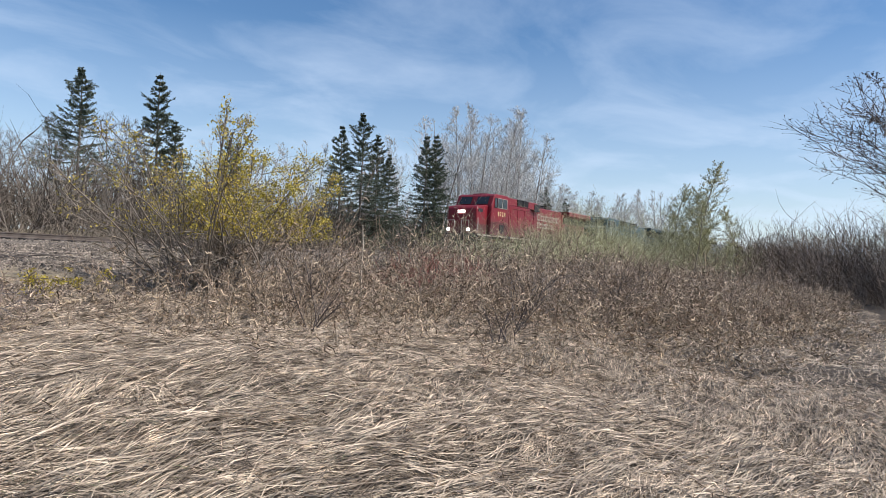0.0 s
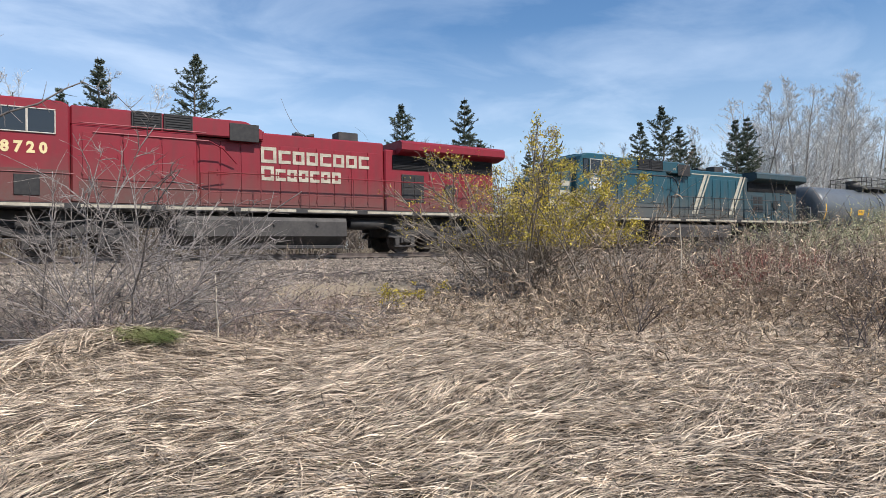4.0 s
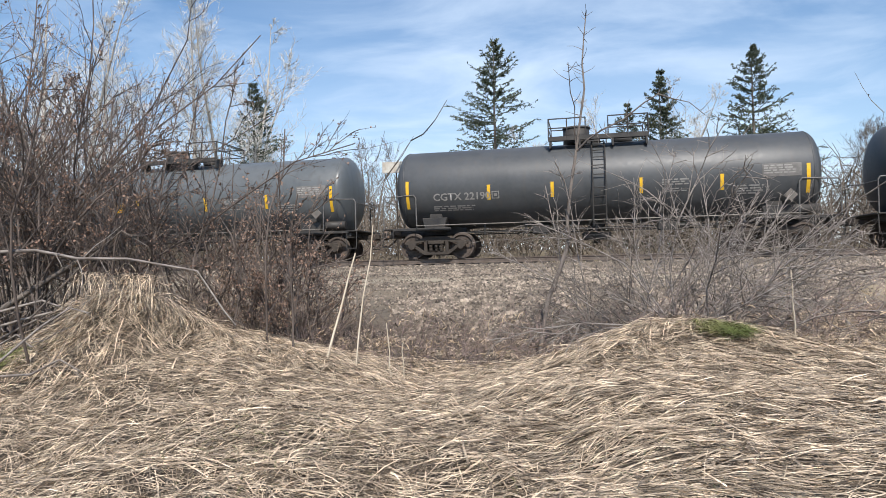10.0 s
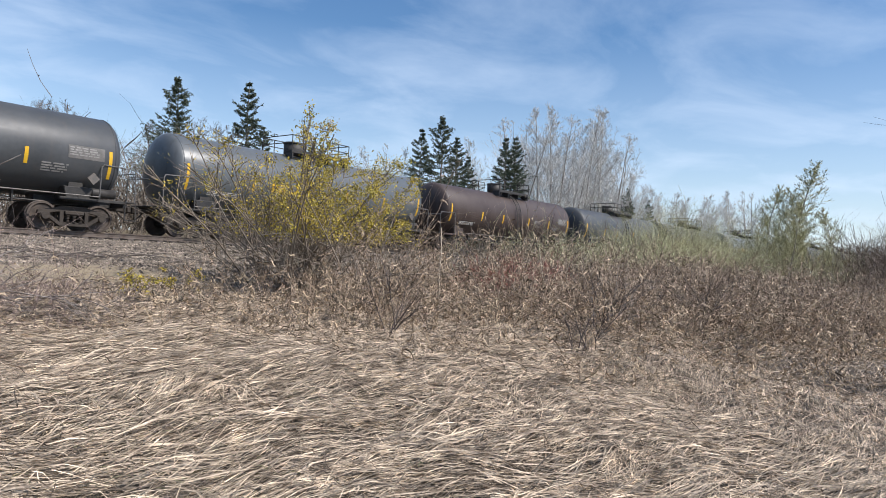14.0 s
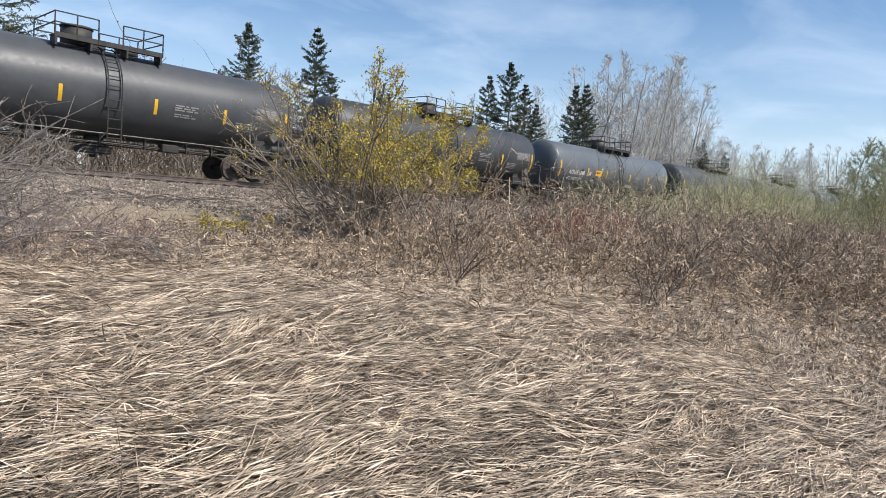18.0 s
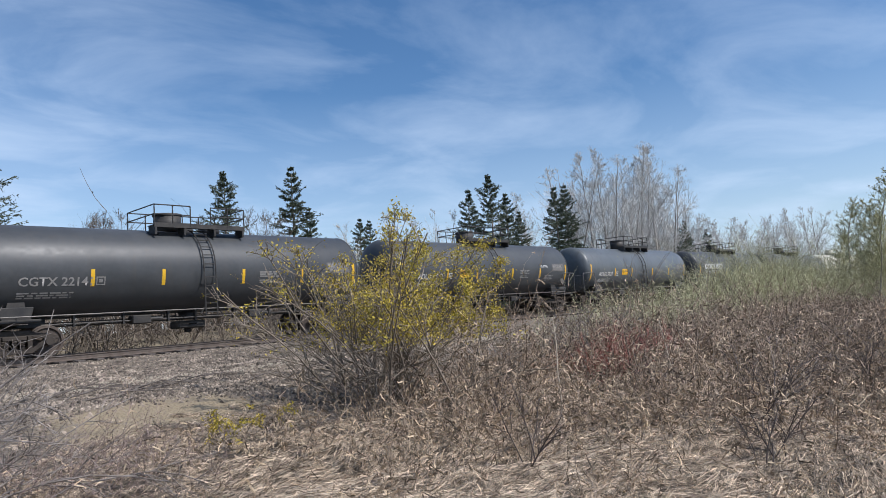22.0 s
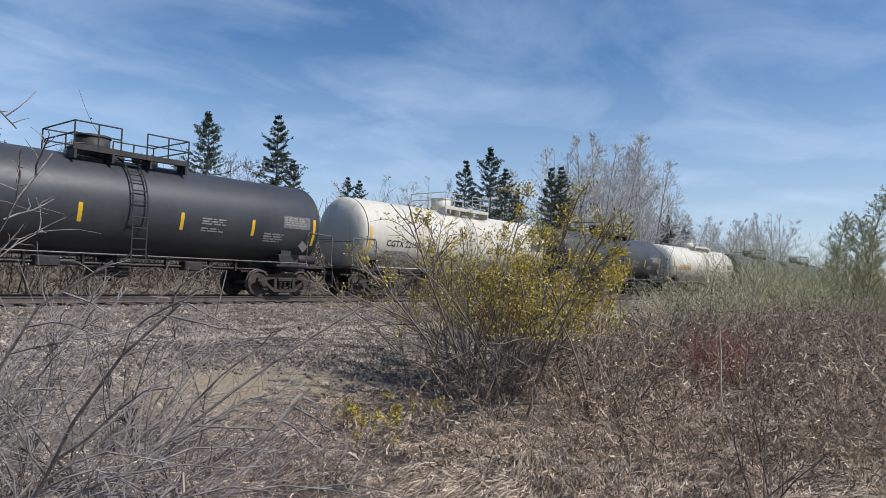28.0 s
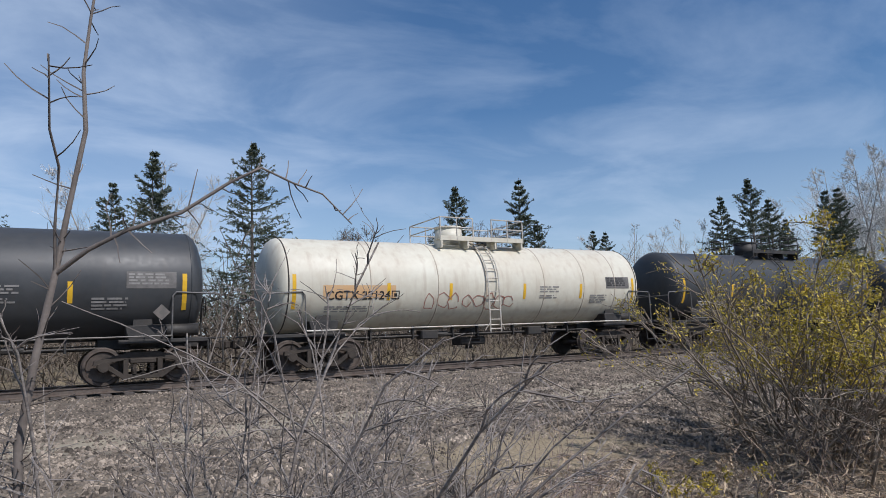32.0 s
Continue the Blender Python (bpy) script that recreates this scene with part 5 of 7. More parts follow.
    for k in range(4):
        part("vent_pane", cached("vent_pane", plain_box(0.03, 0.46, -1.10, -1.082, 0.03, 0.46)), "grille", rear, at=pose(5.4 + 0.5 * (k % 2), 0, 2.05 + 0.5 * (k // 2)))
    for k in range(3):
        part("rear_door", cached("rear_door", door_mesh(0.72, 1.6)), paint if red else "black_teal", rear, at=pose(6.65 + 0.8 * k, -1.052, 1.75))
    part("fan_cover", cached("fan", lambda bm: rod(bm, (7.65, -1.09, 2.55), (7.65, -1.12, 2.55), 0.28, 16)), "grille", rear)
    part("radiator_wing", cached("wing", wing_mesh), paint if red else "black_teal", lo)
    rail = part("walkway_rail", cached("walk_rail", walk_rail_mesh), paint if red else "black_steel", lo)
    part("walkway_rail", cached("walk_rail_b", lambda bm: [walk_rail_mesh(bm), bmesh.ops.scale(bm, vec=(1, -1, 1), verts=bm.verts), bmesh.ops.reverse_faces(bm, faces=bm.faces)]), paint if red else "black_steel", lo)
    part("lower_rail", cached("lower_rail", lower_rail_mesh), paint if red else "black_steel", rail)
    for k in range(8):
        part("stanchion", cached("stanchion", stanchion_mesh), paint if red else "black_steel", rail, at=pose(-2.2 + 1.75 * k, -1.5, 0))
    for s in (-1, 1):
        flip = Matrix.Diagonal((1, -s, 1, 1))
        part("front_grab", cached("front_grab", front_grab_mesh), "white_rail", lo, at=flip)
        part("front_loop", cached("front_loop", front_loop_mesh), "white_rail", lo, at=pose(0, s * 0.6, 0))
        part("rear_grab", cached("rear_grab", rear_grab_mesh), "white_rail", lo, at=flip)
    for x in (-10.35, 10.35):
        for turn in (0, 180):
            well = part("stairwell", cached("stairwell", step_frame_mesh), "black_steel", lo, at=pose(x, 0, 0, 0, 0, turn))
            for k in range(5):
                part("step", cached("step", step_mesh), "black_steel", well, at=pose(0, 0, 0.38 + 0.27 * k))
                part("step_edge", cached("step_edge", step_edge_mesh), "white_rail" if x < 0 else "cream", well, "worn pale step edging", pose(0, 0, 0.38 + 0.27 * k))
    part("snow_plow", cached("plow", plow_mesh), "black_steel", lo)
    part("coupler", cached("coupler", coupler_mesh), "grimy_steel", lo, at=pose(-10.16, 0, 0))
    part("coupler", cached("coupler", coupler_mesh), "grimy_steel", lo, at=pose(10.16, 0, 0, 0, 0, 180))
    for y in (-0.9, -0.75, -0.6, 0.6, 0.75):
        part("air_hose", cached("hose", lambda bm: pipe(bm, [(10.7, 0, 1.15), (10.85, 0, 0.75), (11.1, 0, 0.62), (11.3, 0, 0.7)], 0.022, 5)), "rubber", lo, at=pose(0, y, 0))
    tank = part("fuel_tank", cached("fuel", fuel_mesh), "fuel_grey", lo, "grimy grey-black fuel tank")
    part("skid", cached("skid", skid_mesh), "black_steel", tank)
    part("air_reservoir", cached("reservoir", lambda bm: rod(bm, (3.0, -1.15, 1.1), (4.4, -1.15, 1.1), 0.18, 12)), "black_steel", lo)
    for x in (-7.0, 7.4):
        truck = part("truck", cached("loco_bolster", loco_bolster_mesh), "grimy_steel", lo, "grimy three-axle truck", pose(x, 0, 0))
        part("side_frame", cached("loco_frame", loco_frame_mesh), "truck_grey", truck, at=pose(0, -1.12, 0))
        part("side_frame", cached("loco_frame", loco_frame_mesh), "truck_grey", truck, at=pose(0, 1.12, 0, 0, 0, 180))
        for dx in (-2.0, 0.0, 2.0):
            w = part("wheelset", cached("loco_wheel", loco_wheel_mesh), "wheel", truck, at=pose(dx, 0, 0.533))
            SPINNING.append((w, dx, 0.533))
    if red:
        tagged(part("name_upper", cached("name_up", letter_blocks(8, 0.445, 0.56, 1)), "cream", hood, "large cream railway name blocks", pose(-0.3, -1.052, 3.22)), kind="stuff")
        tagged(part("name_lower", cached("name_low", letter_blocks(7, 0.365, 0.50, 1)), "cream", hood, "large cream railway name blocks", pose(-0.3, -1.052, 2.60)), kind="stuff")
    else:
        for x in (-0.05, 3.15):
            part("slash_stripe", cached("slash", slash_mesh), "cream", hood, "slanted cream double stripe", pose(x, -1.052, 1.9))
        part("hood_stripe", cached("hood_stripe", plain_box(-2.3, 4.55, -1.034, -1.024, 4.04, 4.09, bevel=0)), "cream", hood, "thin cream line under the hood's roof")
        for k in range(3):
            part("nose_stripe", cached("nose_stripe", plain_box(0, 1.25, -1.262, -1.252, 0, 0.24, bevel=0)), "cream", nose, "cream nose band", pose(-10.3, -0.006, 2.1 + 0.45 * k))
        part("cab_mark", text_mesh("cab_mark", "CEFX", 0.30, None, 0.01), "white_paint", cab, "owner mark above the cab number", pose(-8.02, -1.565, 3.26))
    return lo


M["seam_grime"] = material("dirty_weld_seam", (0.36, 0.30, 0.23), (0.5, 0.44, 0.36), 3, 0.6)
# shade of the recess under the wing, put into the base colour
M["recess"] = material("radiator_screen_painted_shade", (0.006, 0.006, 0.007), (0.014, 0.013, 0.013), 8, 0.8)
M["black_teal"] = material("sooty_dark_teal_paint", (0.02, 0.055, 0.068), (0.038, 0.055, 0.06), 1.0, 0.6)
M["fuel_grey"] = material("dusty_fuel_tank_paint", (0.075, 0.068, 0.06), (0.04, 0.036, 0.033), 1.2, 0.65, bump=0.05)
M["truck_grey"] = material("dusty_truck_casting", (0.085, 0.078, 0.072), (0.05, 0.045, 0.04), 3, 0.75, bump=0.2)

loco_x = LEAD - 1.275 - 11.15
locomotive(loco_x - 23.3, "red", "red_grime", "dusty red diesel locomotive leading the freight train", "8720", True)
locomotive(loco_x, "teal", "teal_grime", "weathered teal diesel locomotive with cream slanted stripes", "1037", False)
CARS = [
    ("grey", "3036", "amber"), ("black", "22190", ""), ("black", "5011", "amber"), ("black", "5096", "amber"), ("black", "5076", "amber"),
    ("grey", "", "amber"), ("brown", "", ""), ("black", "", ""), ("black", "974458", ""), ("grey", "5048", "amber"),
    ("black", "22141", ""), ("black", "5032", "glycol"), ("grey", "5020", "amber"), ("black", "673387", "brand"), ("black", "", ""),
    ("white", "22198", ""), ("black", "22126", ""), ("white", "22124", "graffiti"), ("black", "", ""), ("black", "", ""),
    ("white", "", ""), ("black", "", ""), ("white", "", ""), ("black", "", ""),
]
WORDS = {"grey": "weathered light grey tank car with yellow reflectors", "black": "black tank car with yellow reflectors and white stencils",
         "brown": "rusty brown tank car with yellow reflectors", "white": "grimy white tank car with brown streaks and seams"}
for k, (c, number, extra) in enumerate(CARS):
    words = WORDS[c]
    if extra == "amber":
        words = words.replace("yellow reflectors", "an amber label")
    if extra == "graffiti":
        words = "rust-streaked white tank car with sprayed scribbles"
    ink = "yellow" if number == "974458" else ("dull_paint" if number in ("3036", "22126", "22190", "22141") else "white_paint")
    tank_car(LEAD + SEAM + k * PITCH, "tank_" + c, words, number, ink, extra)


# ---- growing things ----
def unit(v):
    return v / (np.linalg.norm(v, axis=-1, keepdims=True) + 1e-9)


def shoot(r, p, d, length, k, wander, up):
    """Wandering lines from points p along d: (n, k, 3) and their directions."""
    pts, dirs = [p], [d]
    step = (length / (k - 1))[:, None]
    for _ in range(k - 1):
        d = unit(d + wander * r.normal(size=d.shape) + np.array([0, 0, up]))
        p = p + d * step
        pts.append(p); dirs.append(d)
    return np.stack(pts, 1), np.stack(dirs, 1)


def fork(r, line, dirs, n, lo, hi, angle, spread=0.25):
    """n side shoots for each line: start points, directions and places along it."""
    m, k, _ = line.shape
    t = r.uniform(lo, hi, (m, n))
    f = t * (k - 1)
    i = np.minimum(f.astype(int), k - 2)
    w = (f - i)[..., None]
    a = np.arange(m)[:, None]
    p = line[a, i] * (1 - w) + line[a, i + 1] * w
    d = dirs[a, i]
    side = unit(np.cross(d, r.normal(size=d.shape)))
    ang = angle + spread * r.normal(size=(m, n, 1))
    d = unit(d * np.cos(ang) + side * np.sin(ang))
    return p.reshape(-1, 3), d.reshape(-1, 3), t.reshape(-1)


def flat(r, line, half):
    """Thin strips along lines, turned at random."""
    n, k, _ = line.shape
    d = unit(line[:, -1] - line[:, 0])
    s = unit(np.cross(d, r.normal(size=d.shape)))
    taper = np.linspace(1, 0.45, k)[None, :, None]
    return ribbons(line, s[:, None] * (half[:, None, None] * taper))


def leaves(r, p, size, stretch=1.8):
    """Small pointed leaves at points p."""
    n = len(p)
    u, w = unit(r.normal(size=(n, 3))), r.normal(size=(n, 3))
    w = unit(np.cross(u, w))
    s = (size * r.uniform(0.6, 1.3, n))[:, None]
    v = np.stack([p, p + u * s * 0.5 * stretch + w * s * 0.35, p + u * s * stretch, p + u * s * 0.5 * stretch - w * s * 0.35], 1).reshape(-1, 3)
    return v, np.arange(n * 4).reshape(n, 4)


def along(r, line, n, lo=0.2):
    m, k, _ = line.shape
    a = r.integers(0, m, n)
    f = r.uniform(lo, 1, n) * (k - 1)
    i = np.minimum(f.astype(int), k - 2)
    w = (f - i)[:, None]
    return line[a, i] * (1 - w) + line[a, i + 1] * w


# spruces
def spruce_meshes(seed, h, wide, sparse=1.0):
    r = np.random.default_rng(seed)
    tz = np.linspace(0, h, 9)
    trunk = np.zeros((1, 9, 3)); trunk[0, :, 2] = tz
    trunk[0, 1:, :2] = np.cumsum(r.normal(size=(8, 2)) * 0.02, 0)
    tv = tubes(trunk, np.linspace(0.013 * h, 0.01, 9)[None], 7)
    z, base, dirs, ln = 0.08 * h, [], [], []
    while z < 0.985 * h:
        t = z / h
        reach = wide * h * (1 - t) ** 0.9 * (0.82 + 0.18 * math.sin(z * 2.3)) + 0.10
        for k in range(int(r.integers(7, 11) * sparse) + 1):
            a = r.uniform(0, 6.283)
            base.append((0, 0, z + r.uniform(-0.07, 0.07)))
            tilt = -0.34 + 1.05 * t * t + r.normal() * 0.06
            dirs.append((math.cos(a) * math.cos(tilt), math.sin(a) * math.cos(tilt), math.sin(tilt)))
            ln.append(reach * r.uniform(0.55, 1.2))
        z += h * 0.036 * r.uniform(0.85, 1.15)
    base, dirs, ln = np.array(base), np.array(dirs), np.array(ln)
    line, dd = shoot(r, base, dirs, ln, 6, 0.04, 0.085)
    # side boughs, flat and drooping, then needles all along them
    nb = 8
    bw, bd, bt = fork(r, line, dd, nb, 0.25, 1.0, 0.75, 0.2)
    bd[:, 2] = bd[:, 2] * 0.4 - 0.12
    bl = np.repeat(ln, nb) * (0.08 + 0.20 * (1 - bt)) + 0.05
    bline, bdd = shoot(r, bw, unit(bd), bl, 4, 0.10, 0.04)
    out = [flat(r, line, np.full(len(ln), 0.028))]
    for src, dsrc, n, lo in ((line, dd, 30, 0.18), (bline, bdd, 10, 0.05)):
        p, d, t = fork(r, src, dsrc, n, lo, 1.0, 0.75, 0.3)
        span = np.linalg.norm(src[:, -1] - src[:, 0], axis=1)
        kept = r.random(len(p)) < np.repeat(np.clip(0.22 + span / np.quantile(span, 0.6), 0, 1), n)
        p, d = p[kept], d[kept]
        tl, _ = shoot(r, p, d, r.uniform(0.07, 0.17, len(p)), 2, 0.1, 0.0)
        s = unit(np.cross(tl[:, -1] - tl[:, 0], r.normal(size=(len(p), 3))))
        half = r.uniform(0.018, 0.034, len(p))
        out.append(ribbons(tl, s[:, None] * half[:, None, None] * np.array([1.0, 0.55])[None, :, None]))
    return level_top(tv, join_meshes(out), h)


def level_top(wood, crown, h):
    """Scale both so that the highest twig ends at h."""
    k = h / max(wood[0][:, 2].max(), crown[0][:, 2].max())
    return (wood[0] * k, wood[1]), (crown[0] * k, crown[1])


def make_tree(name, label, wood, crown, wood_mat, crown_mat, key):
    top = tagged(new(name), label, "tree", "trees behind the track")
    a = fast_mesh(key + "_trunk", *wood, True)
    b = fast_mesh(key + "_crown", *crown)
    part("trunk", a, wood_mat, top)
    part("crown", b, crown_mat, top)
    return top


def plant(ob, x, y, top, h, turn, sideways=1.0):
    g = float(height(x, y)) - 0.05
    k = (top - g) / h
    return Matrix.LocRotScale((x, y, g), Euler((0, 0, radians(turn))), (k * sideways, k * sideways, k))


def copy_like(ob, m):
    """A copy at the full pose m, which holds its own scale."""
    return copy_thing(ob, m @ Matrix.Diagonal((1 / ob.scale.x, 1 / ob.scale.y, 1 / ob.scale.z, 1)))


SPRUCES = [(-26, 48.7, 16.4, 0), (-29.3, 44, 9.6, 1), (-6.4, 46.6, 17.5, 2), (2.8, 49.9, 13.0, 1), (5.1, 49.7, 15.2, 3), (10.6, 47.0, 15.6, 2), (34.7, 60.9, 17.6, 0), (43.2, 61.5, 19.3, 3), (44.4, 60.3, 14.6, 1),
           (43.9, 37.3, 12.5, 1), (41.8, 33.4, 12.8, 0), (43.3, 33.0, 11.4, 1), (44.2, 32.4, 9.9, 3), (43.3, 50.7, 11.9, 1), (50.6, 33.0, 12.6, 1), (51.6, 32.6, 12.8, 3), (74.9, 31.5, 10.7, 1), (76.5, 32.0, 9.4, 1),
           (77.7, 37.6, 10.4, 3), (88, 34.0, 10.6, 1), (41.3, 47.1, 11.1, 3)]
variants = []
for k, (wide, sparse) in enumerate(((0.46, 1.25), (0.38, 1.3), (0.50, 1.0), (0.36, 1.35))):
    wood, crown = spruce_meshes(40 + k, 14.0, wide, sparse)
    variants.append(make_tree("spruce_tree", "tall dark green spruce tree behind the track", wood, crown, "bark", "needles", "spruce%d" % k))
used = set()
for x, y, top, v in SPRUCES:
    m = plant(None, x, y, top, 14.0, (x * 37 + y * 11) % 360)
    if v in used:
        copy_like(variants[v], m)
    else:
        variants[v].matrix_basis = m
        used.add(v)


# bare poplars
def poplar_meshes(seed, h, wide, buds, upright=0.10, bud=0.032, thick=1.0):
    r = np.random.default_rng(seed)
    n = 1 if wide < 0.3 else 3
    p = np.zeros((n, 3)); d = unit(np.array([[r.normal() * 0.05, r.normal() * 0.05, 1.0]] * n) + (r.normal(size=(n, 3)) * 0.22 if n > 1 else 0))
    l0, d0 = shoot(r, p, d, np.full(n, h), 10, 0.05, 0.05)
    t0 = tubes(l0, np.linspace(0.011 * h, 0.008, 10)[None] * np.ones((n, 1)), 6)
    p1, d1, t1 = fork(r, l0, d0, 60 if n == 1 else 22, 0.2, 0.99, 0.7, 0.2)
    len1 = h * wide * (1.15 - t1) * r.uniform(0.6, 1.3, len(t1))
    l1, dd1 = shoot(r, p1, d1, len1, 6, 0.10, upright)
    tb1 = tubes(l1, np.linspace(1, 0.25, 6)[None] * (0.003 * h * (1.2 - t1))[:, None], 3)
    p2, d2, t2 = fork(r, l1, dd1, 10, 0.15, 1.0, 0.6, 0.25)
    len2 = np.repeat(len1, 10) * 0.42 * r.uniform(0.5, 1.2, len(p2))
    l2, dd2 = shoot(r, p2, d2, len2, 4, 0.14, 0.10)
    f2 = flat(r, l2, np.full(len(l2), 0.013 * thick))
    p3, d3, t3 = fork(r, l2, dd2, 5, 0.2, 1.0, 0.6, 0.25)
    l3, _ = shoot(r, p3, d3, np.repeat(len2, 5) * 0.5, 3, 0.15, 0.10)
    f3 = flat(r, l3, np.full(len(l3), 0.0075 * thick))
    bd = leaves(r, along(r, l3, buds), bud, 1.3)
    return level_top(t0, join_meshes([tb1, f2, f3, bd]), h)


POPLARS = [(-30.7, 37.2, 19.3, 0), (-34.1, 36.9, 20.1, 1), (-28.1, 44, 21.7, 0), (-27, 47, 21.4, 1), (-24.6, 48.2, 13.8, 0), (-37, 42, 18, 1), (-41, 44, 17, 0), (4.6, 51.7, 14.6, 1), (6.5, 49.5, 11.9, 0), (7.9, 49.3, 10.9, 1), (25.2, 60.4, 13.2, 2), (21, 60, 12.3, 2),
           (39.8, 63.6, 14.6, 2), (35.3, 66.5, 14.5, 2), (57, 33.3, 17.2, 0), (58, 34.5, 15.6, 1), (59.6, 33, 17.2, 0), (61.9, 34, 16.4, 1), (62.5, 32.2, 16.6, 0), (55.5, 35, 15.4, 1), (70.1, 33, 19.8, 0), (68.6, 34.5, 18.6, 1), (72.5, 33.5, 18.4, 0), (75.5, 34, 17.0, 1), (80, 33, 13.2, 0), (84, 36, 12.6, 1),
           (92, 34, 12.4, 0), (97, 33, 12.8, 1), (44.8, 41.5, 11.3, 1), (51.5, 36.5, 12.9, 0), (32.7, 36.4, 9.4, 1), (29.9, 63.3, 11.6, 2), (-15.1, 43.5, 10.7, 2), (-3.8, 49.9, 11.6, 1), (14, 55, 11, 0), (48, 38, 11.5, 1), (105, 34, 12, 0), (115, 36, 13, 1), (66, 35, 15.5, 1), (125, 33, 16.2, 0), (140, 33, 17.2, 1), (118, 31, 14.6, 1), (133, 35, 15.5, 0),
           (78, 38, 13.6, 1), (82, 41, 14.0, 1), (87, 38, 13.2, 1), (90, 43, 14.6, 1), (94, 39, 12.6, 1), (99, 42, 14.4, 1), (103, 38, 13.0, 1), (109, 41, 14.2, 1), (113, 33, 12.4, 1), (121, 38, 14.0, 1), (128, 40, 14.8, 1)]
variants = []
for k, (wide, up) in enumerate(((0.29, 0.02), (0.35, 0.03), (0.46, 0.02))):
    wood, crown = poplar_meshes(60 + k, 12.0, wide, 12000, up, 0.028, 0.9)
    variants.append(make_tree("poplar_tree", "tall bare poplar with pale bark and budding twigs" if k < 2 else "bare spreading poplar with thick crooked limbs", wood, crown, "pale_bark" if k < 2 else "bark", "pale_twig" if k < 2 else "twig_brown", "poplar%d" % k))
used = set()
for x, y, top, v in POPLARS:
    m = plant(None, x, y, top, 12.0, (x * 53 + y * 7) % 360)
    if v in used:
        copy_like(variants[v], m)
    else:
        variants[v].matrix_basis = m
        used.add(v)

# a light green poplar clump beside the track, and a large bare tree at the field's edge
wood2, crown2 = poplar_meshes(77, 8.0, 0.27, 9000, 0.05, 0.028)
green_poplar = tagged(new("poplar_tree"), "slender poplar with pale green new leaves", "tree", "young poplars by the track")
part("trunk", fast_mesh("young_trunk", *wood2, True), "pale_bark", green_poplar)
part("crown", fast_mesh("young_crown", *crown2), "green_twig", green_poplar)
spots = [(56.6, 10.9, 10.3), (55.8, 11.9, 8.6), (57.0, 9.6, 8.4), (58.6, 8.0, 6.8), (54.5, 10.4, 6.8), (53.5, 12.6, 6.0), (59.5, 11.6, 7.4)]
for k, (x, y, top) in enumerate(spots):
    m = plant(None, x, y, top, 8.0, 77 * k, 1.15)
    if k:
        copy_like(green_poplar, m)
    else:
        green_poplar.matrix_basis = m
wood, crown = poplar_meshes(81, 13.0, 0.55, 12000, 0.0, 0.075, 1.4)
edge_tree = make_tree("maple_tree", "large bare budding tree with long drooping limbs", wood, crown, "bark", "twig_dark", "edge_tree")
edge_tree.matrix_basis = plant(None, 42.5, -4.6, 13.4, 13.0, 20, 1.3)


# ---- thicket behind the track and along the field: one mass of twigs ----
def thicket(name, seed, spots, stems, tall, thick, mat, label, buds=0, bud_size=0.05):
    r = np.random.default_rng(seed)
    xs = np.concatenate([r.normal(c[0], c[2], int(stems * c[4])) for c in spots])
    ys = np.concatenate([r.normal(c[1], c[3], int(stems * c[4])) for c in spots])
    hs = np.concatenate([np.full(int(stems * c[4]), c[5]) for c in spots]) * tall * r.uniform(0.5, 1.1, len(xs))
    p = np.stack([xs, ys, height(xs, ys) - 0.03], 1)
    d = unit(np.stack([r.normal(0, 0.42, len(xs)), r.normal(0, 0.42, len(xs)), np.ones(len(xs))], 1))
    l0, d0 = shoot(r, p, d, hs, 5, 0.18, 0.02)
    p1, d1, t1 = fork(r, l0, d0, 7, 0.1, 1.0, 0.8)
    len1 = np.repeat(hs, 7) * 0.38 * r.uniform(0.4, 1.2, len(p1))
    l1, dd1 = shoot(r, p1, d1, len1, 4, 0.22, 0.04)
    out = [flat(r, l0, np.full(len(l0), thick)), flat(r, l1, np.full(len(l1), thick * 0.6))]
    if buds:
        out.append(leaves(r, along(r, l1, buds), bud_size, 1.4))
    return tagged(part(name, fast_mesh(name, *join_meshes(out)), mat), label, "brush", kind="stuff")


band = [(x, 33.5 + 2 * math.sin(x), 3.0, 2.0, 1.0, 2.6 + 1.0 * math.sin(x * 0.7)) for x in range(-60, 140, 5)]
thicket("far_thicket", 90, band, 150, 1.3, 0.026, "twig_brown", "grey-brown leafless thicket behind the track", 9000, 0.07)
low_band = [(x, 29.5 + 0.8 * math.sin(x * 1.3), 2.0, 0.9, 1.0, 0.9 + 0.3 * math.sin(x * 0.9)) for x in range(-50, 120, 3)]
thicket("verge_brush", 94, low_band, 70, 1.0, 0.014, "twig_brown", "low brown weeds and brush behind the track", 5000, 0.06)
band2 = [(x, 50 + 5 * math.sin(x), 6.0, 5.0, 1.0, 5.2 + 1.5 * math.sin(x * 0.5)) for x in range(-80, 160, 8)]
thicket("far_woods", 91, band2, 190, 1.0, 0.05, "twig_brown", "leafless grey-brown woods in the distance", 30000, 0.09)
side = [(45 + 4 * k, -3 + 1.5 * k, 3.0, 2.0, 1.0, 4.0) for k in range(5)] + [(38 + 5 * k, -9 - k, 4.0, 2.5, 1.0, 4.2) for k in range(6)] + [(62 + 5 * k, 3.5 + k, 4, 2.0, 1.0, 3.4) for k in range(6)] + [(33 + 4 * k, -6 + 1.2 * k, 3.0, 1.5, 0.6, 2.8) for k in range(4)]
thicket("edge_thicket", 92, side, 240, 1.28, 0.017, "umber_twig", "dense red-brown leafless brush along the field", 6000, 0.05)
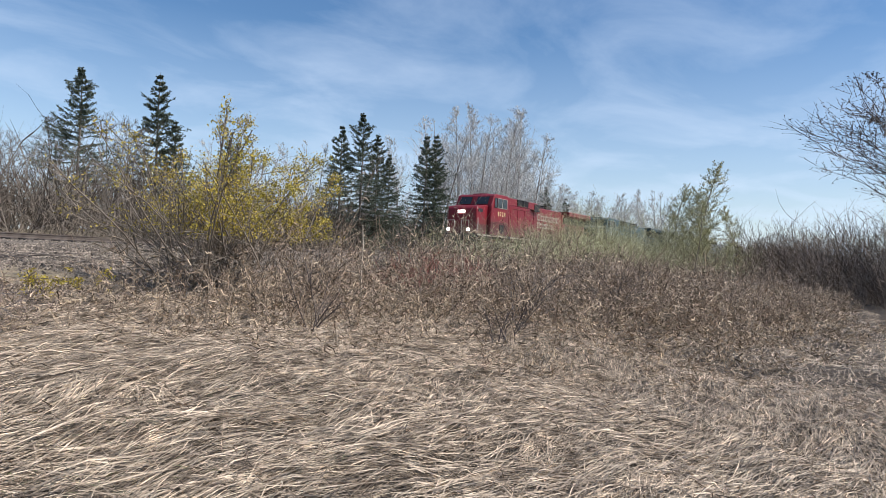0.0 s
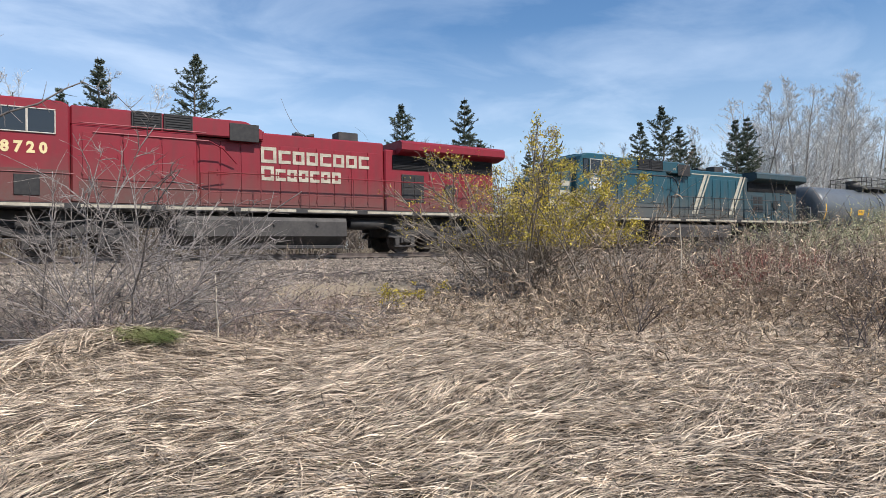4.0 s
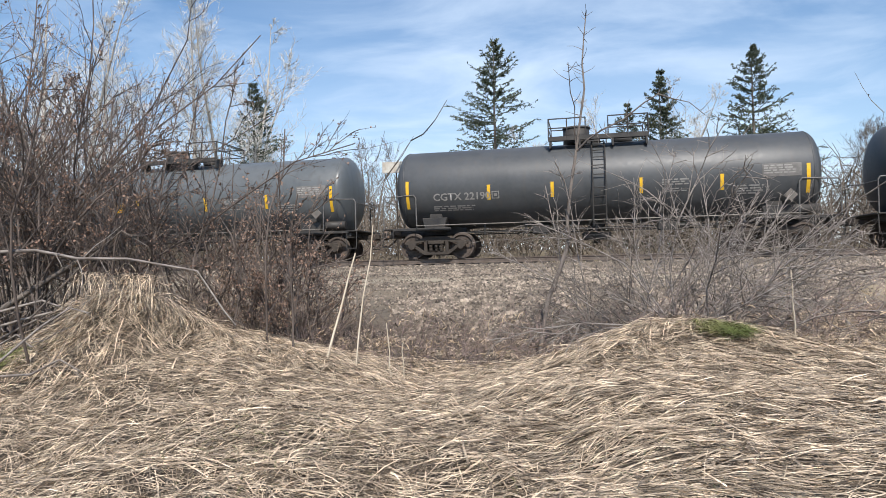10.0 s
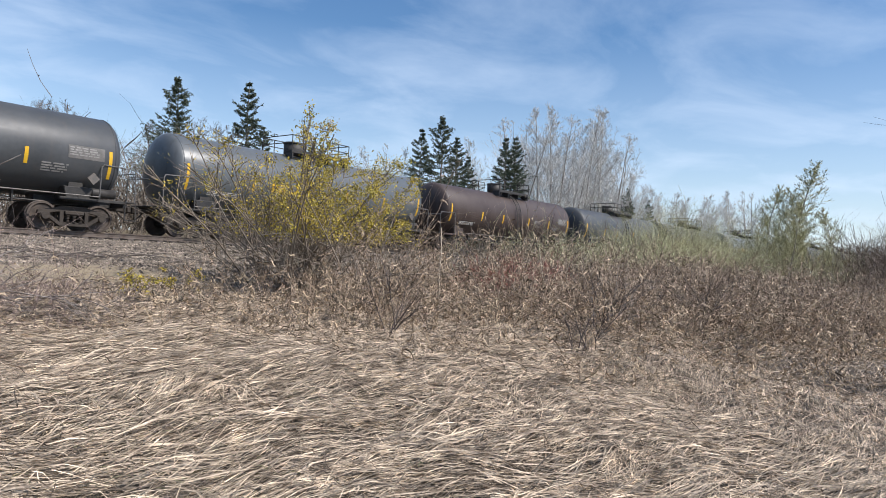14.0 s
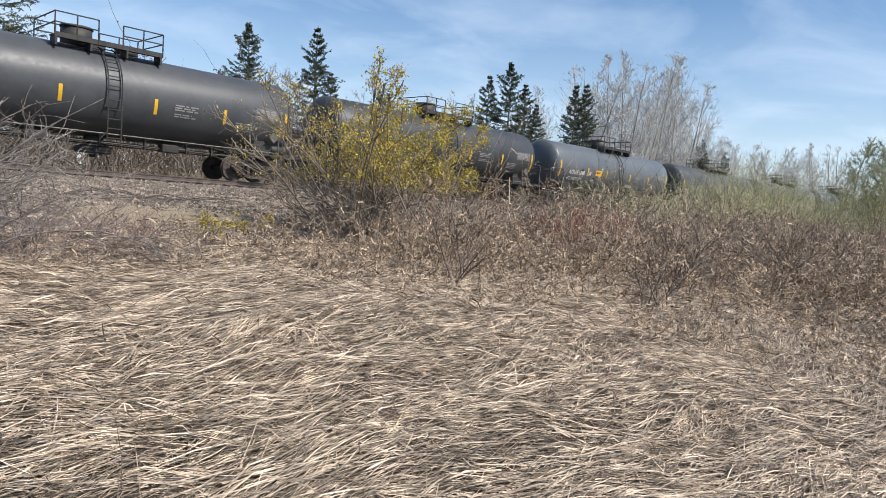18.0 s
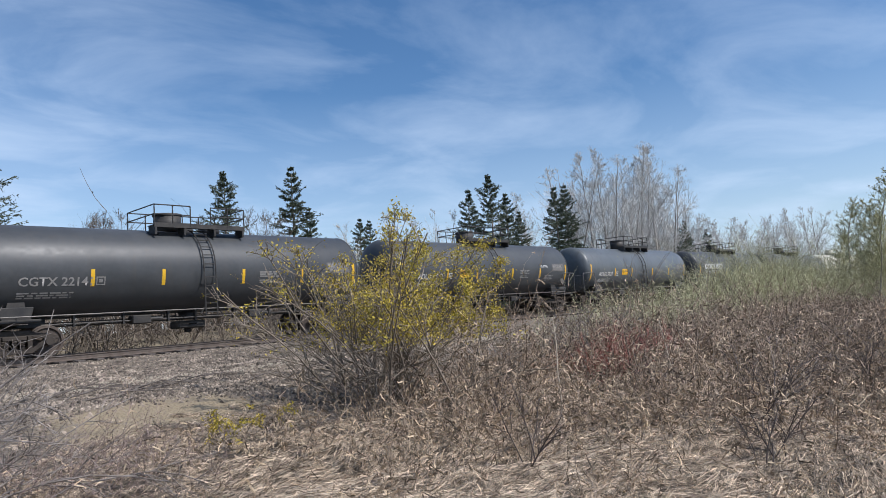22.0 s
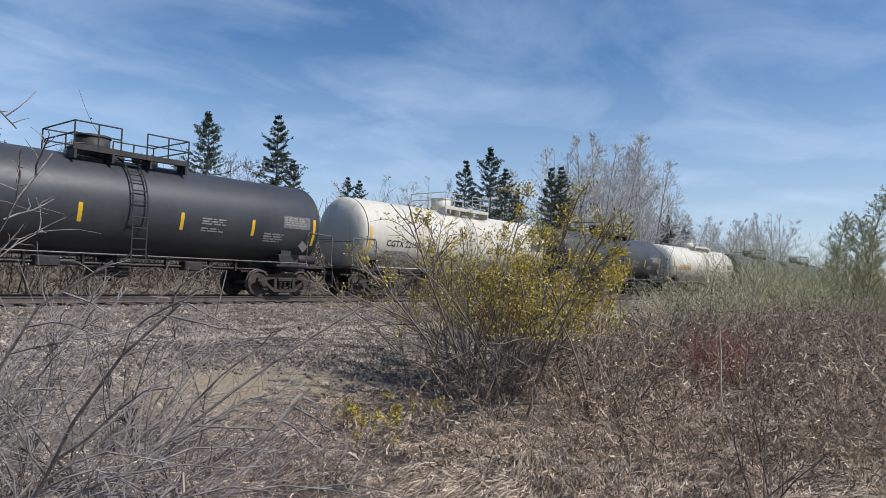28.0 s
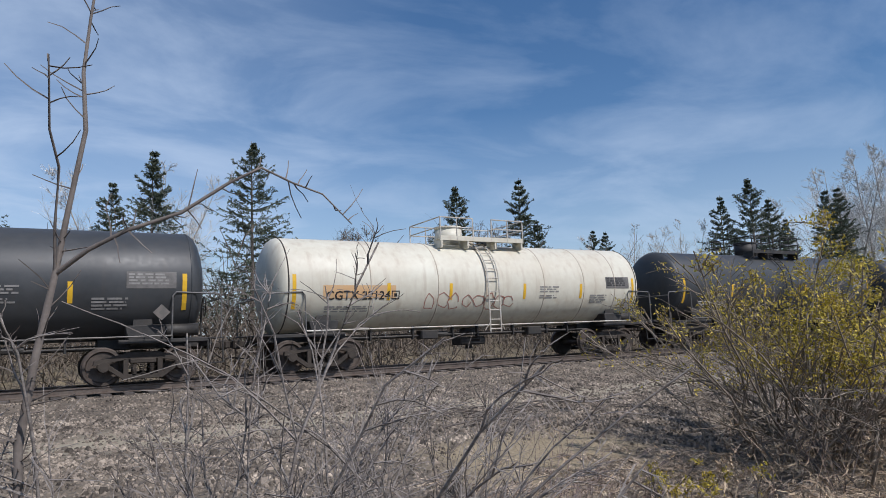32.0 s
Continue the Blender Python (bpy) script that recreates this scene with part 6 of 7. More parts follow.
low = [(28 + 3.2 * k, 13.0 + 0.7 * math.sin(k * 2.0), 1.6, 1.0, 1.0, 1.8 + 0.5 * math.sin(k * 1.7)) for k in range(12)] + [(21, 12.0, 1.1, 0.8, 0.8, 1.7), (24.5, 12.4, 1.2, 0.8, 0.8, 2.0), (18, 11.6, 0.9, 0.7, 0.5, 1.3)] + [(33, 12.8, 1.3, 0.9, 1.1, 3.0), (37, 13.2, 1.5, 1.0, 1.5, 3.8), (41, 13.4, 1.5, 1.0, 1.8, 4.3), (45, 13.3, 1.5, 1.0, 1.4, 3.8), (49, 12.9, 1.6, 1.0, 1.0, 3.2)] + [(55.5, 11.2, 1.7, 1.5, 1.3, 4.6), (57.5, 9.5, 1.6, 1.4, 1.1, 4.2), (53.5, 12.6, 1.5, 1.2, 1.0, 3.8), (59.5, 8.0, 1.6, 1.2, 0.8, 3.2)]
thicket("willow_thicket", 93, low, 150, 1.0, 0.008, "green_twig", "yellow-green budding willow thicket beside the track", 30000, 0.045)


# ---- near shrubs ----
def shrub_lines(seed, stems, length, spread, lean=(0, 0), n1=7, n2=5, wander=0.10, up=0.03, foot=0.35, len1=0.5, len2=0.5):
    """Three orders of shoots from a common foot."""
    r = np.random.default_rng(seed)
    p = np.zeros((stems, 3)); p[:, :2] = r.normal(0, foot, (stems, 2))
    d = np.stack([p[:, 0] * 0 + r.normal(0, spread, stems) + lean[0], r.normal(0, spread, stems) + lean[1], np.ones(stems)], 1)
    ln = length * r.uniform(0.55, 1.1, stems)
    l0, d0 = shoot(r, p, unit(d), ln, 7, wander, up)
    p1, d1, t1 = fork(r, l0, d0, n1, 0.2, 0.98, 0.55)
    ll1 = np.repeat(ln, n1) * len1 * (1.2 - t1) * r.uniform(0.5, 1.2, len(p1))
    l1, dd1 = shoot(r, p1, d1, ll1, 5, wander, up)
    p2, d2, t2 = fork(r, l1, dd1, n2, 0.2, 1.0, 0.55)
    ll2 = np.repeat(ll1, n2) * len2 * r.uniform(0.4, 1.2, len(p2))
    l2, _ = shoot(r, p2, d2, ll2, 4, wander * 1.3, up)
    return r, l0, l1, l2


def flatten(lines, k):
    """Squeeze a shrub front to back."""
    for line in lines[1:]:
        line[..., 1] *= k
    return lines


def shrub_wood(l0, l1, l2, r0, r1, r2):
    a = tubes(l0, np.linspace(1, 0.45, l0.shape[1])[None] * np.full((len(l0), 1), r0), 5)
    b = tubes(l1, np.linspace(1, 0.5, l1.shape[1])[None] * np.full((len(l1), 1), r1), 4)
    c = tubes(l2, np.linspace(1, 0.5, l2.shape[1])[None] * np.full((len(l2), 1), r2), 3)
    return a, join_meshes([b, c])


def shrub(name, label, x, y, lines, radii, wood, foliage=None, category="shrub", sink=0.04):
    r, l0, l1, l2 = lines
    top = tagged(new(name), label, category)
    top.matrix_basis = pose(x, y, float(height(x, y)) - sink)
    a, b = shrub_wood(l0, l1, l2, *radii)
    for one in l0:
        part("stem", fast_mesh(name + "_stem", *tubes(one[None], np.linspace(radii[0], radii[0] * 0.45, len(one))[None], 5), True), wood, top)
    tagged(part("twig_growth", fast_mesh(name + "_twigs", *b), wood, top), kind="stuff")
    if foliage:
        lf, mat, pname = foliage
        tagged(part(pname, fast_mesh(name + "_" + pname, *lf), mat, top), kind="stuff")
    return top


# the yellow-leaved willow in front of the bank
L = shrub_lines(101, 64, 3.7, 0.70, (0.02, 0.0), 9, 7, 0.11, 0.0, 0.5, 0.40, 0.5)
for line in L[1:]:
    high = line[..., 2] > 2.7
    line[..., 2] = np.where(high, 2.7 + (line[..., 2] - 2.7) * 0.6, line[..., 2])
r = L[0]
pts = along(r, L[3], 25000, 0.2)
keep = (pts[:, 2] > 1.1) & (r.random(len(pts)) < np.clip(0.28 + 0.19 * (pts[:, 0] - 0.35 * pts[:, 1] + 0.6) + 0.14 * (pts[:, 2] - 1.4), 0.05, 0.95))
tips = np.repeat(pts[keep], 3, 0)
tips = tips + r.normal(0, 0.05, tips.shape)
shrub("willow_bush", "yellow-leaved budding willow bush with grey stems", 8.65, 10.4, L, (0.018, 0.009, 0.0044), "twig_willow", (leaves(r, tips, 0.034, 1.5), "yellow_leaf", "foliage"), "bush")

# a low sprig of the same willow by the sandy patch, and red-stemmed shrubs in the brush
L = shrub_lines(108, 12, 0.6, 0.55, (0.1, 0), 5, 4, 0.12, 0.02, 0.25, 0.5, 0.5)
r = L[0]
tips = np.repeat(along(r, L[3], 190, 0.2), 4, 0)
tips = tips + r.normal(0, 0.02, tips.shape)
shrub("willow_sprig", "low yellow-green willow sprig growing by the bank", 5.3, 9.7, L, (0.006, 0.004, 0.0025), "twig_dark", (leaves(r, tips, 0.028, 1.6), "yellow_leaf", "foliage"), "bush")
for k, (x, y) in enumerate(((12.6, 8.3), (13.4, 8.5), (14.4, 8.8), (15.4, 8.6))):
    L = shrub_lines(120 + k, 26, 1.3, 0.5, (0.1, 0), 6, 4, 0.10, 0.03, 0.3, 0.5, 0.5)
    shrub("red_stemmed_shrub", "low shrub with bright red-brown bare stems", x, y, L, (0.007, 0.004, 0.0026), "twig_osier")

# dead grey shrubs
DEAD = [(0.85, 8.9, 17, 3.3, 0.55, 0.34, 0.0135, "deadwood"), (0.4, 9.3, 12, 3.0, 0.55, 0.15, 0.013, "deadwood"), (0.3, 8.95, 10, 2.1, 0.55, 0.0, 0.010, "twig_grey"), (1.5, 9.2, 12, 2.7, 0.52, 0.30, 0.011, "deadwood"),
        (2.3, 9.5, 8, 1.8, 0.60, 0.30, 0.009, "twig_grey"), (0.9, 9.7, 12, 1.8, 0.62, 0.10, 0.009, "twig_grey")]
for k, (x, y, n, ln, wide, tip, rad, wood) in enumerate(DEAD):
    L = flatten(shrub_lines(102 + 11 * k, n, ln, wide, (tip, 0.0), 9, 6, 0.13, -0.085, 0.32, 0.46, 0.5), 0.6)
    for line in L[1:]:
        line[..., 2] = np.where(line[..., 2] > 2.4, 2.4 + (line[..., 2] - 2.4) * 0.55, line[..., 2])
    shrub("bare_shrub", "grey leafless shrub with long arching dead branches" if ln > 2.2 else "low grey leafless shrub with tangled twigs", x, y, L, (rad, rad * 0.52, rad * 0.28), wood)
L = shrub_lines(104, 16, 1.7, 0.5, (0.3, 0.0), 7, 4, 0.13, 0.0, 0.35, 0.5, 0.5)
shrub("bare_shrub", "leafless grey shrub with dark crooked branches", 13.2, 9.4, L, (0.014, 0.007, 0.004), "twig_grey")
L = shrub_lines(105, 14, 1.6, 0.5, (0.3, -0.1), 7, 4, 0.13, 0.0, 0.4, 0.5, 0.5)
shrub("bare_shrub", "leafless grey shrub with dark crooked branches", 16.6, 9.9, L, (0.014, 0.007, 0.004), "twig_grey")

# the tall thin dead sapling with a forked top
sap = tagged(new("dead_sapling"), "tall thin dead sapling with a forked bare top", "sapling")
sx, sy = -1.06, 9.05
sap.matrix_basis = pose(sx, sy, float(height(sx, sy)) - 0.05)
r = np.random.default_rng(106)
g0 = float(height(sx, sy)) - 0.05
def from_world(*pts):
    return np.array([[(px + 1.12, py - sy, pz - g0) for px, py, pz in pts]])


trunk = from_world((-1.12, 9.05, g0), (-0.98, 9.05, 1.05), (-0.78, 9.06, 1.55), (-0.68, 9.08, 1.85), (-0.69, 9.08, 2.15), (-0.63, 9.08, 2.6), (-0.55, 9.09, 3.06), (-0.50, 9.1, 3.4), (-0.42, 9.11, 3.9), (-0.44, 9.12, 4.25), (-0.41, 9.15, 4.6), (-0.37, 9.18, 4.95))
arch = from_world((-0.55, 9.09, 3.06), (-0.40, 8.95, 3.18), (-0.22, 8.85, 3.28), (0.05, 8.76, 3.38), (0.30, 8.7, 3.56), (0.48, 8.68, 3.66), (0.66, 8.66, 3.58), (0.84, 8.64, 3.52), (1.02, 8.62, 3.34))
left = from_world((-0.55, 9.09, 3.06), (-0.56, 9.0, 3.3), (-0.55, 8.9, 3.62), (-0.60, 8.75, 3.78), (-0.61, 8.61, 4.02), (-0.615, 8.58, 4.12))
part("stem", fast_mesh("sapling_stem", *join_meshes([tubes(trunk, np.linspace(0.036, 0.007, 12)[None], 6)]), True), "twig_grey", sap)
part("branch", fast_mesh("sapling_arch", *tubes(arch, np.linspace(0.015, 0.004, 9)[None], 5), True), "twig_grey", sap)
part("branch", fast_mesh("sapling_left", *tubes(left, np.linspace(0.010, 0.004, 6)[None], 5), True), "twig_grey", sap)
tw = []
for base_line, n, lo in ((trunk, 48, 0.3), (arch, 22, 0.2), (left, 7, 0.4)):
    p, d, t = fork(r, base_line, np.gradient(base_line, axis=1), n, lo, 1.0, 0.7)
    d = unit(d)
    l, _ = shoot(r, p, d, r.uniform(0.06, 0.3, n), 4, 0.14, 0.06)
    tw.append(tubes(l, np.linspace(0.005, 0.0025, 4)[None] * np.ones((n, 1)), 3))
tagged(part("twig_growth", fast_mesh("sapling_twigs", *join_meshes(tw)), "twig_grey", sap), kind="stuff")

# budding red-brown shrubs over the deadfall
for k, (x, y, h, n) in enumerate(((-8.0, 7.7, 5.6, 32), (-6.7, 8.2, 4.0, 26), (-5.3, 8.8, 2.9, 24), (-9.6, 8.6, 5.2, 20), (-7.1, 7.0, 3.9, 16), (-4.4, 8.6, 2.0, 18))):
    L = shrub_lines(110 + k, n, h, 0.30, (0.05, 0), 11, 7, 0.16, 0.02, 0.6, 0.38, 0.5)
    r = L[0]
    shrub("budding_shrub", "red-brown leafless shrub with swelling buds", x, y, L, (0.016, 0.0068, 0.0036), "twig_dark", (leaves(r, along(r, L[3], 4200, 0.4), 0.03, 1.2), "bud", "bud_growth"))


# small crooked shrubs standing out of the brush
rb = random.Random(77)
for k in range(16):
    x = 6.5 + 0.85 * k + rb.uniform(-0.3, 0.3)
    y = rb.uniform(4.2, 9.6) - 0.10 * (x - 6.5)
    L = shrub_lines(130 + k, rb.randint(4, 8), rb.uniform(0.9, 1.6), 0.45, (rb.uniform(-0.2, 0.5), 0.0), 6, 4, 0.13, 0.0, 0.12, 0.5, 0.5)
    shrub("bare_shrub", "small dark crooked leafless shrub in the brush", x, y, L, (0.009, 0.005, 0.003), "twig_dark")


# ---- dead stalks and deadfall ----
def stalk(a, b, rad, label="pale dry standing weed stalk"):
    ob = tagged(new("dry_stalk"), label, "stalk", "dry stalks")
    a, b = np.array(a), np.array(b)
    r = np.random.default_rng(int(abs(a[0]) * 100) + 3)
    g = float(height(a[0], a[1]))
    k = np.linspace(0, 1, 5)[:, None]
    line = (b - np.array([a[0], a[1], g])) * k
    line[1:-1] += r.normal(size=(3, 3)) * 0.012
    ob.matrix_basis = pose(a[0], a[1], g - 0.02)
    part("stem", fast_mesh("stalk", *tubes(line[None], np.linspace(rad, rad * 0.6, 5)[None], 5), True), "pale_stalk", ob)


stalk((-3.34, 7.19, 0), (-3.14, 7.69, 1.77), 0.017)
stalk((-3.03, 7.31, 0), (-2.93, 7.76, 2.11), 0.012)
stalk((-2.6, 7.3, 0), (-2.66, 7.35, 0.95), 0.009)
stalk((-2.45, 7.25, 0), (-2.44, 7.27, 0.75), 0.009)
stalk((1.82, 7.97, 0), (1.81, 7.99, 1.46), 0.012)
stalk((8.9, 7.0, 0), (9.0, 7.1, 2.1), 0.014)
stalk((11.6, 6.4, 0), (11.3, 6.5, 1.9), 0.012)
stalk((14.8, 6.0, 0), (14.6, 6.1, 1.9), 0.012)


def dead_log(pts, rad, label="weathered grey fallen branch", wood="deadwood", level=True):
    ob = tagged(new("fallen_branch"), label, "branch", "deadfall")
    pts = np.array(pts, float)
    if level:
        pts[:, 2] += height(pts[:, 0], pts[:, 1])
    o = pts[0].copy()
    ob.matrix_basis = pose(*o)
    part("limb", fast_mesh("limb", *tubes((pts - o)[None], np.linspace(rad, rad * 0.45, len(pts))[None], 7), True), wood, ob)
    r = np.random.default_rng(int(abs(o[0] * 57)))
    l = (pts - o)[None]
    p, d, _ = fork(r, l, unit(np.gradient(l, axis=1)), 5, 0.3, 1.0, 0.8)
    tl, _ = shoot(r, p, d, r.uniform(0.2, 0.6, 5), 4, 0.15, 0.0)
    for one in tl:
        part("twig", fast_mesh("limb_twig", *tubes(one[None], np.linspace(rad * 0.3, rad * 0.12, 4)[None], 4)), wood, ob)


dead_log([(-7.4, 5.0, 1.75), (-6.5, 5.3, 1.80), (-5.88, 5.75, 1.83), (-5.6, 6.0, 1.74), (-5.3, 6.4, 1.73), (-4.75, 6.85, 1.58), (-4.45, 6.9, 1.12), (-4.3, 6.9, 0.95)], 0.021, "weathered grey fallen branch leaning over the straw", "deadwood", False)
dead_log([(-8.2, 6.2, 0.1), (-7.4, 6.6, 0.45), (-6.6, 7.1, 0.9), (-6.2, 7.3, 1.1)], 0.05, "thick dark fallen branch leaning on the bank", "dark_deadwood")
dead_log([(-8.0, 6.5, 0.25), (-6.9, 6.6, 0.35), (-6.1, 6.7, 0.2)], 0.024)
dead_log([(-7.6, 6.0, 0.5), (-6.6, 6.6, 0.5), (-6.1, 6.8, 0.0)], 0.02)
for k in range(16):
    rr = random.Random(k)
    x, y = 6.9 + rr.uniform(-2.0, 2.0), 15.3 + rr.uniform(-0.9, 0.8)
    a = rr.uniform(-0.5, 0.5)
    dead_log([(x - 0.7 * math.cos(a), y - 0.7 * math.sin(a), 0.02), (x, y, 0.10 + 0.1 * rr.random()), (x + 0.8 * math.cos(a), y + 0.8 * math.sin(a), 0.03)], 0.016, "dark dead branch on the gravel", "dark_deadwood")

# dry grass hanging over the fallen branch
def draped_grass(seed, n):
    r = np.random.default_rng(seed)
    t = np.clip(r.choice([0.40, 0.5, 0.56, 0.62, 0.70, 0.78, 0.86], n) + r.normal(0, 0.03, n), 0, 1)
    a, b = np.array((-6.1, 5.75, 1.62)), np.array((-4.95, 6.72, 1.48))
    p = a + (b - a) * t[:, None] + r.normal(0, 0.035, (n, 3))
    out = unit(np.stack([r.normal(0.1, 0.9, n), -0.7 + r.normal(0, 0.7, n), r.uniform(-0.3, 1.0, n)], 1))
    ln = 0.18 + 0.55 * r.random(n) ** 2
    pts, d = [p], out
    for j in range(5):
        d = unit(d + np.array([0, 0, -0.6]) + 0.18 * r.normal(size=d.shape))
        q = pts[-1] + d * (ln / 5)[:, None]
        q[:, 2] = np.maximum(q[:, 2], height(q[:, 0], q[:, 1]) + 0.015)
        pts.append(q)
    line = np.stack(pts, 1)
    s = unit(np.cross(out, r.normal(size=out.shape)))
    side = s[:, None] * (0.0034 * r.uniform(0.6, 1.3, n)[:, None, None] * np.array([1, 1, 0.95, 0.8, 0.6, 0.2])[None, :, None])
    tagged(part("draped_grass", fast_mesh("draped_grass", *ribbons(line, side)), "straw"), "long dry grass draped over a fallen branch", "dry grass", kind="stuff")


draped_grass(230, 260)

# more crooked dead wood piled on the left bank
rl = random.Random(9)
for k in range(12):
    x, y = rl.uniform(-8.2, -5.6), rl.uniform(5.6, 7.6)
    a, ln, z = rl.uniform(-0.5, 0.9), rl.uniform(0.7, 1.6), rl.uniform(0.15, 0.75)
    dead_log([(x - 0.5 * ln * math.cos(a), y - 0.5 * ln * math.sin(a), z * 0.5), (x, y, z), (x + 0.25 * ln * math.cos(a), y + 0.25 * ln * math.sin(a) + 0.06, z + 0.06), (x + 0.5 * ln * math.cos(a), y + 0.5 * ln * math.sin(a), z - 0.05)], rl.uniform(0.01, 0.022), "grey dead branch in a tangled pile", rl.choice(["deadwood", "dark_deadwood"]))

# ---- matted straw ----
def flow(x, y):
    return 0.02 + 0.30 * waves(x, y, 31, 5.0, 5) + 0.17 * waves(x, y, 33, 1.7, 5) + 0.10 * waves(x, y, 34, 0.6, 6)


def straw_cover(name, seed, n, x0, x1, y0, y1, width, length, lift, label, stray=0.13, ring=False):
    r = np.random.default_rng(seed)
    x, y = r.uniform(x0, x1, n), r.uniform(y0, y1, n)
    az = np.degrees(np.arctan2(x, y))
    dist = np.hypot(x, y)
    thin = 0.55 + 0.45 * smooth(-0.7, 0.5, waves(x, y, 37, 0.7, 7))  # worn patches
    seen = (az > -56) & (az < 99) & (dist > 1.9)
    ok = (~seen if ring else seen) & (r.random(n) < thin)
    x, y = x[ok], y[ok]
    n = len(x)
    a = flow(x, y) + r.normal(0, 0.24, n) + np.where(r.random(n) < stray, r.uniform(-1.6, 1.6, n), 0) + np.where(r.random(n) < 0.5, np.pi, 0)
    tangle = smooth(0.5, -2.5, x) * smooth(7.5, 5.5, y)
    a = a + np.where(r.random(n) < 0.6 * tangle, r.uniform(-1.6, 1.6, n), 0)
    ln = length * (0.18 + 0.95 * r.random(n) ** 2.2) * (1 - 0.3 * tangle)
    ex, ey = x + np.cos(a) * ln, y + np.sin(a) * ln
    bend = r.normal(0, 0.05, n) * ln
    mx, my = (x + ex) / 2 - np.sin(a) * bend, (y + ey) / 2 + np.cos(a) * bend
    za, zb = height(x, y), height(ex, ey)
    tip = np.where(r.random(n) < 0.14, r.uniform(0, 0.10, n), 0)
    arc = lift * r.random(n) ** 2
    lay = 0.010 + 0.03 * r.random(n)
    pts = np.stack([np.stack([x, y, za + lay], 1), np.stack([mx, my, np.maximum((za + zb) / 2, height(mx, my) - 0.01) + lay + arc + tip * 0.4], 1), np.stack([ex, ey, zb + lay * 0.6 + tip], 1)], 1)
    d = unit(pts[:, -1] - pts[:, 0])
    up = np.stack([r.normal(0, 0.7, n), r.normal(0, 0.7, n), np.ones(n)], 1)
    s = unit(np.cross(d, up))
    w = width * r.uniform(0.4, 1.4, n) * np.where(r.random(n) < 0.08, 1.6, 1)
    side = s[:, None] * (w[:, None, None] * np.array([0.9, 1.0, 0.4])[None, :, None])
    bent = (ln > 0.30) | (tip > 0)
    two = [0, 2]
    parts = [ribbons(pts[bent], side[bent]), ribbons(pts[~bent][:, two], side[~bent][:, two] * np.array([1.1, 1.8])[None, :, None])]
    return tagged(part(name, fast_mesh(name, *join_meshes(parts)), "straw"), label, "dry grass", kind="stuff")


straw_cover("near_straw", 201, 350000, -7.5, 11, -1.2, 8.6, 0.0026, 0.46, 0.03, "matted pale dry grass lying over the field")
straw_cover("field_straw", 203, 60000, -12, 14, -9, 8.2, 0.0050, 0.62, 0.05, "matted pale dry grass lying over the field", ring=True)
straw_cover("side_straw", 202, 140000, -13, 34, -1.0, 8.8, 0.0036, 0.55, 0.05, "matted pale dry grass lying over the field")


# tufts of straw bent over the lip and ridges
def tufts(name, seed, spots, per, tall, width, mat, label, lean=0.9):
    r = np.random.default_rng(seed)
    c = np.array(spots)
    i = np.repeat(np.arange(len(c)), per)
    n = len(i)
    x = c[i, 0] + r.normal(0, 0.16, n) * c[i, 2]
    y = c[i, 1] + r.normal(0, 0.12, n) * c[i, 2]
    p = np.stack([x, y, height(x, y) - 0.01], 1)
    a = c[i, 3] + r.normal(0, 0.6, n)
    d = unit(np.stack([np.cos(a) * lean, np.sin(a) * lean, np.ones(n)], 1))
    ln = tall * c[i, 2] * r.uniform(0.5, 1.2, n)
    pts, dd = [p], d
    for j in range(4):
        dd = unit(dd + np.array([0, 0, -0.42]) + np.stack([np.cos(a), np.sin(a), np.zeros(n)], 1) * 0.25)
        q = pts[-1] + dd * (ln / 4)[:, None]
        q[:, 2] = np.maximum(q[:, 2], height(q[:, 0], q[:, 1]) + 0.01)
        pts.append(q)
    line = np.stack(pts, 1)
    s = unit(np.cross(d, r.normal(size=d.shape)))
    side = s[:, None] * (width * r.uniform(0.6, 1.3, n)[:, None, None] * np.array([1, 1, 0.9, 0.7, 0.2])[None, :, None])
    return tagged(part(name, fast_mesh(name, *ribbons(line, side)), mat), label, "dry grass", kind="stuff")


rs = random.Random(5)
foot = [(rs.uniform(2.0, 12), rs.uniform(8.6, 11.6), rs.uniform(0.6, 1.0), rs.uniform(0, 6.28)) for _ in range(230)] + [(rs.uniform(3.6, 7.6), rs.uniform(10.4, 12.6), rs.uniform(0.5, 0.8), rs.uniform(0, 6.28)) for _ in range(40)] + [(rs.uniform(-8, 2), rs.uniform(8.6, 10.4), rs.uniform(0.5, 0.8), rs.uniform(0, 6.28)) for _ in range(60)]
tufts("bank_grass", 213, foot, 100, 0.42, 0.0038, "straw", "dry tan grass at the foot of the gravel bank", 0.5)
spots = [(rs.uniform(-7, 3), rs.uniform(6.6, 8.4), rs.uniform(0.6, 1.1), rs.uniform(-2.6, -0.4)) for _ in range(70)]
spots += [(5.6 + 0.12 * k, 6.4 - 0.1 * k + rs.uniform(-0.4, 0.4), rs.uniform(0.6, 1.0), rs.uniform(-0.9, 0.6)) for k in range(26)]
spots += [(rs.uniform(6, 26), rs.uniform(0.8, 5.5), rs.uniform(0.6, 1.2), rs.uniform(-2.8, 0.6)) for _ in range(80)]
spots += [(rs.uniform(-5, 8), rs.uniform(2.5, 6.2), rs.uniform(0.4, 0.7), rs.uniform(-3, 0.5)) for _ in range(24)]
spots += [(-5.6 + rs.uniform(-1.0, 0.9), 7.15 + rs.uniform(-0.3, 0.4), 1.25, rs.uniform(-2.2, -0.9)) for _ in range(34)]
tufts("straw_tufts", 210, spots, 90, 0.62, 0.0038, "straw", "bent-over tufts of dry pale grass")
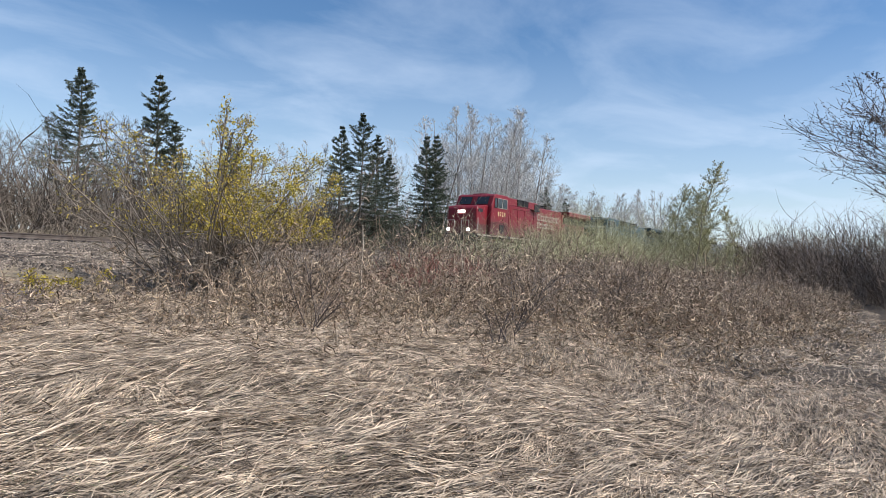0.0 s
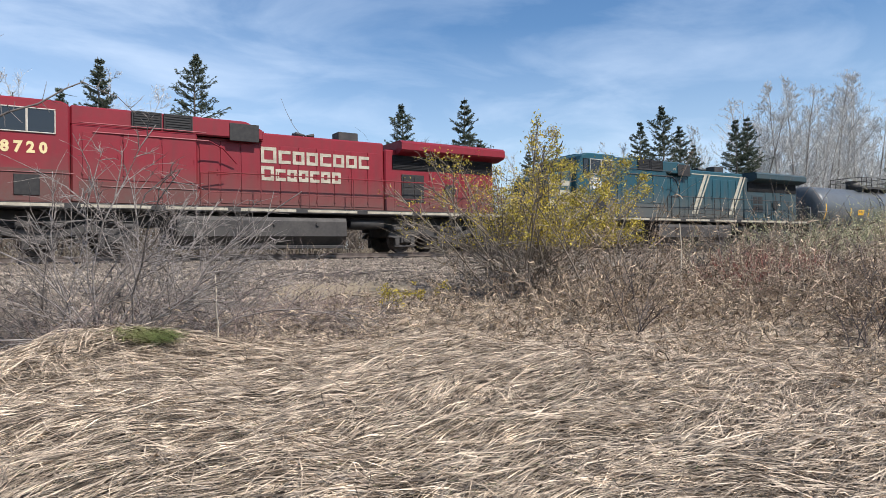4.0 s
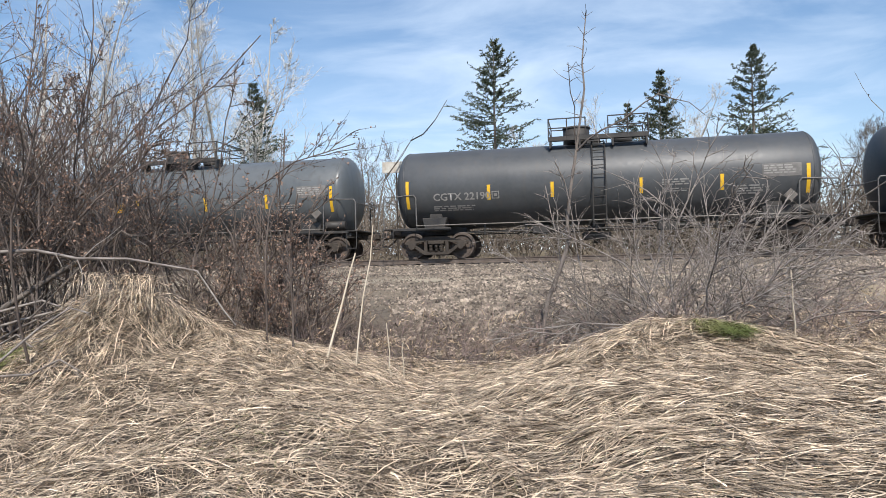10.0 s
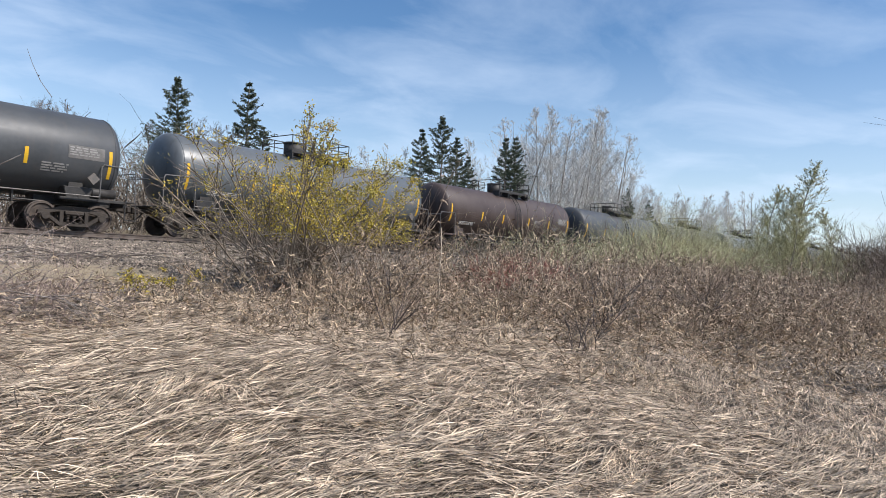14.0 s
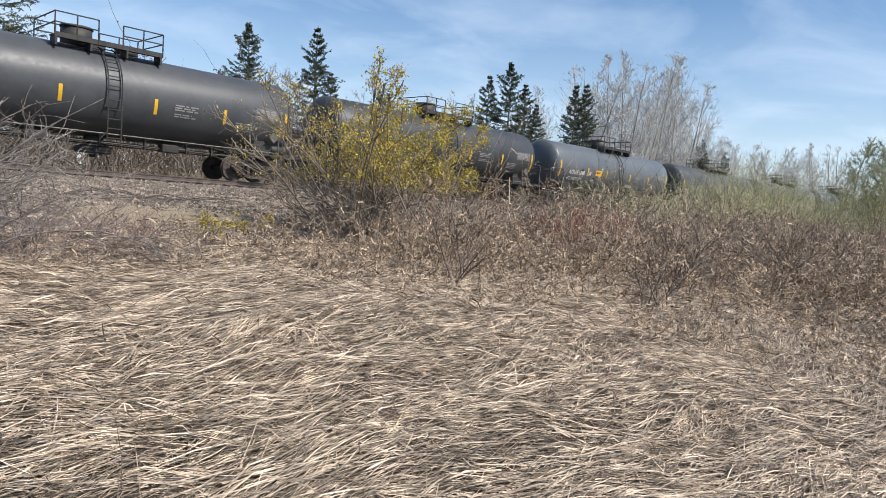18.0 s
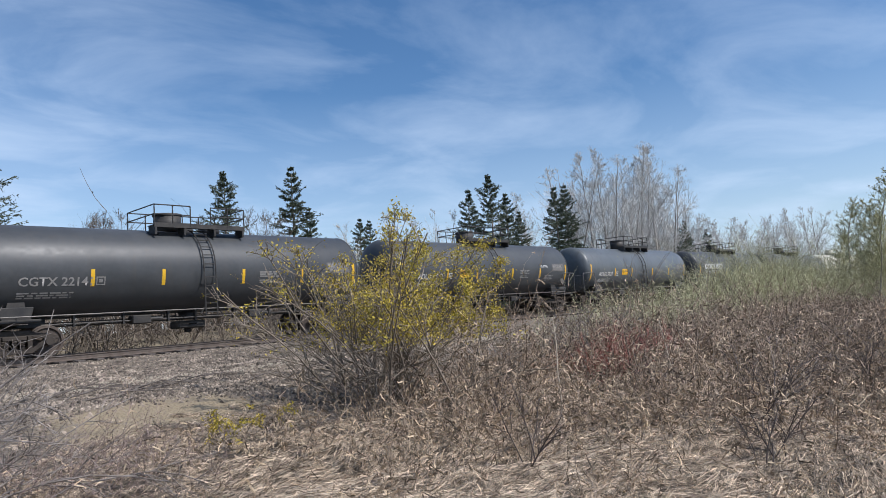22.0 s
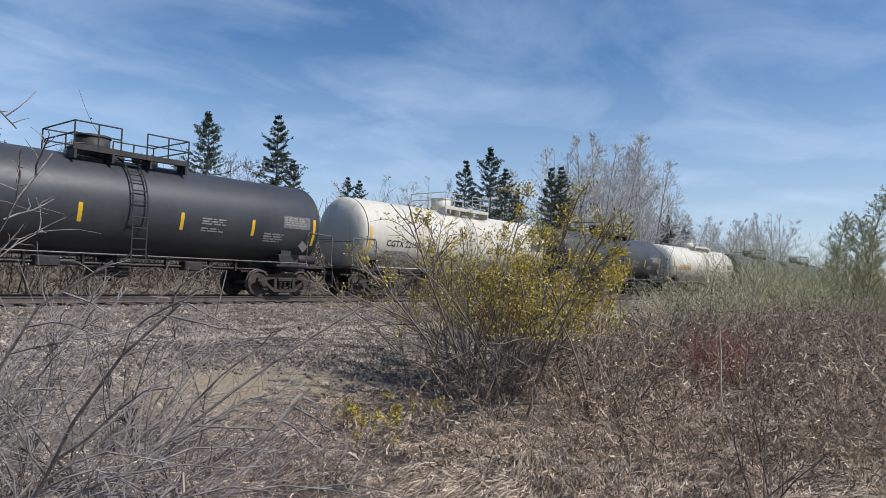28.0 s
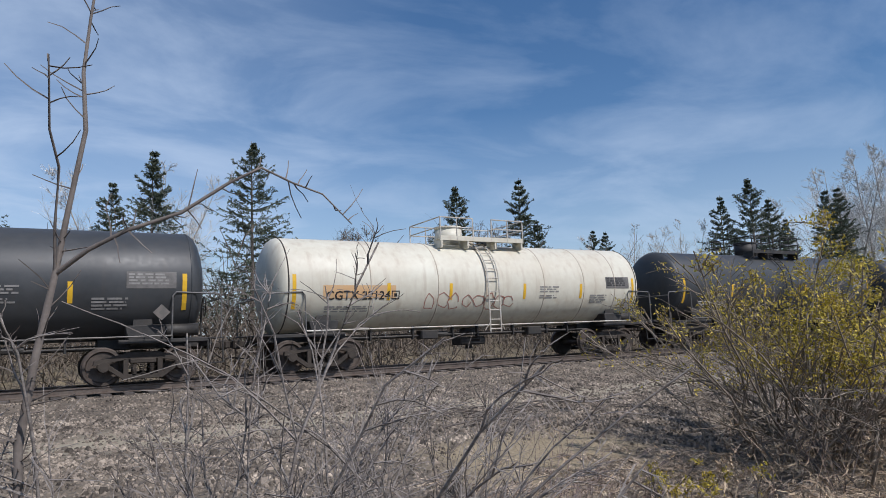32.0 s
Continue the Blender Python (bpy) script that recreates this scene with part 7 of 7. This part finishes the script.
tufts("green_grass", 211, [(0.95, 7.75, 0.6, -1.2), (1.1, 7.7, 0.5, -1.0), (-6.8, 6.0, 1.0, 1.2), (-7.3, 5.8, 1.0, 1.0)], 420, 0.55, 0.0045, "grass", "fresh green grass growing through the straw", 0.35)
sprouts = [(rs.uniform(-4, 4), rs.uniform(2.6, 5.0), 0.9, rs.uniform(0, 6)) for _ in range(90)]
tufts("grass_sprouts", 212, sprouts, 6, 0.22, 0.003, "sprout", "sparse green sprouts in the straw", 0.25)


# ---- red-brown brush in front of the bank ----
def brush(name, seed, n, xr, yr, inside, tall, mat_stem, label, leafy=3, thick=0.0032, leaf_name="brush_leaves"):
    r = np.random.default_rng(seed)
    x, y = r.uniform(*xr, n), r.uniform(*yr, n)
    dens = inside(x, y)
    ok = r.random(n) < dens
    x, y, dens = x[ok], y[ok], dens[ok]
    n = len(x)
    h = tall * (0.35 + 0.9 * r.random(n) ** 1.6) * (0.6 + 0.4 * dens) * np.clip(1 + 0.45 * waves(x, y, 48, 1.7), 0.45, 1.7) * (1 + 0.55 * smooth(6.0, 10.0, y) * smooth(6, 9, x))
    p = np.stack([x, y, height(x, y) - 0.02], 1)
    d = unit(np.stack([r.normal(0.15, 0.48, n), r.normal(-0.05, 0.48, n), np.ones(n)], 1))
    l0, d0 = shoot(r, p, d, h * 1.12, 6, 0.17, -0.02)
    far = np.clip(np.hypot(x, y) / 9.0, 1, 2.2)
    p1, d1, t1 = fork(r, l0, d0, 4, 0.2, 1.0, 0.75)
    l1, dd1 = shoot(r, p1, d1, np.repeat(h, 4) * 0.40 * r.uniform(0.4, 1.1, len(p1)), 3, 0.14, 0.05)
    wood = join_meshes([flat(r, l0, thick * far), flat(r, l1, np.repeat(thick * far, 4) * 0.7)])
    tagged(part(name, fast_mesh(name, *wood), mat_stem), label, "brush", kind="stuff")
    # dry leaves and grass caught in it
    m = n * leafy
    q = along(r, l0, m, 0.05)
    a = r.uniform(0, 6.283, m)
    dd = unit(np.stack([np.cos(a), np.sin(a), r.normal(-0.1, 0.5, m)], 1))
    ln = r.uniform(0.04, 0.16, m)
    l, _ = shoot(r, q, dd, ln, 3, 0.45, -0.25)
    w = np.clip(np.hypot(q[:, 0], q[:, 1]) / 9.0, 0.8, 2.0) * 0.0085
    tagged(part(leaf_name, fast_mesh(leaf_name, *flat(r, l, w)), "dry_leaf"), "dry pale leaves and grass caught in the brush", "dry grass", kind="stuff")


def right_zone(x, y):
    edge = np.interp(x, [4, 5.5, 6.5, 7.5, 9, 12, 16, 24, 34], [7.6, 5.8, 5.0, 3.7, 2.7, 2.0, 1.4, 0.3, -0.5])
    return smooth(edge - 0.3, edge + 1.0, y) * (1 - smooth(8.6, 11.4, y) * (1 - 0.45 * smooth(10, 14, x))) * (1 - smooth(11.6, 12.6, y)) * (0.3 + 0.7 * smooth(4.5, 8.0, x)) * np.clip(0.62 + 0.38 * waves(x, y, 44, 2.5) + 0.30 * waves(x, y, 47, 0.8), 0.12, 1)


def ditch_zone(x, y):
    return smooth(7.6, 8.6, y) * (1 - smooth(9.6, 11.4, y)) * (1 - smooth(3.5, 5.5, x)) * (0.7 + 0.3 * waves(x, y, 45, 2.0))


brush("red_brush", 220, 24000, (3.5, 38), (-0.5, 12.6), right_zone, 1.0, "twig_red", "dense red-brown leafless brush with dry grass", 10, 0.0042)
def skirt_zone(x, y):
    edge = np.interp(x, [4, 5.5, 6.5, 7.5, 9, 12, 16, 24, 34], [7.6, 5.8, 5.0, 3.7, 2.7, 2.0, 1.4, 0.3, -0.5])
    return smooth(edge - 2.2, edge - 0.6, y) * (1 - smooth(edge, edge + 0.8, y)) * np.clip(0.5 + 0.5 * waves(x, y, 49, 1.2), 0, 1)


brush("skirt_brush", 223, 9000, (3.5, 24), (-1.5, 8.4), skirt_zone, 0.42, "twig_red", "sparse low stems standing in the matted grass", 6, 0.003, "skirt_leaves")
def fall_zone(x, y):
    return 0.8 * smooth(7.6, 8.3, y) * (1 - smooth(9.8, 11.0, y)) * (1 - smooth(-5.0, -3.2, x)) * (0.75 + 0.25 * waves(x, y, 46, 2.0))


brush("deadfall_brush", 222, 9000, (-16, -3), (7.4, 11.0), fall_zone, 1.25, "umber_twig", "dark tangled leafless brush behind the fallen branches", 1, 0.0032, "deadfall_grass")
brush("ditch_brush", 221, 7000, (-14, 5.5), (7.6, 11.4), ditch_zone, 0.75, "twig_purple", "thin purple-brown saplings in the ditch", 1, 0.0028, "ditch_grass")


# ---- a blank white board on a post behind the track ----
sign = tagged(new("track_sign"), "blank white board on a grey metal post", "sign")
sign.matrix_basis = pose(-8.26, 27.5, float(height(-8.26, 27.5)) - 0.05)
SIGN_Z = 5.74 - float(height(-8.26, 27.5)) + 0.05


def board_mesh(bm):
    box(bm, -0.62, 0.62, -0.02, 0.0, -0.24, 0.24, 0.012)


def post_tube(bm):
    rod(bm, (0, 0.04, 0), (0, 0.04, SIGN_Z + 0.2), 0.035, 8)


part("board", cached("sign_board", board_mesh), "white_rail", sign, "clean white sign board", pose(0, 0, SIGN_Z))
part("post", cached("sign_post", post_tube), "grimy_steel", sign)



def run(t):
    """How far the train has gone: nearly even speed, a trace slower in the middle."""
    return SPEED * t - (1.25 * math.sin(math.pi * (t - 9) / 23) if t > 9 else 0.0)


def motions():
    ts = [0, 1 / 30] + [k * 1.0 for k in range(1, 32)] + [32 - 1 / 30, 32]
    for thing, x0 in MOVING:
        walk(thing, [(t, pose(x0 - run(t), TY - float(bend(x0 - run(t))), ZR, 0, 0, slope(x0 - run(t)))) for t in ts])
    # wheels roll on the rail without slip
    for wheel, dx, r in SPINNING:
        walk(wheel, [(k / FPS, pose(dx, 0, r, 0, -math.degrees(run(k / FPS) / r), 0)) for k in range(0, 32 * FPS + 1)])


motions()
